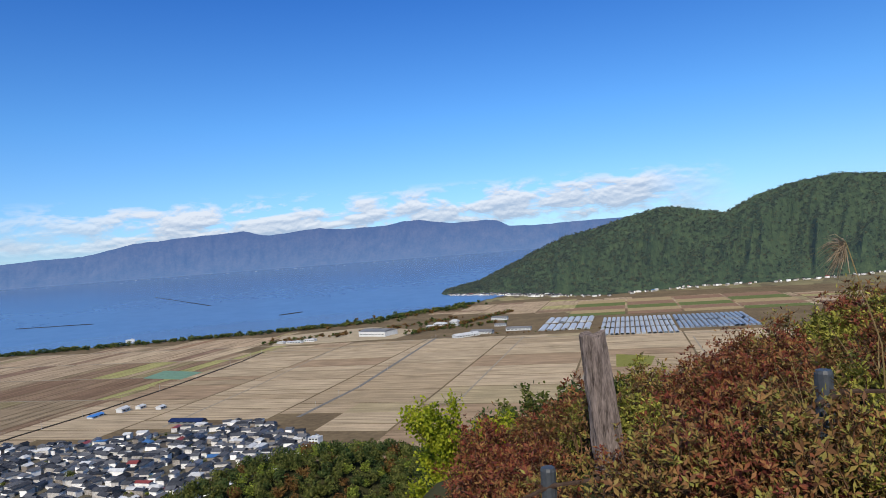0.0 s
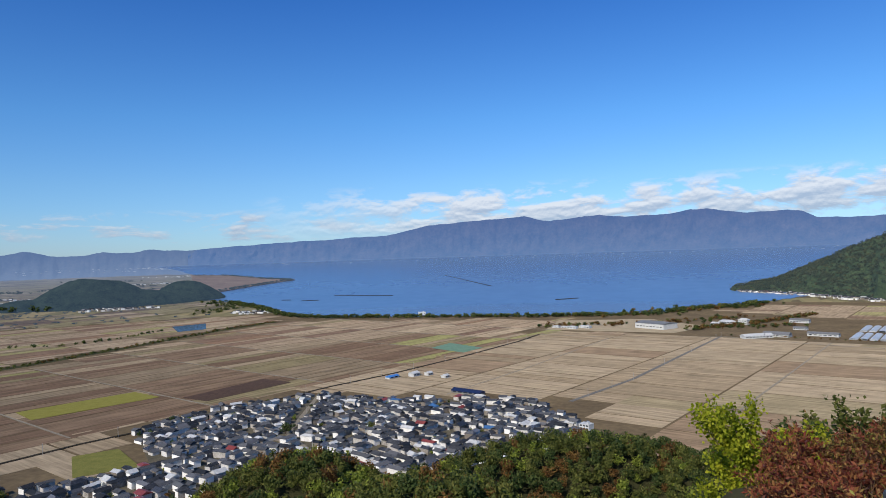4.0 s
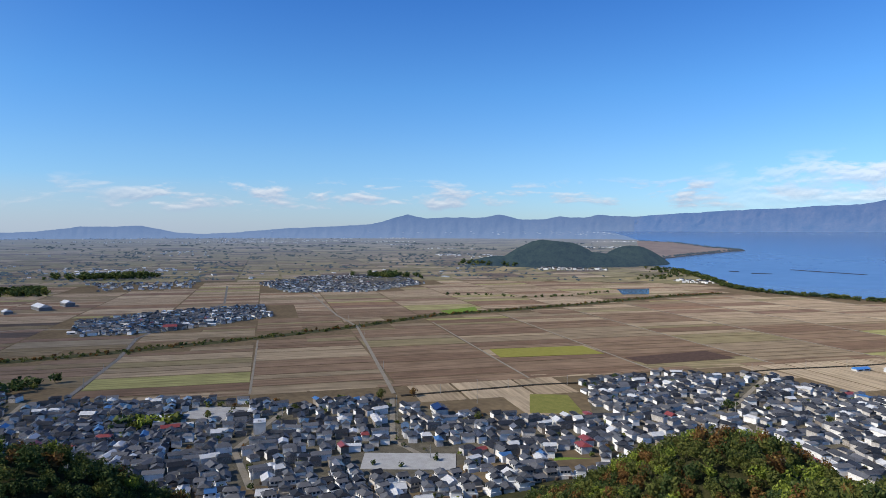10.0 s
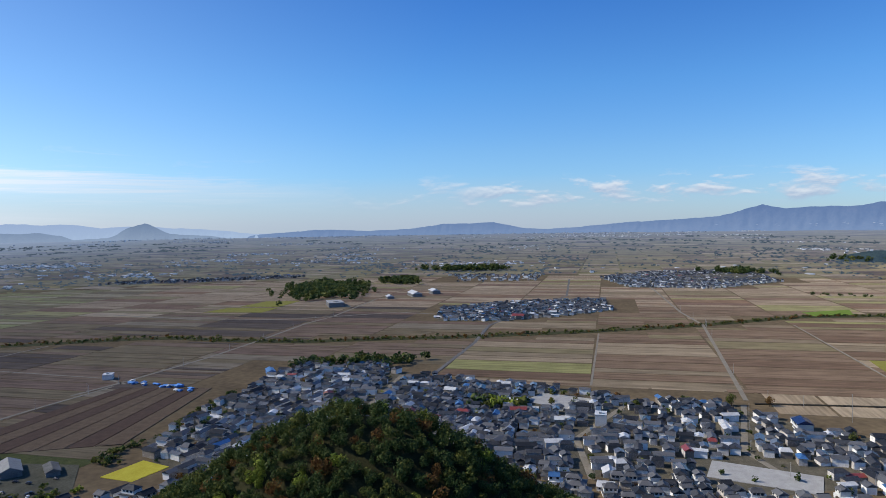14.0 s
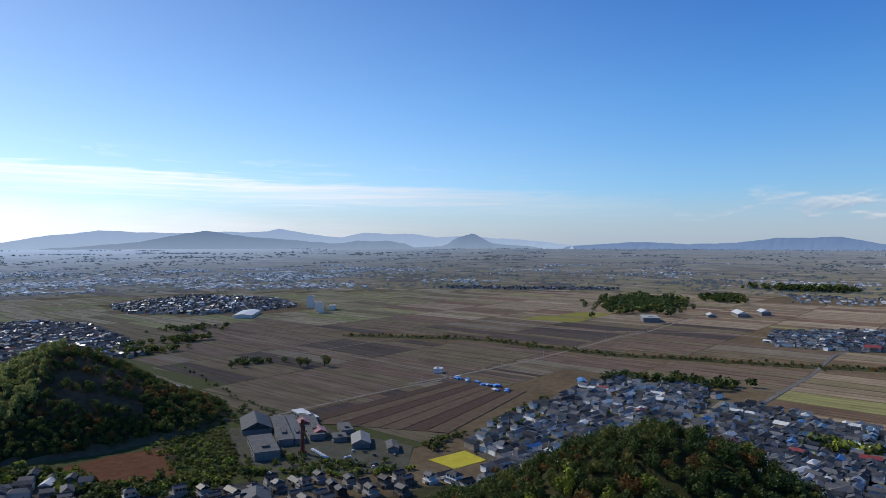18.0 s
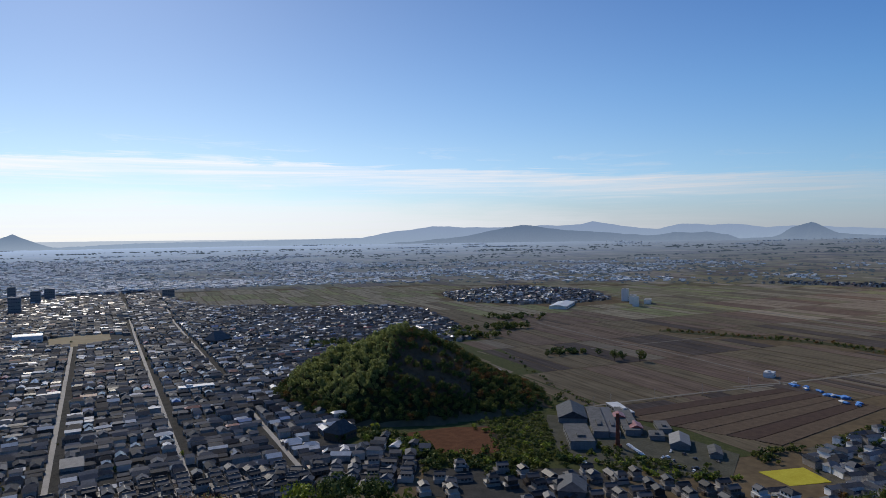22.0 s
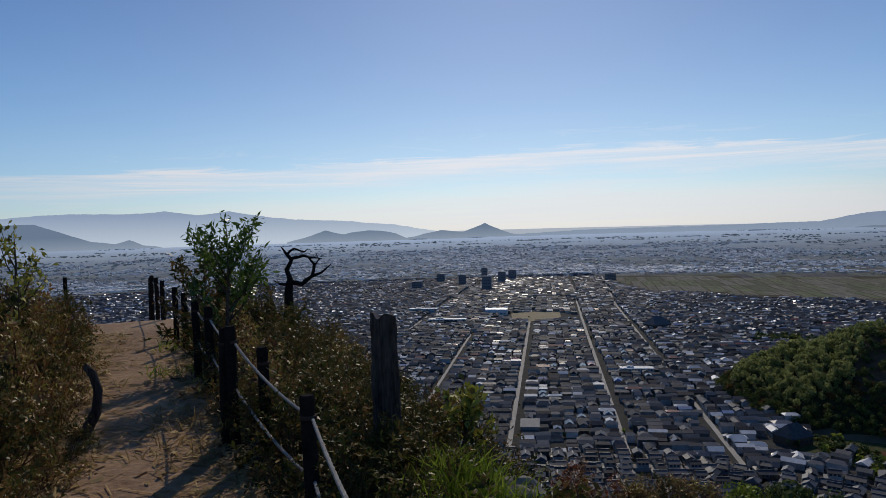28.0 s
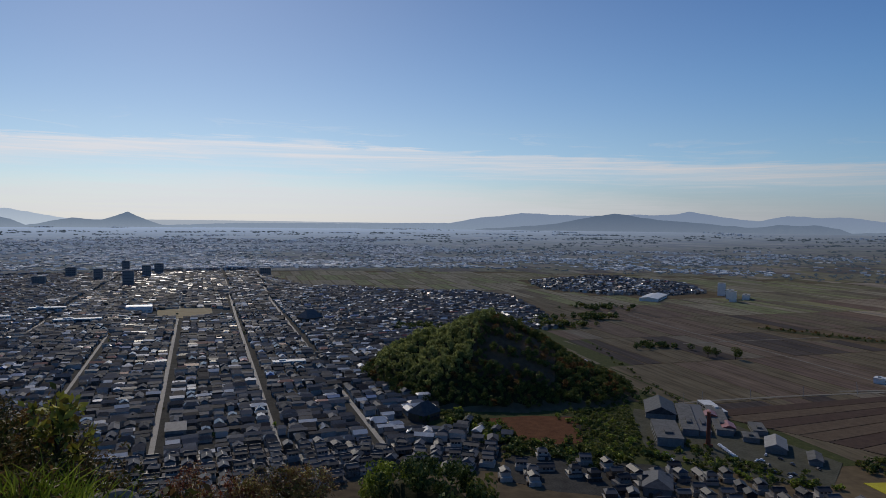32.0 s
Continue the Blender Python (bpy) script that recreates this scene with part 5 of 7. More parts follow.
def crown_cards(n, seed, size=0.5, flat=0.85):
    """Leaf sprays of a unit crown, radius 1: n small four-cornered sprays set in lobes."""
    r = np.random.RandomState(seed)
    lobes = r.normal(0, 1, (7, 3))
    lobes = lobes / np.linalg.norm(lobes, axis=1)[:, None] * np.array((0.5, 0.5, 0.42)) + np.array((0, 0, 0.1))
    v = r.normal(0, 1, (n, 3))
    v /= np.linalg.norm(v, axis=1)[:, None]
    p = lobes[r.randint(0, 7, n)] + v * (0.52 * r.uniform(0.65, 1.0, n) ** 0.5)[:, None] * np.array((1, 1, flat))
    nrm = v + r.normal(0, 0.45, (n, 3))
    nrm /= np.linalg.norm(nrm, axis=1)[:, None]
    a = np.cross(nrm, r.normal(0, 1, (n, 3)))
    a /= np.linalg.norm(a, axis=1)[:, None]
    b = np.cross(nrm, a)
    s = (size * r.uniform(0.6, 1.25, n))[:, None]
    return np.stack([p - a * s * 0.5, p + b * s * 0.32, p + a * s * 0.5, p - b * s * 0.32], axis=1)


def canopy(trees, sprays, size, seed=0):
    """Joined crowns. trees: x, y, z of the crown's middle, radius, height share, leaf kind."""
    shapes = [crown_cards(sprays, seed + i, size) for i in range(5)]
    out, index = [], []
    for i, (x, y, z, r, tall, kind) in enumerate(trees):
        a = random.uniform(0, 6.3)
        c, s = math.cos(a), math.sin(a)
        q = shapes[i % 5].reshape(-1, 3)
        out.append(np.c_[(q[:, 0] * c - q[:, 1] * s) * r + x, (q[:, 0] * s + q[:, 1] * c) * r + y, q[:, 2] * r * tall + z])
        index += [kind] * sprays
    return np.concatenate(out), index


def seen(x, y, z, clear=5.0):
    """Whether the view point sees over the ground to that place."""
    f = np.linspace(0.06, 0.93, 16)
    return not np.any(hill(x * f, y * f) + np.where(f > 0.1, clear, 0.3) > EYE_H + (z - EYE_H) * f)


def build_woods():
    r = random.Random(5)
    near, far = [], []
    for ring in np.arange(14, 420, 4.7):
        step = math.degrees(4.9 / ring)
        for az in np.arange(-40, 206, step):
            a, d = az + r.uniform(-0.5, 0.5) * step, ring + r.uniform(-2.4, 2.4)
            x, y = polar(a, d)
            g = hill1(x, y)
            if g < 12 or (d < 60 and az > -3) or (az > 165 and d < 90) or (120 < az and d < 90):
                continue
            rad = r.uniform(2.0, 4.8) if d > 45 else r.uniform(1.3, 2.2)
            z = g + rad * 1.25
            e = math.degrees(math.atan2(z + rad - EYE_H, d))
            if e < -28.0 or not seen(x, y, z + rad * 0.6, 5.0 if az < 120 else 0.3):
                continue
            patch = noise.noise(Vector((x, y, 0)) / 38)
            lime = patch > 0.1 and (103 < az < 114 and d < 325 or 25 < az < 50 and d < 310) or (az > 140 and patch > -0.1)
            # past az 60 more dark leaves: the knoll's shade is put into the mix
            kind = 2 if lime and r.random() < 0.8 else r.choices((0, 1, 2, 3), (26, 48, 10, 16) if az < 60 else (66, 26, 3, 5))[0]
            (near if d < 110 else far).append((x, y, z, rad, r.uniform(0.85, 1.25), kind))
    v, i = canopy(far, 290, 0.27)
    tagged(new("wood", quads_mesh("wood", v, LEAVES, i)), "dense mixed wood of green and autumn-brown trees on the slope", "wood", kind="stuff")
    if near:
        v, i = canopy(near, 420, 0.26, 9)
        tagged(new("wood", quads_mesh("wood", v, LEAVES, i)), "leafy green slope trees close below the view point", "wood", kind="stuff")
    print("slope trees", len(near), len(far))


build_woods()


def build_mound():
    """The steep wooded mound in the town: bamboo on its sunny flank, bare brown terraces in front."""
    r = random.Random(8)
    trees = []
    to_eye = -MOUND / np.hypot(*MOUND)
    side = np.array((to_eye[1], -to_eye[0]))
    for x in np.arange(-172, 173, 5.2):
        for y in np.arange(-172, 173, 5.2):
            q = MOUND + np.array((x + r.uniform(-2.5, 2.5), y + r.uniform(-2.5, 2.5)))
            m = np.hypot(*(q - MOUND))
            if m > 230 or np.dot(q - MOUND, to_eye) < -70:
                continue
            f, l = np.dot(q - MOUND, to_eye), np.dot(q - MOUND, side)
            g = hill1(*q)
            wobble = 7 * noise.noise(Vector((q[0], q[1], 9)) / 16)
            bare = -62 < l + wobble < 14 and (14 < f + wobble < 26 or 34 < f + wobble < 47 or 57 < f + wobble < 72) and r.random() < 0.95
            if g < 1.5 or bare and r.random() < 0.35:
                continue
            rad = r.uniform(2.0, 5.2) if not bare else r.uniform(0.5, 1.2)
            bamboo = l > 8 + 0.28 * f + 10 * noise.noise(Vector((q[0], q[1], 0)) / 30) and g > 13 + 8 * noise.noise(Vector((q[0], q[1], 5)) / 25)
            kind = 3 if bare else 4 if bamboo and r.random() < 0.92 else r.choices((0, 1, 3), (30, 56, 14))[0]
            trees.append((q[0], q[1], g + rad * (1.4 if kind == 4 else 1.0), rad, 1.25 if kind == 4 else 0.95, kind))
    v, i = canopy(trees, 170, 0.36, 20)
    tagged(new("wood", quads_mesh("wood", v, LEAVES, i)), "mound wood with pale bamboo on its sunny flank", "wood", kind="stuff")


build_mound()


# rows of trees along the shore and the creek, groves in the villages, orchards: far woods
def build_mountain_wood():
    v, i = canopy(MOUNTAIN_TREES, 34, 0.52, 90)
    greens = [leaf_material("hazed_conifers", (.034, .048, .030), (.064, .080, .046), (.100, .112, .060), 60), leaf_material("hazed_broadleaves", (.060, .068, .030), (.105, .106, .048), (.15, .134, .062), 60)]
    # blue emission on leaves and slope paints in the haze before the mountain
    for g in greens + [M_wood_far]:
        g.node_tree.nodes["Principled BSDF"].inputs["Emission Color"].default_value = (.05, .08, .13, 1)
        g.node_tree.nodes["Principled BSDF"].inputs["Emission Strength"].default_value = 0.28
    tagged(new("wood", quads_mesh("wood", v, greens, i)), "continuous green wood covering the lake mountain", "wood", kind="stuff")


build_mountain_wood()


def build_far_woods():
    r = random.Random(11)
    trees = []

    def row(line, width, gap_m, size, kinds=(0, 0, 1), chance=1.0):
        for a, b in zip(line, line[1:]):
            a, b = np.array(a, float), np.array(b, float)
            n = int(np.hypot(*(b - a)) / gap_m)
            for i in range(n):
                if r.random() > chance:
                    continue
                q = a + (b - a) * (i + r.random()) / n + np.array((r.gauss(0, width / 2), r.gauss(0, width / 2)))
                p = put(*q)
                s = size * r.uniform(0.6, 1.3)
                trees.append((p.x, p.y, p.z + s * 0.75, s, 0.85, r.choice(kinds)))

    def grove(az, d, wide, deep, n, size, kinds=(0, 0, 0, 1)):
        c = polar(az, d)
        a = radians(az)
        for _ in range(n):
            p, q = r.gauss(0, wide / 2.2), r.gauss(0, deep / 2.2)
            t = put(c[0] + p * math.cos(a) - q * math.sin(a), c[1] + p * math.sin(a) + q * math.cos(a))
            s = size * r.uniform(0.8, 1.6)
            trees.append((t.x, t.y, t.z + s * 0.8, s, 0.9, r.choice(kinds)))

    TREE_LINE = [(-1560, 900), (-1499, 993), (-1385, 1034), (-1367, 1168), (-1396, 1336)]
    shore = [polar(az, np.interp(az, [s[0] for s in SHORE], [s[1] for s in SHORE]) - 26) for az in np.arange(-2, 42, 1.0)]
    row(shore, 20, 4.2, 7.4)
    row(shore[:16], 66, 5, 6.4, (0, 0, 1, 3))
    row([(-420, 1560), (-300, 1590), (-180, 1640), (-60, 1740), (20, 1800)], 36, 5, 5.5, (0, 1, 3, 3))
    row([(-95, 1523), (-16, 1600), (90, 1750), (180, 1895)], 14, 4, 5.5, (0, 3, 3, 1))
    row([(-90, 1560), (40, 1590), (120, 1640)], 26, 5, 5.0, (0, 1, 3))
    row([(-10, 1440), (160, 1400), (330, 1370)], 6, 9, 2.6, (0, 1, 3))
    row([polar(43, 2500), polar(40.5, 2750), polar(42.5, 3200)], 70, 7, 6.0)
    row(CREEK, 17, 3.2, 3.0, (0, 1, 1, 3), 0.9)
    row(TREE_LINE, 12, 9, 4.5, chance=0.75)
    grove(98.5, 1900, 110, 240, 460, 8)
    grove(92.2, 2130, 66, 110, 130, 8)
    grove(64.8, 2480, 110, 120, 60, 9)
    grove(86.5, 2650, 180, 110, 120, 9)
    grove(55.8, 3350, 160, 160, 60, 9)
    grove(135.5, 1390, 70, 40, 30, 5)
    grove(139.5, 1180, 50, 40, 24, 5)
    grove(95, 860, 95, 22, 46, 6)
    grove(84, 640, 40, 14, 14, 6, (0, 1, 2))
    row([(-640, 250), (-660, 180), (-700, 110)], 8, 9, 4.0, (0, 1, 3), 0.6)
    row([(-560, -225), (-640, -222), (-720, -200)], 12, 8, 4.0, (0, 1, 1))
    row([(-310, -500), (-330, -440), (-300, -400)], 20, 2.0, 4.2, (0, 1, 1, 2))
    row([(-330, -400), (-360, -365), (-395, -345)], 22, 1.6, 3.8, (0, 1, 1, 2))
    row([(-425, -455), (-412, -410), (-385, -365), (-350, -350)], 26, 0.9, 2.6, (1, 1, 2, 0))
    row([(-434, -345), (-428, -308), (-440, -276)], 15, 0.9, 2.4, (1, 1, 2, 0))
    row([(-311, -513), (-323, -462), (-324, -392), (-335, -372)], 14, 1.2, 3.4, (0, 0, 1))
    row([(-460, -476), (-505, -478), (-530, -510)], 30, 1.4, 3.6, (0, 0, 0, 1))
    grove(139.5, 1135, 70, 30, 40, 5, (0, 1))
    grove(150.5, 1075, 80, 30, 30, 5, (0, 1))
    grove(135.9, 1235, 50, 24, 24, 6, (0, 1))
    grove(130.6, 985, 46, 14, 22, 4, (0, 0, 1))
    row([(-395, -345), (-415, -300), (-430, -255), (-455, -240)], 14, 2.6, 3.4, (1, 2, 0))
    row([(-560, -232), (-520, -250), (-500, -235)], 10, 3, 3.4, (0, 1))
    row([(-520, -400), (-600, -560), (-680, -700)], 6, 12, 2.4, (0, 1))
    scrub = [(-443, -482), (-494, -461), (-399, -352), (-332, -340), (-359, -386), (-412, -450)]
    for _ in range(2600):
        q = (r.uniform(-494, -332), r.uniform(-482, -340))
        if inside(q, scrub):
            s = r.uniform(0.8, 2.1)
            trees.append((q[0], q[1], s * 0.6, s, 0.8, r.choice((1, 1, 2, 1, 0))))
    for poly, n in ((VILLAGE, 620), (VILLAGE_W, 420), (TOWN, 1100), (HAMLET_A, 24), (HAMLET_B, 60), (HAMLET_D, 30)):
        pts = np.array(poly)
        for _ in range(n):
            q = (r.uniform(pts[:, 0].min(), pts[:, 0].max()), r.uniform(pts[:, 1].min(), pts[:, 1].max()))
            if inside(q, poly) and hill1(*q) < 6:
                s = r.uniform(1.0, 3.4)
                trees.append((q[0], q[1], hill1(*q) + s * 0.9, s, 1.0, r.choice((0, 0, 1, 1, 3, 2))))
    v, i = canopy(trees, 44, 0.7, 40)
    tagged(new("trees", quads_mesh("trees", v, LEAVES, i)), "rows and groves of dark trees along shores, creeks and villages", "trees", kind="stuff")
    trees = []
    for _ in range(420):
        az, d = r.uniform(46, 212), 2450 + 7000 * r.random() ** 1.6
        wide = r.uniform(60, 260)
        for _ in range(r.randint(5, 16)):
            q = polar(az, d) + np.array((r.gauss(0, wide), r.gauss(0, wide * 0.4)))
            if np.hypot(*q) < 2350:
                continue
            p = put(*q)
            s = 5 * r.uniform(0.7, 1.4)
            trees.append((p.x, p.y, p.z + s * 0.4, s * 1.5, 0.5, 0))
    v, i = canopy(trees, 18, 0.9, 40)
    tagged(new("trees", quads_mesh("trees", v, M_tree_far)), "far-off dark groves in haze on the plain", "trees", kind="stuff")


build_far_woods()


# ---------------------------------------------------------------- the hilltop: stumps, fence, shrubs
def tube(bm, pts, radii, sides=8, mat=0):
    """A bent, tapering limb through the points."""
    rings = []
    for i, p in enumerate(pts):
        p = Vector(p)
        d = (Vector(pts[min(i + 1, len(pts) - 1)]) - Vector(pts[max(i - 1, 0)])).normalized()
        a = d.orthogonal().normalized()
        b = d.cross(a)
        rings.append([bm.verts.new(p + (a * math.cos(t) + b * math.sin(t)) * radii[i]) for t in np.linspace(0, 2 * math.pi, sides, endpoint=False)])
    for r1, r2 in zip(rings, rings[1:]):
        best = min(range(sides), key=lambda k: sum((r1[j].co - r2[(j + k) % sides].co).length for j in range(sides)))
        for j in range(sides):
            bm.faces.new((r1[j], r1[(j + 1) % sides], r2[(j + 1 + best) % sides], r2[(j + best) % sides])).material_index = mat
    bm.faces.new(rings[-1]).material_index = mat
    bm.faces.new(rings[0][::-1]).material_index = mat


def leaf_cloud(n, seed, centre_fn, length, ratio=0.36, droop=0.2):
    """n single pointed leaves; centre_fn(random state) gives a place and the way it points."""
    r = np.random.RandomState(seed)
    out = []
    for _ in range(n):
        p, way = centre_fn(r)
        way = way + r.normal(0, 0.5, 3)
        way[2] -= droop
        way /= np.linalg.norm(way)
        sd = np.cross(way, r.normal(0, 1, 3))
        sd /= np.linalg.norm(sd)
        up = np.cross(sd, way)
        l = length * r.uniform(0.6, 1.3)
        w = l * ratio * 0.5
        out += [p, p + way * l * 0.5 + sd * w + up * l * 0.06, p + way * l, p + way * l * 0.5 - sd * w + up * l * 0.06]
    return np.array(out)


def rosettes(n, seed, centre_fn, length, ratio=0.34):
    """Whorls of six or seven pointed leaves spread round a twig's tip."""
    r = np.random.RandomState(seed)
    out = []
    for _ in range(n // 6):
        p, axis = centre_fn(r)
        axis = axis + r.normal(0, 0.35, 3)
        axis /= np.linalg.norm(axis)
        a = np.cross(axis, r.normal(0, 1, 3))
        a /= np.linalg.norm(a)
        b = np.cross(axis, a)
        l0 = length * r.uniform(0.65, 1.3)
        k = r.randint(5, 8)
        for i in range(k):
            t = 6.283 * i / k + r.uniform(-0.3, 0.3)
            way = (a * math.cos(t) + b * math.sin(t)) * r.uniform(0.7, 1.1) + axis * r.uniform(0.2, 0.95)
            way /= np.linalg.norm(way)
            sd = np.cross(way, axis)
            sd /= np.linalg.norm(sd) + 1e-9
            l = l0 * r.uniform(0.75, 1.2)
            w, q = l * ratio * 0.5, p - axis * r.uniform(0, 0.025)
            tip = q + way * l - axis * l * 0.18
            out += [q, q + way * l * 0.52 + sd * w, tip, q + way * l * 0.52 - sd * w]
    return np.array(out)


def shrub_meshes(name, leaf_mat, seed, n, length, radius, height, stem_mat):
    """A dome of twigs and leaves standing at the origin."""
    r0 = np.random.RandomState(seed)
    tips = r0.normal(0, 1, (26, 3))
    tips[:, 2] = np.abs(tips[:, 2]) * 0.9 + 0.25
    tips /= np.linalg.norm(tips, axis=1)[:, None]
    tips *= np.array((radius, radius, height)) * r0.uniform(0.75, 1.05, (26, 1))

    def place(r):
        t = tips[r.randint(26)]
        f = r.uniform(0.45, 1.0) ** 0.6
        return t * f + r.normal(0, 0.1 * radius, 3) + np.array((0, 0, 0.04)), t / np.linalg.norm(t) * 0.7 + np.array((0, 0, 0.35))
    leaves = quads_mesh(name + "_leaves", np.concatenate([rosettes(int(n * 0.85), seed, place, length), leaf_cloud(int(n * 0.3), seed + 5, place, length * 0.8)]), leaf_mat)
    bm = bmesh.new()
    for t in tips:
        tube(bm, [(0, 0, -0.25), tuple(t * 0.5 + r0.normal(0, 0.04, 3)), tuple(t * 0.98)], [0.008, 0.006, 0.003], 4)
    return leaves, done(bm, name + "_stems", stem_mat)


M_azalea_red = leaf_material("reddened_shrub_leaves", (.068, .018, .014), (.20, .052, .030), (.27, .155, .05), 0.22, 0.5, 0.2, 0.12)
M_azalea_brown = leaf_material("russet_shrub_leaves", (.08, .034, .018), (.23, .115, .046), (.26, .25, .055), 0.22, 0.5, 0.2, 0.12)
M_azalea_green = leaf_material("yellow_green_shrub_leaves", (.11, .055, .02), (.165, .18, .03), (.46, .42, .08), 0.2, 0.5, 0.25, 0.12)
M_bush_olive = leaf_material("olive_shrub_leaves", (.022, .034, .008), (.06, .065, .018), (.13, .075, .03), 0.5, 0.4, 0.3)
M_tree_lime = leaf_material("yellow_green_tree_leaves", (.11, .155, .010), (.27, .31, .02), (.44, .44, .04), 0.6, 0.45, 0.4)
M_twig = material("thin_brown_twigs", (.06, .03, .018), (.15, .085, .05), 0.2, 0.9)
M_post = material("dark_fence_posts", (.010, .008, .007), (.032, .027, .023), 0.15, 0.95, 0.6, spec=0.1)
M_trunk_dark = material("dark_cracked_trunk", (.018, .013, .010), (.13, .098, .075), 0.06, 0.95, 1.0, fine=4)
upright_grain(M_trunk_dark)
M_post_grey = material("grey_plastic_posts", (.030, .034, .040), (.065, .072, .08), 0.2, 0.55, 0.1)
M_rope = material("pale_braided_rope", (.20, .18, .15), (.42, .38, .33), 0.05, 0.95, 0.5)
M_rope_dark = material("dark_weathered_rope", (.035, .022, .016), (.09, .06, .045), 0.05, 0.95, 0.5)
M_grass = leaf_material("fresh_grass_blades", (.07, .11, .012), (.14, .20, .02), (.24, .28, .05), 0.3, 0.5, 0.4)
M_straw = leaf_material("dry_grass_blades", (.16, .11, .05), (.28, .20, .09), (.40, .30, .15), 0.3, 0.7, 0.3)


def at_top(x, y):
    return float(hill(x, y))


SHRUB_SETS = {}


def shrub(kind, x, y, scale, sink=0.05, z=None, tall=1.0):
    spec = {"red": (M_azalea_red, 1300, 0.06, 0.52, 0.62, "dense azalea shrub with dark red autumn leaves"), "brown": (M_azalea_brown, 1300, 0.06, 0.52, 0.62, "russet-brown azalea shrub with withered leaves"),
            "green": (M_azalea_green, 1300, 0.068, 0.5, 0.6, "yellow-green leafy shrub with long leaves"), "olive": (M_bush_olive, 1100, 0.055, 0.55, 0.65, "olive and brown small-leaved shrub beside the path")}[kind]
    if kind not in SHRUB_SETS:
        SHRUB_SETS[kind] = [shrub_meshes("shrub", spec[0], 31 * i + len(kind), spec[1], spec[2], spec[3], spec[4], M_twig) for i in range(4)]
    leaves, stems = random.choice(SHRUB_SETS[kind])
    ob = thing("shrub", spec[5], "shrub", (x, y, (at_top(x, y) if z is None else z) - sink), random.uniform(0, 360), "hilltop shrubs")
    ob.scale = (scale, scale, scale * tall * random.uniform(0.9, 1.15))
    part("foliage", leaves, ob)
    part("branchwork", stems, ob)
    return ob


def build_shrubs():
    # the lake-side shoulder
    for y in np.arange(2.7, 10.6, 0.55):
        for x in np.arange(-0.9, 8.4, 0.58):
            px, py = x + random.uniform(-0.2, 0.2), y + random.uniform(-0.2, 0.2)
            az = math.degrees(math.atan2(-px, py))
            d = math.hypot(px, py)
            if az < -48 or d < 2.75 or px < -0.8 + 0.16 * (py - 3):
                continue
            if math.hypot(px - 1.42, py - 7.15) < 0.4:
                continue
            n = noise.noise(Vector((px * 0.8, py * 0.8, 2)))
            if d < 5.3:
                kind = "green" if n > 0.05 else random.choice(("brown", "brown", "red"))
            else:
                kind = random.choice(("red", "red", "red", "brown") if n > -0.12 else (("brown", "brown", "red", "green") if n > -0.3 else ("green", "green", "brown")))
            shrub(kind, px, py, random.uniform(0.85, 1.15))
    # dry scrub on the bank over the drop
    for i in range(16):
        x, y = polar(random.uniform(158, 170), random.uniform(4.9, 5.9))
        s = random.uniform(0.35, 0.55)
        shrub(random.choice(("brown", "brown", "red", "olive")), x - 0.15, y - 0.4, s, z=EYE_H - 1.98 - 0.62 * s + random.uniform(-0.08, 0.05))
    # along the path: the inner side
    for f in np.arange(3.5, 13.5, 0.5):
        for e, s, tall in ((0.20, 0.5, 1.0), (0.52, 0.85, 1.3), (1.0, 1.1, 1.2), (1.6, 1.3, 1.05), (2.3, 1.5, 0.95)):
            if e < 0.3 and random.random() < 0.35:
                continue
            g = f + random.uniform(-0.2, 0.2)
            h = e + 0.04 * (g - 4) + random.uniform(-0.12, 0.12)
            shrub("olive" if random.random() < 0.65 else "brown", 0.2 + 0.36 * g + 0.93 * h, -0.93 * g + 0.36 * h, s * random.uniform(0.85, 1.15), tall=tall)
    # in front of the lake-side rope
    for x in (0.98, 1.12, 1.26, 1.4, 1.54, 1.66, 1.78, 2.02, 2.55, 2.8, 3.1, 3.4, 3.7):
        top = EYE_H - (1.22 if x < 1.9 else 1.3) + 0.26 * (x - 0.57) + random.uniform(-0.05, 0.08)
        s = random.uniform(0.7, 0.95)
        shrub(random.choice(("green", "brown", "red", "brown")), x, 4.55 - 0.2 * x + random.uniform(-0.12, 0.12), s, z=top - 0.62 * s)
    # the outer side, thick round the fence and the cut trunk, thinning over the drop
    for f in np.arange(3.9, 11.6, 0.46):
        for e in np.arange(-3.0, -1.1, 0.42):
            px, py = 0.2 + 0.36 * f + 0.93 * e + random.uniform(-0.14, 0.14), -0.93 * f + 0.36 * e + random.uniform(-0.14, 0.14)
            if e < -2.4 and f < 5.2:
                continue
            top = EYE_H - 1.0 - 0.42 * max(0.0, -1.5 - e) - 0.18 * max(0, 5.0 - f) + 0.05 * max(0.0, f - 7)
            s = random.uniform(0.75, 1.05)
            shrub("olive" if noise.noise(Vector((px, py, 4))) > -0.15 else "brown", px, py, s, z=top - 0.62 * s)


build_shrubs()


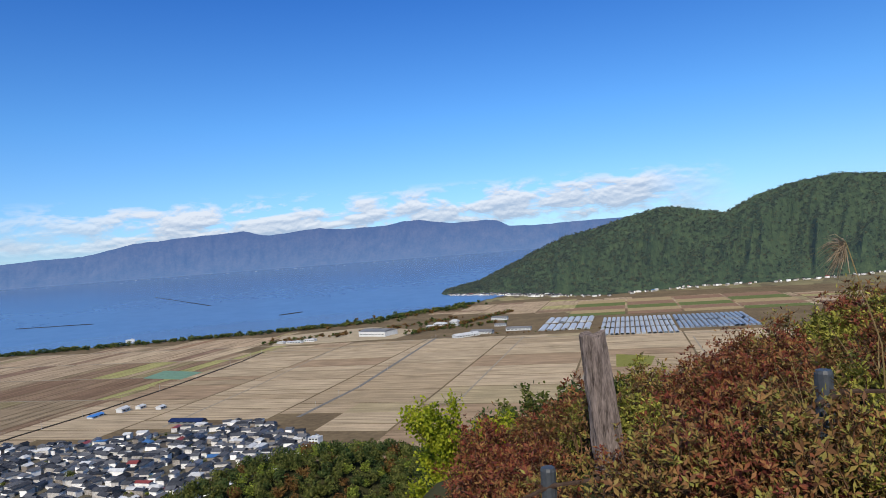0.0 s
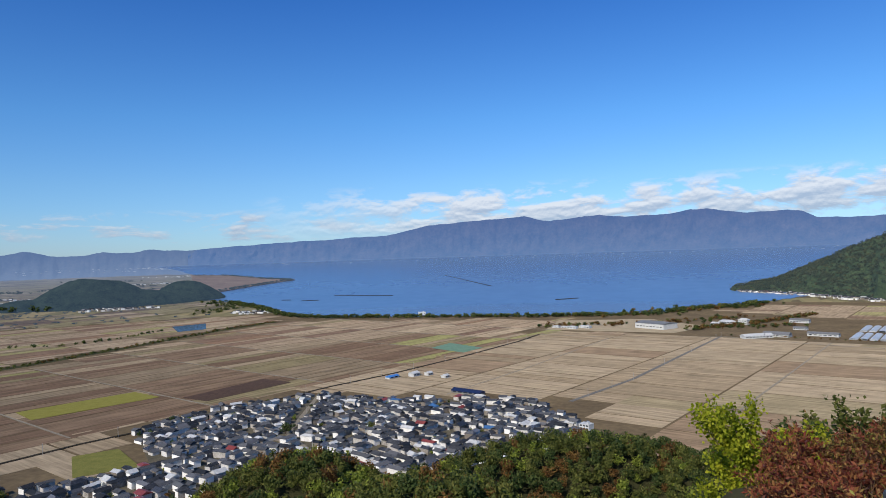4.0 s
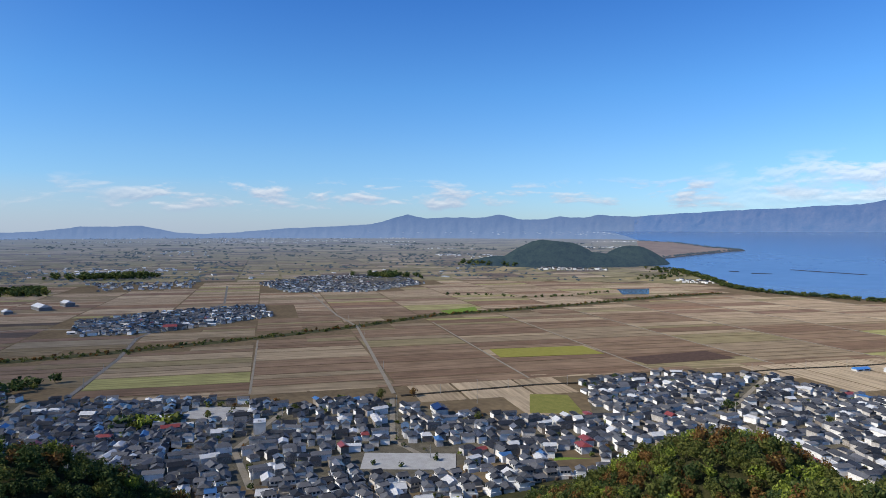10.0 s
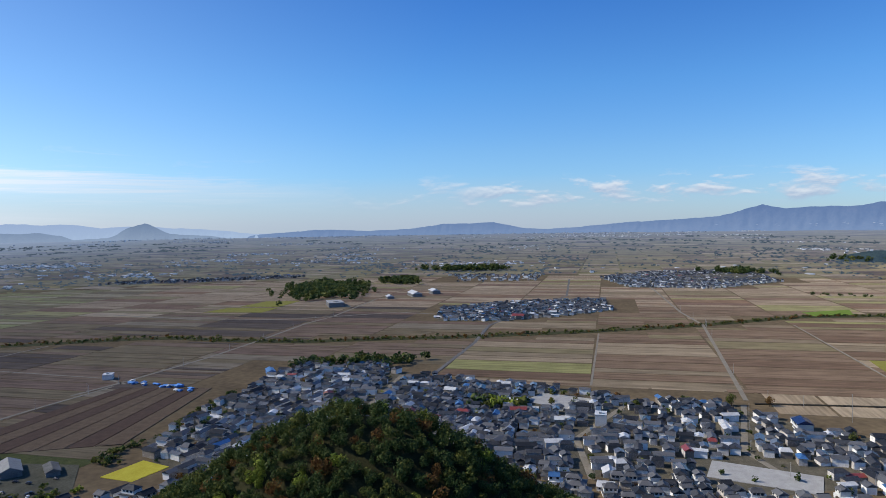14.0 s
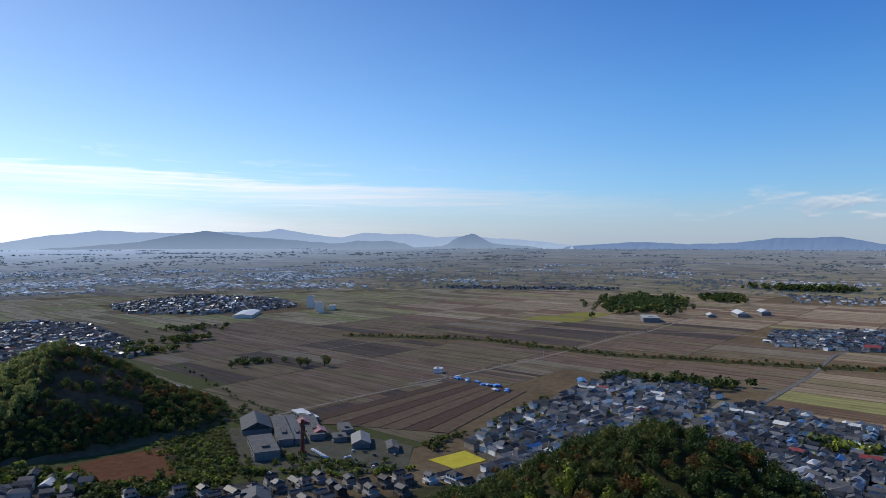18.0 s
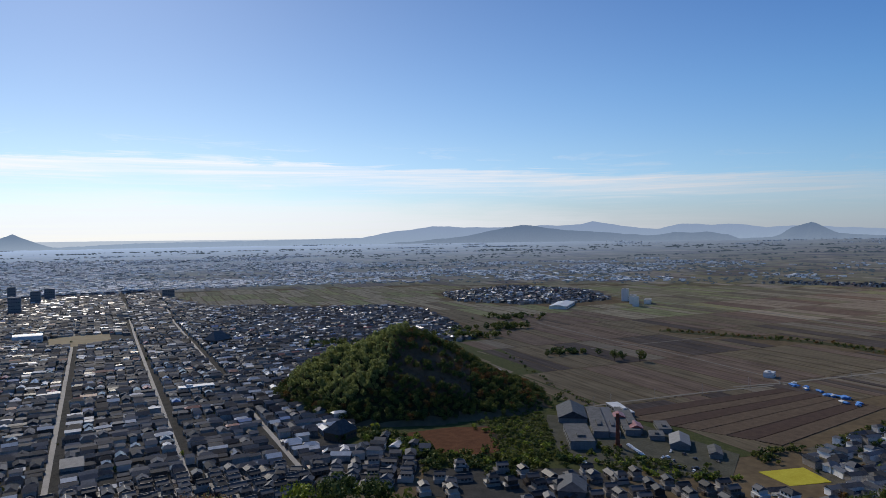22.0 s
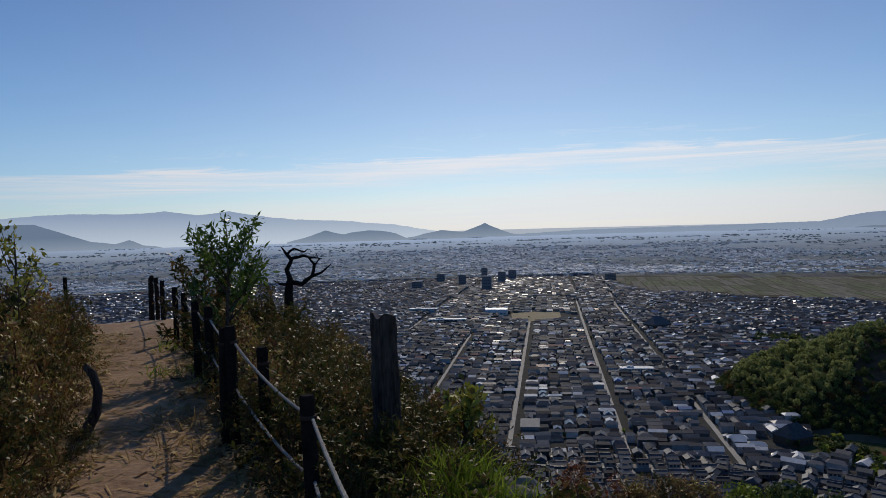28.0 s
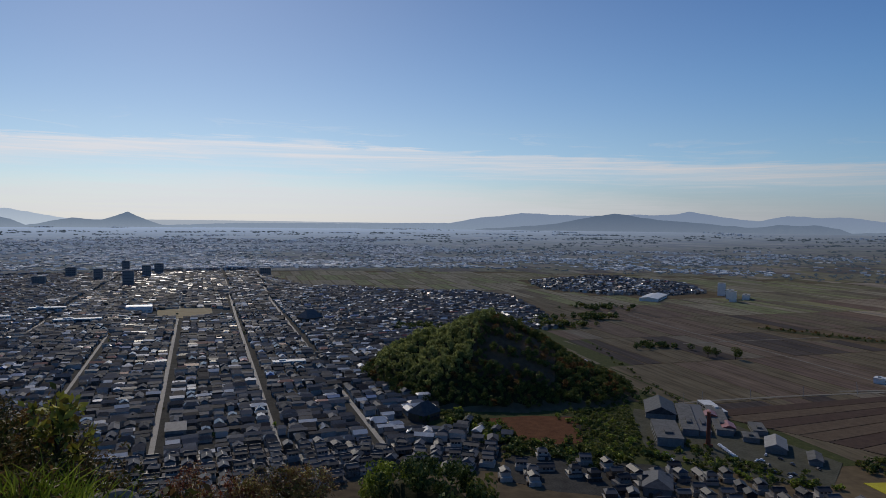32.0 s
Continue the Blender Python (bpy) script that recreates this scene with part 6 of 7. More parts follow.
def stump(x, y, top, height, radius, lean, label, mat):
    """A sawn trunk: barked body with ridges and a ragged top."""
    ob = thing("tree_stump", label, "stump", (x, y, top - height))
    bm = bmesh.new()
    sides, rings = 72, 44
    rows = []
    for j in range(rings + 1):
        f = j / rings
        row = []
        for i in range(sides):
            a = 2 * math.pi * i / sides
            rr = radius * (1.22 - 0.25 * f + 0.35 * max(0, 0.18 - f)) * (1 + 0.07 * math.sin(5 * a + 2 * f) + 0.07 * noise.noise(Vector((math.cos(a) * 2, math.sin(a) * 2, f * 6))) + 0.13 * noise.noise(Vector((math.cos(a) * 7, math.sin(a) * 7, f * 8))) + 0.10 * abs(noise.noise(Vector((math.cos(a) * 14, math.sin(a) * 14, f * 14)))))
            up = height * f + (0.025 * height * noise.noise(Vector((math.cos(a) * 1.5, math.sin(a) * 1.5, 9))) if j == rings else 0)
            row.append(bm.verts.new((rr * math.cos(a) + lean[0] * f, rr * math.sin(a) + lean[1] * f, up)))
        rows.append(row)
    for a, b in zip(rows, rows[1:]):
        for i in range(sides):
            bm.faces.new((a[i], a[(i + 1) % sides], b[(i + 1) % sides], b[i]))
    rim = [v.co * 1.0 for v in rows[-1]]
    part("trunk", done(bm, "trunk", mat, True), ob)
    bm = bmesh.new()
    mid = bm.verts.new((lean[0], lean[1], height - 0.004))
    ring = [bm.verts.new(v) for v in rim]
    for i in range(len(rim)):
        bm.faces.new((mid, ring[i], ring[(i + 1) % len(rim)]))
    part("cut_face", done(bm, "cut_face", M_bark_pale), ob, "weathered sawn wood face")


stump(1.50, 7.2, EYE_H - 0.87, 1.75, 0.125, (-0.13, 0.0), "weathered grey tree stump standing among red shrubs", M_bark_pale)
stump(0.16, -5.2, EYE_H - 0.58, 1.45, 0.085, (0.02, 0.0), "dark upright cut trunk beside the rope fence", M_trunk_dark)

# fence posts: x, y, top below the eye
FENCE = [(-0.03, -1.80, -0.66), (0.57, -4.33, -0.90), (1.10, -5.64, -0.84), (1.36, -5.75, -0.69), (2.05, -7.47, -0.72), (2.42, -8.25, -0.72), (3.22, -10.28, -0.80), (3.67, -11.17, -0.78), (4.84, -13.86, -0.84),
         (5.34, -14.89, -0.84), (5.58, -15.25, -0.81), (5.93, -16.08, -0.90)]


def fence_post(x, y, top, r, h, mat, label, notch=True):
    ob = thing("fence_post", label, "post", (x, y, EYE_H + top - h), random.uniform(0, 360), "rope fence posts")
    bm = bmesh.new()
    tube(bm, [(0, 0, 0), (0.01, 0, h * 0.5), (0, 0.01, h - 0.02), (0, 0.01, h)], [r * 1.05, r, r, r * 0.86], 12)
    part("shaft", done(bm, "shaft", mat, False), ob)
    bm = bmesh.new()
    for zz in (h - 0.13,):
        tube(bm, [(0, 0, zz), (0, 0, zz + 0.02)], [r * 1.12, r * 1.12], 12)
    part("band", done(bm, "band", M_rope_dark), ob, "rope band wound round the post")
    return ob


for x, y, top in FENCE:
    fence_post(x, y, top, 0.042, 1.05, M_post, "dark round wooden fence post by the path")
for x, y, top, lean in ((1.44, -5.80, -0.71, 0.0),):
    fence_post(x, y, top, 0.036, 0.95, M_post, "dark round wooden fence post by the path")
for x, y, top in ((0.57, 5.09, -1.44), (2.20, 4.66, -0.845)):
    fence_post(x, y, top, 0.052, 0.9, M_post_grey, "grey capped fence post standing in shrubs")
for x, y, top in ((6.5, -13.5, -0.70), (7.57, -12.95, -0.67)):
    fence_post(x, y, top, 0.036, 0.95, M_post, "dark fence post at the end of the path")


def rope(name, pts, r, mat, label, sag=0.05):
    ob = thing(name, label, "rope")
    for i, (a, b) in enumerate(zip(pts, pts[1:])):
        a, b = Vector(a), Vector(b)
        line = [a.lerp(b, t) - Vector((0, 0, sag * 4 * t * (1 - t))) for t in np.linspace(0, 1, 9)]
        bm = bmesh.new()
        n = max(12, int((b - a).length / 0.035))
        pts2 = []
        for k in range(n + 1):
            t = k / n * 8
            j = min(int(t), 7)
            pts2.append(line[j].lerp(line[j + 1], t - j))
        tube(bm, pts2, [r * (1.0 + 0.16 * (k % 2)) for k in range(n + 1)], 6)
        part("rope_span", done(bm, "rope_span", mat), ob)


for drop in (0.13, 0.48):
    rope("rope", [(x - 0.02, y, EYE_H + top - drop) for x, y, top in FENCE if (x, y) != (1.10, -5.64)], 0.009, M_rope, "pale braided rope strung along the fence posts")
rope("rope", [(-0.6, 5.4, EYE_H - 1.85), (0.57, 5.04, EYE_H - 1.55), (2.27, 4.57, EYE_H - 0.96), (3.9, 4.2, EYE_H - 0.72), (5.4, 3.8, EYE_H - 0.4)], 0.013, M_rope_dark, "dark weathered rope slung between grey posts", 0.09)
# the lone leafy sapling, the dead tree, grasses and stones by the path
def leafy_tree(name, x, y, base, height, spread, n, leaf, ratio, mat, label, seed, limbs=9, droop=0.15):
    ob = thing(name, label, "tree", (x, y, base))
    r0 = np.random.RandomState(seed)
    bm = bmesh.new()
    tube(bm, [(0, 0, 0), (0.03, 0.0, height * 0.4), (-0.02, 0.02, height * 0.75), (0, 0, height * 0.97)], [0.028, 0.022, 0.014, 0.004], 7)
    part("trunk", done(bm, "trunk", M_bark, True), ob)
    tips = []
    bm = bmesh.new()
    for i in range(limbs):
        a = i * 2.4 + r0.uniform(-0.4, 0.4)
        z0 = height * r0.uniform(0.2, 0.75)
        reach = spread * r0.uniform(0.6, 1.0) * (1.1 - 0.5 * z0 / height)
        tip = np.array((math.cos(a) * reach, math.sin(a) * reach, min(height * 1.0, z0 + height * r0.uniform(0.22, 0.42))))
        tube(bm, [(0, 0, z0), tuple(np.array((tip[0] * 0.5, tip[1] * 0.5, z0 + (tip[2] - z0) * 0.35))), tuple(tip)], [0.012, 0.008, 0.003], 5)
        tips.append((np.array((0, 0, z0)), tip))
    tips.append((np.array((0, 0, height * 0.5)), np.array((0, 0, height))))
    part("branchwork", done(bm, "branchwork", M_bark, True), ob)

    def place(r):
        a, b = tips[r.randint(len(tips))]
        f = r.uniform(0.3, 1.03)
        p = a + (b - a) * f + r.normal(0, 0.045 * spread + 0.02, 3)
        w = (b - a) / np.linalg.norm(b - a)
        o = r.normal(0, 1, 3)
        o /= np.linalg.norm(o)
        return p, w * 0.6 + o * 0.8
    part("crown", quads_mesh("crown", leaf_cloud(n, seed, place, leaf, ratio, droop), mat), ob)
    return ob


M_sapling = leaf_material("glossy_sapling_leaves", (.025, .05, .010), (.055, .10, .018), (.12, .18, .035), 0.4, 0.35, 0.35, 0.3)
leafy_tree("young_tree", 2.05, -8.25, at_top(2.05, -8.25) - 0.3, 2.08, 0.6, 1700, 0.095, 0.28, M_sapling, "young broad-leaved tree with upright leafy shoots behind the fence", 3, 13)
leafy_tree("young_tree", 2.45, -8.7, at_top(2.45, -8.7) - 0.4, 1.7, 0.6, 1300, 0.08, 0.4, M_bush_olive, "bushy young tree with small dark leaves", 5, 12)
leafy_tree("young_tree", 2.0, -9.6, at_top(2.0, -9.6) - 0.5, 1.7, 0.75, 1500, 0.07, 0.45, M_bush_olive, "bushy young tree with small dark leaves", 6, 12)
leafy_tree("young_tree", 5.2, -9.7, at_top(5.2, -9.7) - 0.1, 1.85, 0.5, 420, 0.09, 0.4, M_azalea_green, "thin green sapling among the path-side shrubs", 7, 9)
leafy_tree("young_tree", -0.05, 12.3, EYE_H - 5.2, 2.7, 1.3, 8500, 0.068, 0.75, M_tree_lime, "bright yellow-green young tree on the slope", 9, 16, 0.05)
leafy_tree("young_tree", 0.75, 12.6, EYE_H - 5.4, 2.3, 1.0, 5000, 0.068, 0.75, M_tree_lime, "bright yellow-green young tree on the slope", 10, 12, 0.05)
leafy_tree("young_tree", -0.42, -6.1, EYE_H - 2.4, 1.1, 0.28, 320, 0.09, 0.5, M_azalea_green, "small green sapling below the cut trunk", 12, 8)
leafy_tree("young_tree", -1.15, -5.3, EYE_H - 3.0, 1.15, 0.4, 420, 0.08, 0.5, M_bush_olive, "small dark sapling at the edge of the drop", 13, 8)

for i, (az, d, top) in enumerate(((-4.5, 15.5, 3.6), (-7.2, 17.0, 3.5), (-9.6, 15.5, 3.1), (-11.5, 18.0, 3.3), (-6.0, 14.5, 4.0), (-2.6, 18.0, 4.6))):
    x, y = polar(az, d)
    leafy_tree("young_tree", x, y, EYE_H - top - 2.6, 2.6, 1.3, 3000, 0.12, 0.6, M_leaf_mid if i % 2 else M_leaf_dark, "bushy dark green tree on the slope below the stump", 300 + i, 14)


def dead_tree():
    """A bare, gnarled tree whose limbs bend back into a ring."""
    eye_y, d, s = 0.0, 12.3, 0.0103
    ob = thing("dead_tree", "bare gnarled dead tree with limbs curling into a ring", "tree", (2.15, -12.4, EYE_H - 1.25))
    limbs = {"trunk": ([(0, 0, -0.5), (0.0, 0, 0.25), (-0.05, 0.02, 0.45)], [.10, .075, .055]),
             "limb": ([(-0.05, 0.02, 0.42), (0.02, 0, 0.62), (-0.08, .03, 0.78), (0.03, 0, 0.92), (0.1, 0, 1.02)], [.05, .04, .034, .028, .008]),
             "limb_b": ([(-0.04, 0, 0.40), (-0.26, .05, 0.38), (-0.42, .08, 0.50), (-0.47, .05, 0.70), (-0.36, .02, 0.84)], [.045, .04, .034, .026, .012]),
             "limb_c": ([(-0.08, .03, 0.80), (-0.26, .02, 0.86), (-0.42, 0, 0.82), (-0.6, -.02, 0.80)], [.03, .024, .018, .006]),
             "limb_d": ([(-0.42, .08, 0.50), (-0.6, .1, 0.56), (-0.77, .1, 0.70)], [.028, .02, .006]),
             "limb_e": ([(0, 0, 0.36), (0.14, 0, 0.38), (0.26, 0, 0.45)], [.03, .02, .006]),
             "limb_f": ([(0.03, 0, 0.90), (-0.14, .05, 0.98), (-0.3, .03, 0.93), (-0.36, 0, 0.98)], [.022, .018, .014, .005]),
             "limb_g": ([(-0.47, .05, 0.68), (-0.54, .02, 0.78), (-0.5, 0, 0.9)], [.016, .012, .004])}
    for key, (pts, radii) in limbs.items():
        bm = bmesh.new()
        fine, rad = [], []
        for i in range(len(pts) - 1):
            for k in range(4):
                t = k / 4
                q = Vector(pts[i]).lerp(Vector(pts[i + 1]), t)
                fine.append(q + Vector((noise.noise(q * 6), noise.noise(q * 6 + Vector((3, 0, 0))), noise.noise(q * 6 + Vector((0, 5, 0))))) * 0.025)
                rad.append(radii[i] + (radii[i + 1] - radii[i]) * t)
        fine.append(Vector(pts[-1]))
        rad.append(radii[-1])
        tube(bm, fine, rad, 7)
        part(key.split("_")[0], done(bm, key.split("_")[0], M_post, True), ob)


dead_tree()


def grass_tuft(x, y, n, length, mat, label, seed, spread=0.18, lean=0.5, z=None):
    ob = thing("grass_tuft", label, "grass", (x, y, (at_top(x, y) if z is None else z) - 0.03))
    r = np.random.RandomState(seed)
    out = []
    for _ in range(n):
        p = np.array((r.normal(0, spread), r.normal(0, spread), 0))
        way = np.array((r.normal(0, lean), r.normal(0, lean), 1.0))
        way /= np.linalg.norm(way)
        sd = np.cross(way, r.normal(0, 1, 3))
        sd /= np.linalg.norm(sd)
        l = length * r.uniform(0.5, 1.15)
        bend = np.array((way[0], way[1], -0.35)) * l * 0.45
        m = p + way * l * 0.55
        w = 0.006
        out += [p - sd * w, p + sd * w, m + sd * w * 0.9, m - sd * w * 0.9, m - sd * w * 0.9, m + sd * w * 0.9, m + way * l * 0.4 + bend * 0.6 + sd * 0.001, m + way * l * 0.4 + bend * 0.6 - sd * 0.001]
    part("foliage", quads_mesh("foliage", np.array(out), mat), ob)


for i, (x, y, z) in enumerate(((-0.33, -4.7, -1.75), (-0.42, -4.95, -1.8), (-0.25, -4.95, -1.7), (-0.5, -4.55, -1.8), (-0.2, -4.5, -1.7))):
    grass_tuft(x, y, 130, 0.42, M_grass, "bright green grass tuft at the edge of the drop", 60 + i, 0.11, 0.4, EYE_H + z)
for i in range(26):
    f = random.uniform(3.6, 13)
    e = random.choice((-0.75, -0.6, 0.75, 0.9, 1.1))
    grass_tuft(0.2 + 0.36 * f + 0.93 * e, -0.93 * f + 0.36 * e, 60, 0.22, M_straw if i % 3 else M_grass, "short dry grass at the edge of the dirt path", 80 + i, 0.16, 0.7)
for i, (x, y) in enumerate(((2.05, 4.4), (1.7, 4.1), (2.6, 5.4), (3.6, 6.4), (4.2, 6.0))):
    grass_tuft(x, y, 46, 1.0, M_straw, "long arching dry grass among the shrubs", 120 + i, 0.06, 0.35)


def pampas(x, y, top, height, tilt, seed):
    """A tall grass stalk with a feathery seed head."""
    ob = thing("pampas_grass", "tall thin stalk with a feathery pale seed plume", "grass", (x, y, EYE_H + top - height))
    bm = bmesh.new()
    tube(bm, [(0, 0, 0), (0.0, 0, height * 0.6), (tilt * 0.3, 0, height)], [.006, .005, .003], 5)
    part("stalk", done(bm, "stalk", M_straw), ob)
    r = np.random.RandomState(seed)
    out = []
    for _ in range(120):
        p = np.array((tilt * 0.3 * 1.0, 0, height - r.uniform(0, 0.10)))
        way = np.array((tilt * r.uniform(0.4, 1.4), r.normal(0, 0.35), r.uniform(-0.7, 0.75)))
        way /= np.linalg.norm(way)
        l = r.uniform(0.08, 0.19)
        sd = np.cross(way, r.normal(0, 1, 3))
        sd /= np.linalg.norm(sd)
        e = p + way * l - np.array((0, 0, l * 0.35))
        m = p + way * l * 0.55
        out += [p - sd * .0015, p + sd * .0015, m + sd * .003, m - sd * .003, m - sd * .003, m + sd * .003, e + sd * .001, e - sd * .001]
    part("plume", quads_mesh("plume", np.array(out), M_plume), ob)


M_plume = leaf_material("feathery_plume", (.22, .15, .09), (.36, .27, .17), (.50, .40, .28), 0.3, 0.8, 0.5)
pampas(2.75, 4.95, -0.10, 1.7, -0.6, 1)
pampas(2.95, 5.0, -0.04, 1.75, 0.8, 2)
pampas(3.25, 4.85, -0.02, 1.8, -0.5, 3)
M_rock = material("weathered_pale_rock", (.16, .13, .10), (.38, .33, .27), 0.4, 0.9, 0.8)


def rock(x, y, z, s, seed):
    bm = bmesh.new()
    bmesh.ops.create_icosphere(bm, subdivisions=3, radius=1)
    for v in bm.verts:
        v.co *= 1 + 0.35 * noise.noise(v.co * 1.3 + Vector((seed, 0, 0))) + 0.1 * noise.noise(v.co * 4 + Vector((seed, 3, 0)))
    bmesh.ops.scale(bm, verts=bm.verts, vec=s)
    ob = new("rock", done(bm, "rock", M_rock, False))
    ob.location = (x, y, z)
    tagged(ob, "rough pale rock bedded in the slope edge", "rock")


for i, (x, y, z, s) in enumerate(((-0.62, -4.95, -1.78, (.22, .16, .13)), (-0.98, -4.6, -1.9, (.16, .14, .1)), (-1.2, -4.55, -1.98, (.2, .15, .12)), (-0.8, -4.4, -1.95, (.25, .2, .1)))):
    rock(x, y, EYE_H + z, s, i * 7)
rock(2.45, -4.3, EYE_H - 1.62, (.2, .13, .09), 31)


# dead leaves, straw and twigs strewn on the path, thickest along its edges
def build_litter():
    r = np.random.RandomState(44)
    out = []
    for _ in range(5200):
        f = 2.6 + 10.5 * r.random_sample() ** 1.3
        side = r.choice((-1, 1))
        e = -0.32 + side * np.clip(abs(r.normal(0.66, 0.27)), 0, 1.3)
        x, y = 0.2 + 0.36 * f + 0.93 * e, -0.93 * f + 0.36 * e
        z = at_top(x, y) + 0.012
        a = r.uniform(0, 6.3)
        l, w = (r.uniform(0.06, 0.20), 0.004) if r.random_sample() < 0.6 else (r.uniform(0.03, 0.06), 0.014)
        d, s = np.array((math.cos(a), math.sin(a), r.normal(0, 0.12))) * l, np.array((-math.sin(a), math.cos(a), r.normal(0, 0.3))) * w
        p = np.array((x, y, z))
        out += [p - d - s, p + d - s, p + d + s, p - d + s]
    tagged(new("leaf_litter", quads_mesh("leaf_litter", np.array(out), M_straw)), "dry leaves and straw strewn along the path", "litter", kind="stuff")


build_litter()


def bent_snag():
    """The dark, curved dead stem leaning out over the path's inner edge."""
    g = at_top(2.62, -6.1)
    ob = thing("snag", "dark curved dead stem leaning by the path", "snag", (2.62, -6.1, g))
    bm = bmesh.new()
    tube(bm, [(0.12, 0.05, -0.1), (0.02, 0.02, 0.05), (-0.10, 0, 0.22), (-0.13, 0, 0.40), (-0.08, 0, 0.54), (0.0, 0.02, 0.62)], [.065, .06, .055, .05, .045, .028], 10)
    part("stem", done(bm, "stem", M_trunk_dark, True), ob)
    ob.scale = (0.72, 0.72, 0.95)


bent_snag()
# ---------------------------------------------------------------- landmarks on the plain
def block(name, label, x, y, turn, sx, sy, h, wall, roof, style="gable", category="building", rise=None, rows=1, bays=6):
    """A larger building: walls, roof, rows of windows, door."""
    ob = thing(name, label, category, tuple(put(x, y, -0.1 + hill1(x, y))), turn)
    bm = bmesh.new()
    box_bm(bm, sx, sy, h)
    part("wall", done(bm, "wall", wall), ob)
    bm = bmesh.new()
    if style == "flat":
        box_bm(bm, sx + 0.3, sy + 0.3, 0.5, Matrix.Translation((0, 0, h)))
        box_bm(bm, sx * 0.2, sy * 0.3, 2.2, Matrix.Translation((sx * 0.2, 0, h)))
    elif style == "vault":
        n = 10
        for i in range(n):
            a1, a2 = math.pi * i / n, math.pi * (i + 1) / n
            q = [bm.verts.new((ex * (sx / 2 + 0.4), -math.cos(a) * (sy / 2 + 0.3), h + math.sin(a) * (rise or sy * 0.2))) for ex, a in ((-1, a1), (1, a1), (1, a2), (-1, a2))]
            bm.faces.new(q)
        for ex in (-1, 1):
            bm.faces.new([bm.verts.new((ex * sx / 2, -math.cos(math.pi * i / n) * sy / 2, h + math.sin(math.pi * i / n) * (rise or sy * 0.2))) for i in range(n + 1)])
    else:
        roof_faces(bm, sx + 1.4, sy + 1.4, h, rise or sy * 0.24, 0.2 if style == "gable" else sy * 0.35)
    part("roof", done(bm, "roof", roof), ob)
    for f in range(rows):
        for side in (-1, 1):
            for i in range(bays):
                bm = bmesh.new()
                box_bm(bm, sx / bays * 0.6, 0.16, min(1.5, h / rows * 0.5), Matrix.Translation(((i - (bays - 1) / 2) * sx / bays * 0.94, side * sy / 2, (f + 0.4) * h / rows)))
                part("window", done(bm, "window", M_pane), ob)
    return ob


M_brick_red = material("red_brown_brick", (.14, .045, .03), (.24, .085, .055), 1.5, 0.9, 0.4)
M_grey_wall = material("grey_cladding", (.11, .112, .115), (.21, .213, .215), 4, 0.7)
M_flat_roof = material("stained_flat_roof", (.09, .088, .083), (.20, .196, .185), 5, 0.9, 0.1)
M_tarp = material("blue_tarpaulin", (.04, .15, .42), (.08, .26, .60), 2, 0.5, 0.4)
M_vinyl = material("greenhouse_film", (.38, .41, .44), (.58, .60, .62), 3, 0.3)
M_vinyl_blue = material("bluish_greenhouse_film", (.20, .25, .32), (.34, .40, .48), 3, 0.3)
M_marsh = material("rusty_marsh_reeds", (.075, .03, .014), (.17, .072, .034), 7, 0.95, 0.8)
M_scrub = material("green_scrub", (.030, .040, .014), (.085, .092, .032), 5, 0.95, 0.8)

block("warehouse", "large white warehouse with a dark flat-pitched roof", -165, 1560, -32, 76, 48, 12, M_white, M_grey_wall, "gable", rise=4, bays=8)
block("house", "big house with a blue solar-panel roof and white walls", -548, 312, -15, 17, 12, 7.5, M_white, M_solar, "gable", "house", rows=2, bays=4)
block("apartment_block", "white three-storey flat-roofed building among houses", -577, 150, -15, 13, 10, 10, M_white, M_roof_white, "flat", rows=3, bays=4)
block("house", "house with a bright red metal roof and white walls", -400, 358, -15, 12, 9, 6, M_white, M_roof_red, "hip", "house", rows=2, bays=4)
block("house", "house with a red metal roof beside a green lawn", -412, 372, -15, 11, 8, 5.5, M_white, M_roof_red, "gable", "house", rows=2, bays=4)
block("house", "tall white house at the village end", -137, 652, -20, 11, 9, 8.5, M_white, M_roof_white, "flat", "house", rows=3, bays=3)
block("house", "tall white-walled house with a dark gable roof", -152, 668, -20, 9, 8, 7, M_white, M_roof, "gable", "house", rows=2, bays=3)
for x, y, a, b, h, m in ((-438, 890, 14, 10, 5, M_roof_white), (-420, 902, 10, 8, 4, M_roof_white), (-388, 890, 10, 8, 3.5, M_roof_white), (-463, 868, 20, 9, 3, M_tarp)):
    block("shed", "low farm shed with white walls beside the fields", x, y, 75, a, b, h, M_white, m, "gable", "shed", bays=2)
block("shed", "long low dark shed with solar panels", -316, 795, -15, 44, 12, 3, M_grey_wall, M_solar, "gable", "shed", bays=5)
block("building", "white boathouse on the lake shore", -868, 1830, 25, 22, 14, 9, M_white, M_roof_white, "flat", bays=4)
for x, y, a, b, h in ((-352, 1530, 40, 12, 4), (-318, 1540, 26, 12, 5), (-385, 1540, 18, 12, 4)):
    block("building", "low white depot building by the shore road", x, y, -20, a, b, h, M_white, M_roof_white, "flat", bays=5)
for x, y, a, b, h in ((-20, 1640, 32, 16, 8), (15, 1650, 20, 16, 11), (-45, 1622, 16, 12, 6)):
    block("building", "cream hotel block with pale roofs among trees", x, y, -25, a, b, h, M_white, M_roof_white, "hip", rows=2, bays=5)
for x, y, a, b, h in ((70, 1440, 48, 20, 5), (40, 1420, 18, 14, 5), (150, 1455, 54, 14, 5), (120, 1560, 26, 12, 4), (130, 1700, 40, 16, 6)):
    block("building", "low pale farm building near the greenhouses", x, y, -20, a, b, h, M_white, M_grey_wall, "gable", bays=6)
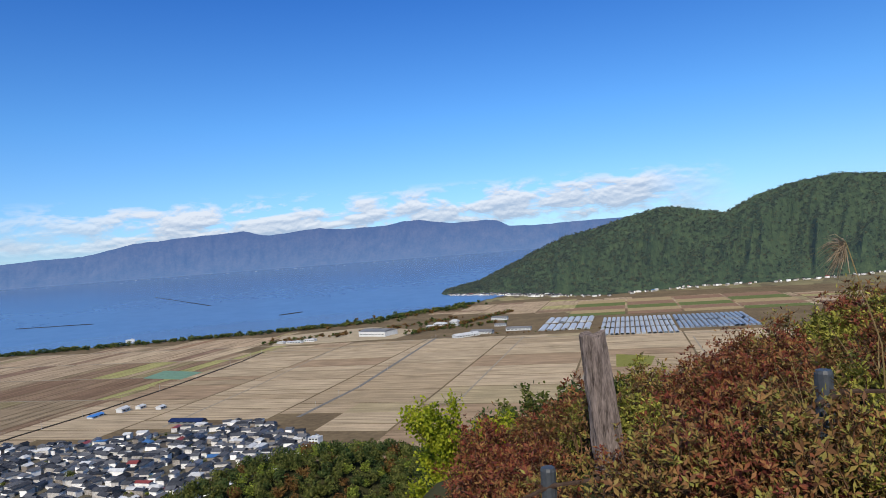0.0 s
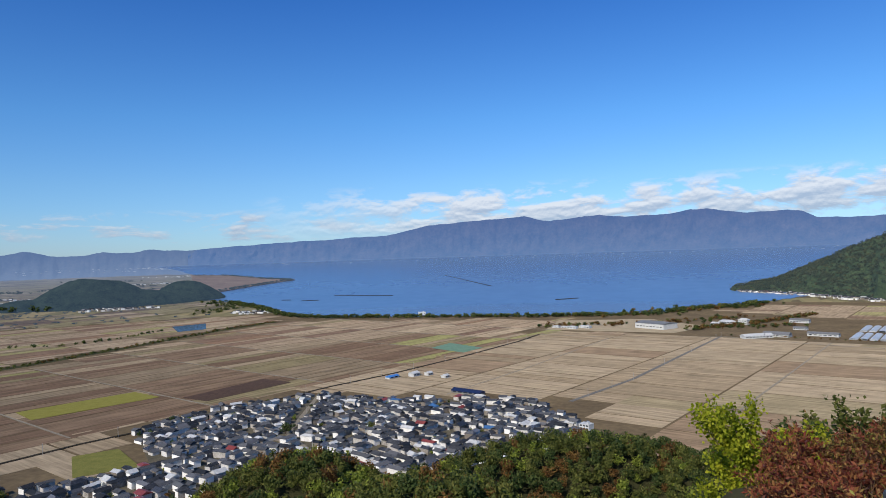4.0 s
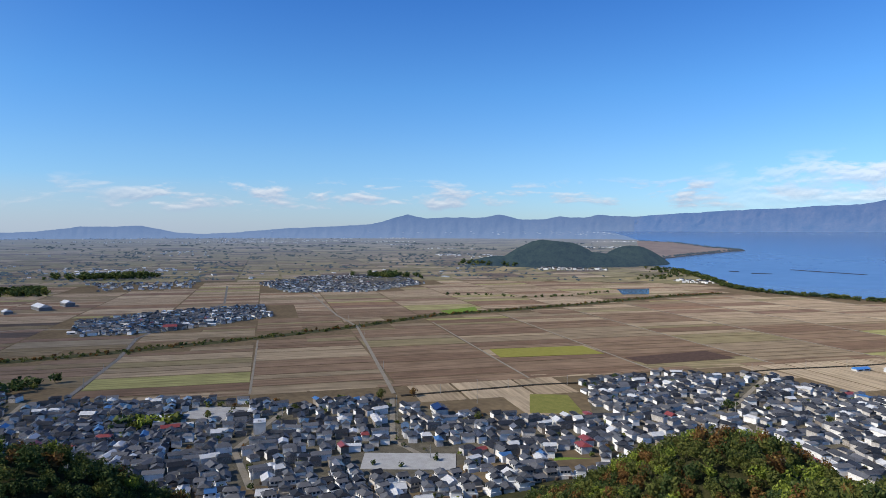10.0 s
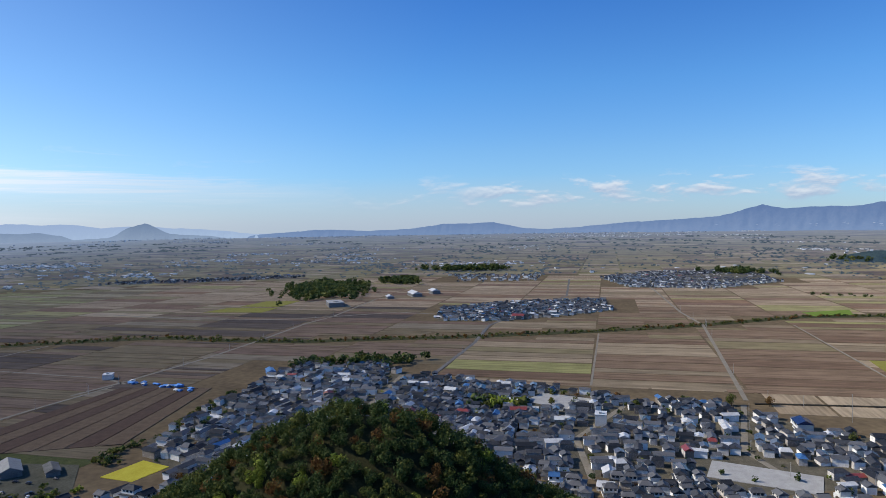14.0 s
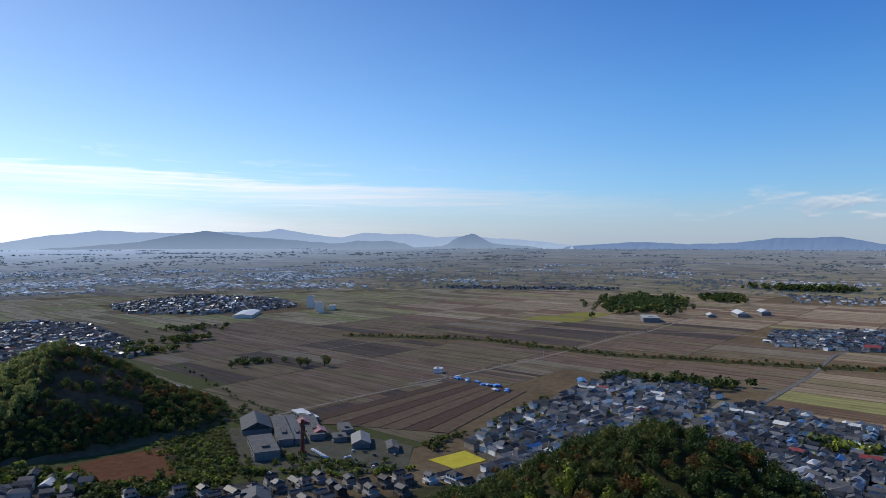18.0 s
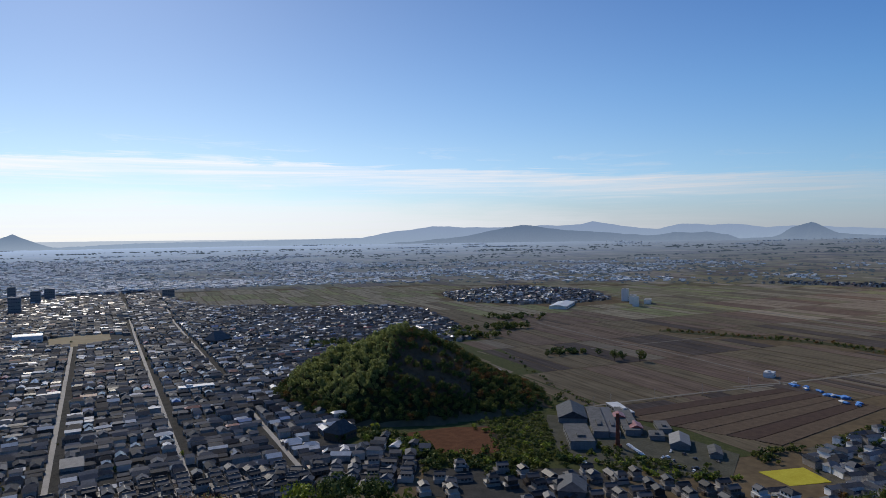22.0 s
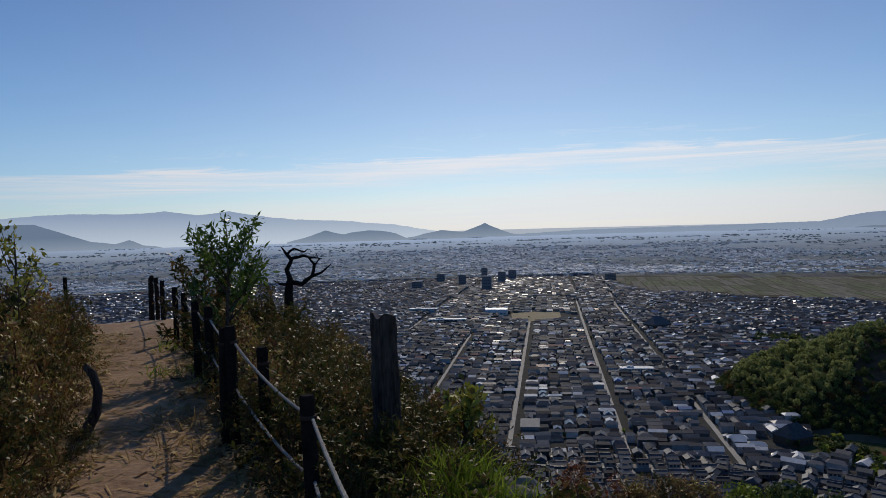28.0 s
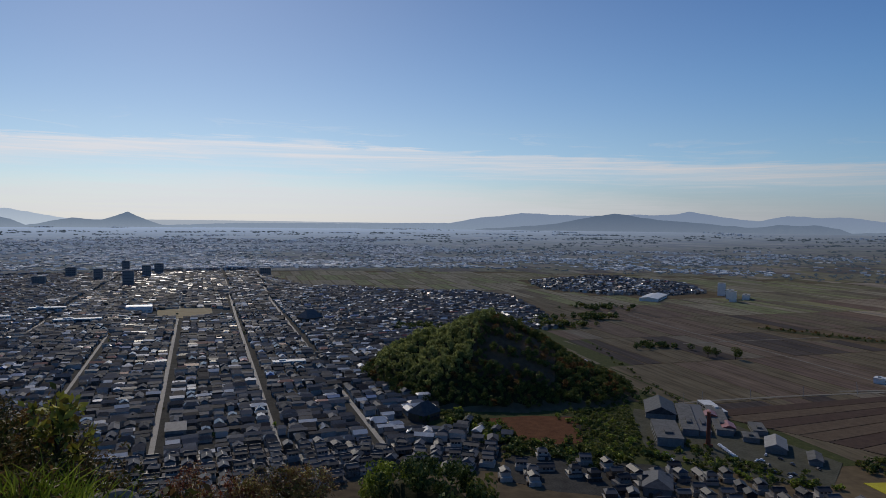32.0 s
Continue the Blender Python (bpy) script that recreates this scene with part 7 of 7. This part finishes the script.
# the works with its brick chimney
block("factory_hall", "white two-storey office block with a flat grey roof", -440, -368, 47.5, 50, 20, 7, M_grey_wall, M_flat_roof, "flat", rows=2, bays=7)
for x, y, a, b, h, r, st, turn in ((-512, -372, 78, 13, 5, M_flat_roof, "flat", 44), (-500, -382, 84, 9, 4, M_roof_far, "flat", 44), (-489, -388, 82, 13, 5.5, M_flat_roof, "flat", 44), (-492, -420, 44, 26, 5, M_roof, "gable", 44),
                                   (-511, -380, 14, 9, 6.5, M_roof_red, "gable", 44), (-497, -352, 16, 10, 5.5, M_roof_red, "gable", 44), (-494, -329, 16, 12, 4, M_flat_roof, "flat", 40), (-492, -306, 28, 15, 4.5, M_grey_wall, "gable", 34),
                                   (-490, -274, 20, 9, 4, M_flat_roof, "gable", 34), (-520, -340, 26, 11, 4, M_flat_roof, "flat", 44), (-348, -297, 28, 18, 6, M_roof, "hip", 40), (-540, -400, 40, 12, 4.5, M_roof_white, "flat", 60)):
    block("factory_hall", "low grey works building with plain walls", x, y, turn, a, b, h, M_grey_wall, r, st, bays=6)
ob = thing("chimney", "tall slender red-brown brick factory chimney", "chimney", (-449, -335, 0))
bm = bmesh.new()
tube(bm, [(0, 0, 0), (0, 0, 14), (0, 0, 27.6)], [1.9, 1.55, 1.2], 16)
part("shaft", done(bm, "shaft", M_brick_red, False), ob)
bm = bmesh.new()
tube(bm, [(0, 0, 26.4), (0, 0, 27.9)], [1.45, 1.5], 16)
part("rim", done(bm, "rim", M_brick_red), ob)
bm = bmesh.new()
box_bm(bm, 5, 5, 2.4)
part("plinth", done(bm, "plinth", M_brick_red), ob)
plate("ground", [(-300, -400), (-400, -300), (-545, -240), (-545, -330), (-560, -480), (-480, -520), (-300, -520)], 0.12, M_scrub, "rough green ground around the works", "scrub")
plate("ground", WORKS, 0.35, material("worn_yard_asphalt", (.05, .05, .036), (.115, .11, .08), 14, 0.92), "grey paved works yard", "yard")
plate("ground", [(-337, -482), (-382, -468), (-412, -445), (-376, -395), (-332, -376), (-333, -433)], 0.7, M_marsh, "rust-brown marsh below the mound", "marsh")
plate("ground", [(-443, -482), (-494, -461), (-399, -352), (-332, -340), (-359, -386), (-412, -450)], 0.5, M_scrub, "overgrown green scrub beside the marsh", "scrub")
plate("ground", [(-285, -500), (-430, -500), (-480, -400), (-330, -380)], 0.25, M_scrub, "green gardens and scrub at the mound's foot", "scrub")
plate("ground", [(-520, -430), (-600, -520), (-760, -860), (-700, -900), (-500, -560)], 0.25, M_scrub, "green gardens and scrub behind the mound", "scrub")
plate("water", [(-395, -430), (-404, -420), (-396, -408), (-386, -418)], 0.9, M_ditch, "small dark pool at the marsh's edge", "pond")
plate("water", [(-1331, 1326), (-1302, 1397), (-1424, 1527), (-1461, 1434)], 0.8, M_pond, "blue pond beside the creek", "pond")
# big roofs and blocks in the town
block("temple", "large temple hall under a great dark hipped roof", -292, -508, 20, 22, 18, 7, M_timber, M_roof, "hip", rise=9, bays=5)
block("hall", "broad gabled hall with blue-grey walls", -95, -562, -11, 15, 22, 9, M_grey_wall, M_grey_wall, "gable", rise=4, bays=3)
block("temple", "dark temple hall with a steep hipped roof in the town", -400, -1090, 20, 34, 28, 9, M_timber, M_roof, "hip", rise=13, bays=5)
block("gymnasium", "pale vaulted school gymnasium beside a sports ground", -165, -1345, -11, 44, 30, 8, M_white, M_roof_white, "vault", bays=6)
for x, y, a, b, h in ((-257, -770, 38, 12, 7), (-60, -1240, 70, 14, 9), (-20, -1420, 60, 16, 9), (60, -1330, 50, 14, 9)):
    block("school", "long pale flat-roofed town building", x, y, -11, a, b, h, M_white, M_roof_white, "flat", rows=2, bays=10)
for x, y, a, b, h in ((-205, -1880, 26, 18, 40), (-150, -2060, 22, 16, 34), (-280, -2120, 24, 18, 36), (-90, -2200, 26, 18, 30), (-330, -2230, 26, 18, 34), (-10, -1980, 30, 16, 24), (-620, -2090, 34, 20, 22), (-240, -2260, 20, 16, 42)):
    block("apartment_block", "grey mid-rise block towering over the town", x, y, -11, a, b, h, M_grey_wall, M_concrete, "flat", rows=5, bays=5)
# buildings out in the fields
block("shed", "small white cube-shaped farm building by the road", -800, -378, 15, 13, 11, 6, M_white, M_roof_white, "flat", "shed", bays=3)
for i in range(16):
    f = i / 15
    x, y = -775 + 45 * f + random.uniform(-10, 10), -345 + 95 * f + random.uniform(-12, 12)
    block("shed", "storage stack under a bright blue tarpaulin", x, y, random.uniform(0, 90), random.uniform(4, 9), random.uniform(3, 5), random.uniform(1.5, 2.6), M_tarp if i % 3 else M_white, M_tarp if i % 4 else M_roof_white, "gable", "shed", bays=1)
block("shed", "shed with a bright blue metal roof", -812, -190, 20, 22, 9, 4.5, M_tarp, M_roof_blue, "gable", "shed", bays=3)
block("hall", "grey storage hall standing in the fields", -1505, -205, 15, 60, 34, 10, M_grey_wall, M_concrete, "flat", bays=8)
for x, y, a, b, h in ((-1690, -30, 60, 24, 8), (-1740, 20, 40, 20, 9), (-1640, -90, 24, 16, 6)):
    block("hall", "grey farm hall beside the hamlet", x, y, 15, a, b, h, M_grey_wall, M_roof_white, "gable", bays=7)
block("greenhouse", "long low white-roofed shed at the hamlet", -1265, 60, 75, 95, 8, 3, M_white, M_roof_white, "gable", "shed", bays=8)
block("hall", "low building with a bright red roof at the hamlet", -1245, 170, 75, 22, 16, 6, M_white, M_roof_red, "gable", bays=4)
block("hall", "wide white factory roof at the field's edge", -1215, -1062, 30, 112, 40, 7, M_white, M_roof_white, "gable", rise=3, bays=10)
for x, y, a, b, h in ((-1430, -1040, 26, 16, 30), (-1385, -985, 30, 15, 21), (-1340, -945, 20, 14, 23), (-1410, -960, 40, 15, 11)):
    block("hospital", "pale hospital tower rising from the plain", x, y, 30, a, b, h, M_white, M_concrete, "flat", rows=6, bays=5)
for x, y, a, b in ((-560, -600, 26, 14), (-548, -575, 22, 14), (-575, -640, 24, 14)):
    block("school", "pale-roofed low building behind the mound", x, y, 20, a, b, 5, M_white, M_roof_white, "gable", bays=4)


M_village_ground = material("village_yards", (.055, .052, .036), (.15, .13, .095), 9, 0.95, 0.3)
# darker copy of the yards: shade between southern houses is in its colour
M_town_ground = material("shaded_town_yards", (.030, .030, .028), (.085, .080, .070), 9, 0.95, 0.3)
for poly in (VILLAGE, VILLAGE_W, HAMLET_A, HAMLET_B, HAMLET_D, HAMLET_E, HAMLET_F, TOWN):
    plate("ground", [q for q in poly], 0.2, M_town_ground if poly in (HAMLET_D, HAMLET_E, HAMLET_F, TOWN) else M_village_ground, "grey-brown yards and lanes between houses", "yard")


# greenhouses: vaulted tunnels side by side
def greenhouse(x, y, turn, length, width, mat, label):
    ob = thing("greenhouse", label, "greenhouse", tuple(put(x, y, 0)), turn, "vaulted greenhouses")
    bm = bmesh.new()
    n = 8
    for i in range(n):
        q = [bm.verts.new((-math.cos(a) * width / 2, e * length / 2, 1.2 + math.sin(a) * 2.3)) for e, a in ((-1, math.pi * i / n), (-1, math.pi * (i + 1) / n), (1, math.pi * (i + 1) / n), (1, math.pi * i / n))]
        bm.faces.new(q)
    part("film_roof", done(bm, "film_roof", mat, True), ob)
    for e in (-1, 1):
        bm = bmesh.new()
        bm.faces.new([bm.verts.new((-math.cos(math.pi * i / n) * width / 2, e * length / 2, 1.2 + math.sin(math.pi * i / n) * 2.3)) for i in range(n + 1)] + [bm.verts.new((width / 2, e * length / 2, 0)), bm.verts.new((-width / 2, e * length / 2, 0))])
        bmesh.ops.solidify(bm, geom=bm.faces[:], thickness=0.15)
        part("end_wall", done(bm, "end_wall", mat), ob)
    for e in (-1, 1):
        bm = bmesh.new()
        box_bm(bm, 0.2, length, 1.2, Matrix.Translation((e * width / 2, 0, 0)))
        part("side_wall", done(bm, "side_wall", mat), ob)
    return ob


def farm_spot(u, v):
    return U * u - V * v


def greenhouse_block(first, rows, lo, hi, step, mat, length, width, label):
    base = None
    for u in rows:
        for v in np.arange(lo, hi, step):
            x, y = farm_spot(u, v)
            if base is None:
                base = greenhouse(x, y, -15.2, length, width, mat, label)
            else:
                copy_thing(base, pose(x, y, 0, 0, 0, -15.2))


greenhouse_block(0, (1455, 1590), -184, -78, 15.5, M_vinyl, 96, 12.5, "broad white film-covered greenhouse tunnel")
greenhouse_block(1, (1342, 1440, 1540), -58, 84, 9.8, M_vinyl, 84, 7.2, "white film-covered greenhouse tunnel")
greenhouse_block(2, (1410, 1530), 92, 238, 9.8, M_vinyl_blue, 100, 7.2, "bluish film-covered greenhouse tunnel")
M_field_dull = material("dull_green_crop", (.075, .10, .032), (.13, .15, .055), 14, 0.95)
M_field_pink = material("reddish_tilled_soil", (.15, .09, .06), (.24, .15, .10), 14, 0.95)
M_field_tan = material("tan_stubble", (.22, .165, .09), (.34, .26, .145), 14, 0.95)
STRIP_LOOK = ((M_field_dull, "dull green crop strip below the mountain"), (M_field_tan, "tan stubble strip below the mountain"), (M_field_pink, "reddish tilled strip below the mountain"))
for i, (v1, v2) in enumerate(((-150, -14), (-8, 116), (122, 250), (256, 400))):
    for j, (u1, u2) in enumerate(((1665, 1722), (1728, 1800), (1806, 1890), (1896, 1985), (1990, 2090))):
        mat, lab = STRIP_LOOK[(2 * i + j * (1 + i % 2)) % 3]
        plate("field", [farm_spot(u, v) for u, v in ((u1, v1), (u1, v2), (u2, v2), (u2, v1))], 0.5, mat, lab, "field")
block("building", "long low white farm building by the road", 34, 1412, 30, 58, 16, 5, M_white, M_roof_white, "gable", bays=8)
plate("ground", [(-400, 1500), (-120, 1470), (-60, 1600), (-200, 1760), (-420, 1700)], 0.3, material("bare_site_soil", (.24, .19, .12), (.40, .33, .23), 25, 0.95), "bare sandy building ground by the shore", "ground")


# settlements at the foot of the lake mountain, and the far cape
def build_cape():
    low = [(43.5, 4000), (41.4, 4350), (39.6, 4900), (38.3, 5300), (36.6, 5900), (35.9, 6150), (36.8, 6500), (38.2, 6900), (39.8, 8200), (41.2, 9500), (44, 10500)]
    pts = [polar(a, d) for a, d in low]
    p, k = fold(np.array(pts))
    verts = [tuple(v + np.array((0, 0, 5.0))) for v in p] + [tuple(v) for v in p]
    n = len(pts)
    faces = [tuple(range(n))[::-1]] + [(i, (i + 1) % n, n + (i + 1) % n, n + i) for i in range(n)]
    # the cape's soil carries haze as a bluish glow
    tagged(new("ground", mesh_from("ground", verts, faces, material("hazed_cape_soil", (.10, .07, .06), (.20, .15, .12), 60, 0.95, glow=((.15, .19, .28), 0.25)))), "flat brown wooded cape reaching into the lake", "cape", kind="structure")
    r = random.Random(3)
    trees = []
    for i in range(170):
        f = r.random() * 9.99
        a, b = low[int(f)], low[int(f) + 1]
        t = f - int(f)
        q = put(*polar(a[0] + (b[0] - a[0]) * t + r.uniform(0, 0.5), a[1] + (b[1] - a[1]) * t + 30), 5)
        s = r.uniform(5, 9)
        trees.append((q.x, q.y, q.z + 4, s * 1.3, 0.5, 0))
    v, i = canopy(trees, 24, 0.8, 70)
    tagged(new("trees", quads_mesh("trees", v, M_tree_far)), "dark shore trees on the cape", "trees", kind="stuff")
    walls, roofs = [], []
    start = len(ROOF_INDEX)
    for _ in range(230):
        a = r.uniform(-9.5, -0.2)
        d0 = np.interp(-a, (0.2, 4.3, 7.6, 9.5), (2900, 2690, 2480, 2400))
        far_house(polar(a, d0 - r.uniform(-25, 75)), r.uniform(0, 90), walls, roofs)
    for _ in range(90):
        a = r.uniform(-34, -9)
        d0 = np.interp(-a, (9, 12.3, 16.8, 21.1, 25.2, 29, 34), (2420, 2290, 2372, 2499, 2503, 2600, 2819))
        far_house(polar(a, d0 - r.uniform(0, 70)), r.uniform(0, 90), walls, roofs)
    for _ in range(40):
        far_house(polar(r.uniform(46, 52), r.uniform(2950, 3080)), r.uniform(0, 90), walls, roofs, 1.4)
    for _ in range(40):
        far_house(polar(r.uniform(37.2, 41), r.uniform(2350, 2480)), r.uniform(0, 90), walls, roofs)
    tagged(new("shore_houses", quads_mesh("shore_houses", np.array(walls), M_wall_far)), "pale houses of the shore village under the mountain", "houses", kind="stuff")
    tagged(new("shore_roofs", quads_mesh("shore_roofs", np.array(roofs), [M_roof_far, M_roof_white, M_roof_red, M_roof_blue, M_roof_glazed], ROOF_INDEX[start:])), "grey and pale roofs of the shore village", "roofs", kind="stuff")
    # the built-up far shore, a thin pale line
    far = []
    for i in range(1500):
        a = r.uniform(-7.5, 46) if i % 3 else r.gauss(30, 14)
        q = put(*polar(a, r.uniform(24000, 60000)), 0)
        w, h = r.uniform(5, 18), r.uniform(0.6, 1.9)
        t = Vector((-math.cos(radians(a)), -math.sin(radians(a)), 0)) * w
        far += [q + Vector((0, 0, 0)), q + t, q + t + Vector((0, 0, h)), q + Vector((0, 0, h))]
    # far-shore walls emit blue in place of the haze before them
    tagged(new("distant_houses", quads_mesh("distant_houses", np.array([tuple(v) for v in far]), material("hazed_shore_walls", (.20, .23, .28), (.60, .61, .63), 40, 0.8, vary="island", glow=((.20, .28, .42), 0.5)))), "thin pale line of far lakeside towns", "houses", kind="stuff")


build_cape()

# fish weirs in the lake
for a, b in (((32.7, 3300), (27.8, 3080)), ((35.4, 2960), (34.0, 2950)), ((37.0, 3070), (36.3, 3060)), ((23.4, 6100), (19.4, 3700)), ((14.0, 2500), (12.2, 2560))):
    p, q = polar(*a), polar(*b)
    strip([p, q], 9, 3.4, M_ditch, "fish_weir", "dark line of fishing stakes standing in the lake", "weir", 80, kind="")


# round trees standing alone in the fields, and broad trees by the village
def lone_tree(x, y, r, mat, label, seed, flat=0.85):
    g = hill1(x, y)
    ob = thing("tree", label, "tree", (x, y, g - 0.1))
    bm = bmesh.new()
    tube(bm, [(0, 0, 0), (0.1, 0, r * 0.5), (0, 0.1, r * 1.1)], [r * 0.08, r * 0.06, r * 0.03], 8)
    for i in range(5):
        a = i * 1.3
        tube(bm, [(0, 0, r * 0.5), (math.cos(a) * r * 0.35, math.sin(a) * r * 0.35, r * 0.95)], [r * 0.035, r * 0.012], 5)
    part("trunk", done(bm, "trunk", M_bark, True), ob)
    q = crown_cards(900, seed, 0.17, flat).reshape(-1, 3) * r + np.array((0, 0, r * 1.0))
    part("crown", quads_mesh("crown", q, mat), ob)


for i, (az, d, r, m) in enumerate(((124.9, 940, 9, M_leaf_mid), (126.9, 940, 8, M_leaf_mid), (126.3, 950, 7, M_leaf_dark), (82.0, 640, 6, M_leaf_lime), (79.5, 655, 4, M_leaf_mid), (72.6, 650, 5, M_leaf_mid), (65.3, 690, 6, M_leaf_mid),
                                   (62.6, 700, 5, M_leaf_rust), (57, 605, 6, M_leaf_mid), (37, 700, 7, M_leaf_dark), (45.6, 800, 5, M_leaf_dark), (30, 690, 5, M_leaf_mid), (92, 560, 7, M_leaf_mid), (132.4, 960, 5, M_leaf_dark), (131.4, 965, 5, M_leaf_dark))):
    lone_tree(*polar(az, d), r, m, ("round dark tree standing alone in the fields" if az > 120 else "broad leafy tree beside village houses"), 200 + i)


# wooden and concrete poles along lanes and roads
def pole(x, y, h):
    ob = thing("utility_pole", "slender grey utility pole beside a lane", "pole", (x, y, hill1(x, y)), 0, "utility poles")
    bm = bmesh.new()
    tube(bm, [(0, 0, 0), (0, 0, h)], [0.22, 0.14], 6)
    part("shaft", done(bm, "shaft", M_concrete), ob)
    bm = bmesh.new()
    box_bm(bm, 1.8, 0.14, 0.14, Matrix.Translation((0, 0, h - 0.8)))
    part("crossarm", done(bm, "crossarm", M_grey_wall), ob)
    return ob


first = pole(-565, 365, 25)
p0 = pole(-640, 330, 11)
for line, n in ((FARM_ROADS["road_d"][0], 9), (FARM_ROADS["road_b"][0], 8), (FARM_ROADS["road_i"][0], 9), (FARM_ROADS["road_g"][0], 5), (LANES[0], 5), (LANES[1], 5), (LANES[2], 4), (DITCH, 14), (FARM_ROADS["road_h"][0], 10)):
    pts = [np.array(q, float) for q in line]
    for i in range(n):
        f = (i + 0.5) / n * (len(pts) - 1)
        q = pts[int(f)] + (pts[int(f) + 1] - pts[int(f)]) * (f - int(f)) + np.array((5.5, 2))
        copy_thing(p0, pose(q[0], q[1], hill1(*q), 0, 0, random.uniform(-20, 20)))


# parked cars at the works and in village yards
def car(x, y, turn, mat, label):
    ob = thing("car", label, "car", (x, y, hill1(x, y) + 0.36), turn, "parked cars")
    bm = bmesh.new()
    box_bm(bm, 4.0, 1.7, 0.75, Matrix.Translation((0, 0, 0.3)))
    box_bm(bm, 2.2, 1.5, 0.65, Matrix.Translation((-0.2, 0, 1.05)))
    bmesh.ops.bevel(bm, geom=bm.edges[:], offset=0.12, segments=1, affect="EDGES")
    part("body", done(bm, "body", mat), ob)
    bm = bmesh.new()
    box_bm(bm, 2.25, 1.3, 0.4, Matrix.Translation((-0.2, 0, 1.16)))
    part("window", done(bm, "window", M_pane), ob)
    for sx in (-1.25, 1.25):
        for sy in (-0.8, 0.8):
            bm = bmesh.new()
            tube(bm, [(sx, sy - 0.1, 0.3), (sx, sy + 0.1, 0.3)], [0.3, 0.3], 10)
            part("wheel", done(bm, "wheel", M_ditch), ob)
    return ob


M_car_white = material("white_car_paint", (.68, .68, .68), (.80, .80, .80), 3, 0.25)
M_car_dark = material("dark_car_paint", (.03, .03, .035), (.08, .08, .09), 3, 0.25)
c1, c2 = car(-470, -300, 20, M_car_white, "small white car parked in the works yard"), car(-452, -286, 60, M_car_dark, "dark car parked beside a building")
for i in range(9):
    copy_thing(c1, pose(-458 + 1.5 * i, -331 + 2.7 * i, 0.66, 0, 0, 118))
for i in range(7):
    copy_thing(c1, pose(-404 + 1.5 * i, -338 + 2.6 * i, 0.66, 0, 0, 118))
for i in range(10):
    x, y = random.uniform(-480, -440), random.uniform(-300, -262)
    copy_thing(random.choice((c1, c2)), pose(x, y, 0.66, 0, 0, random.uniform(0, 180)))
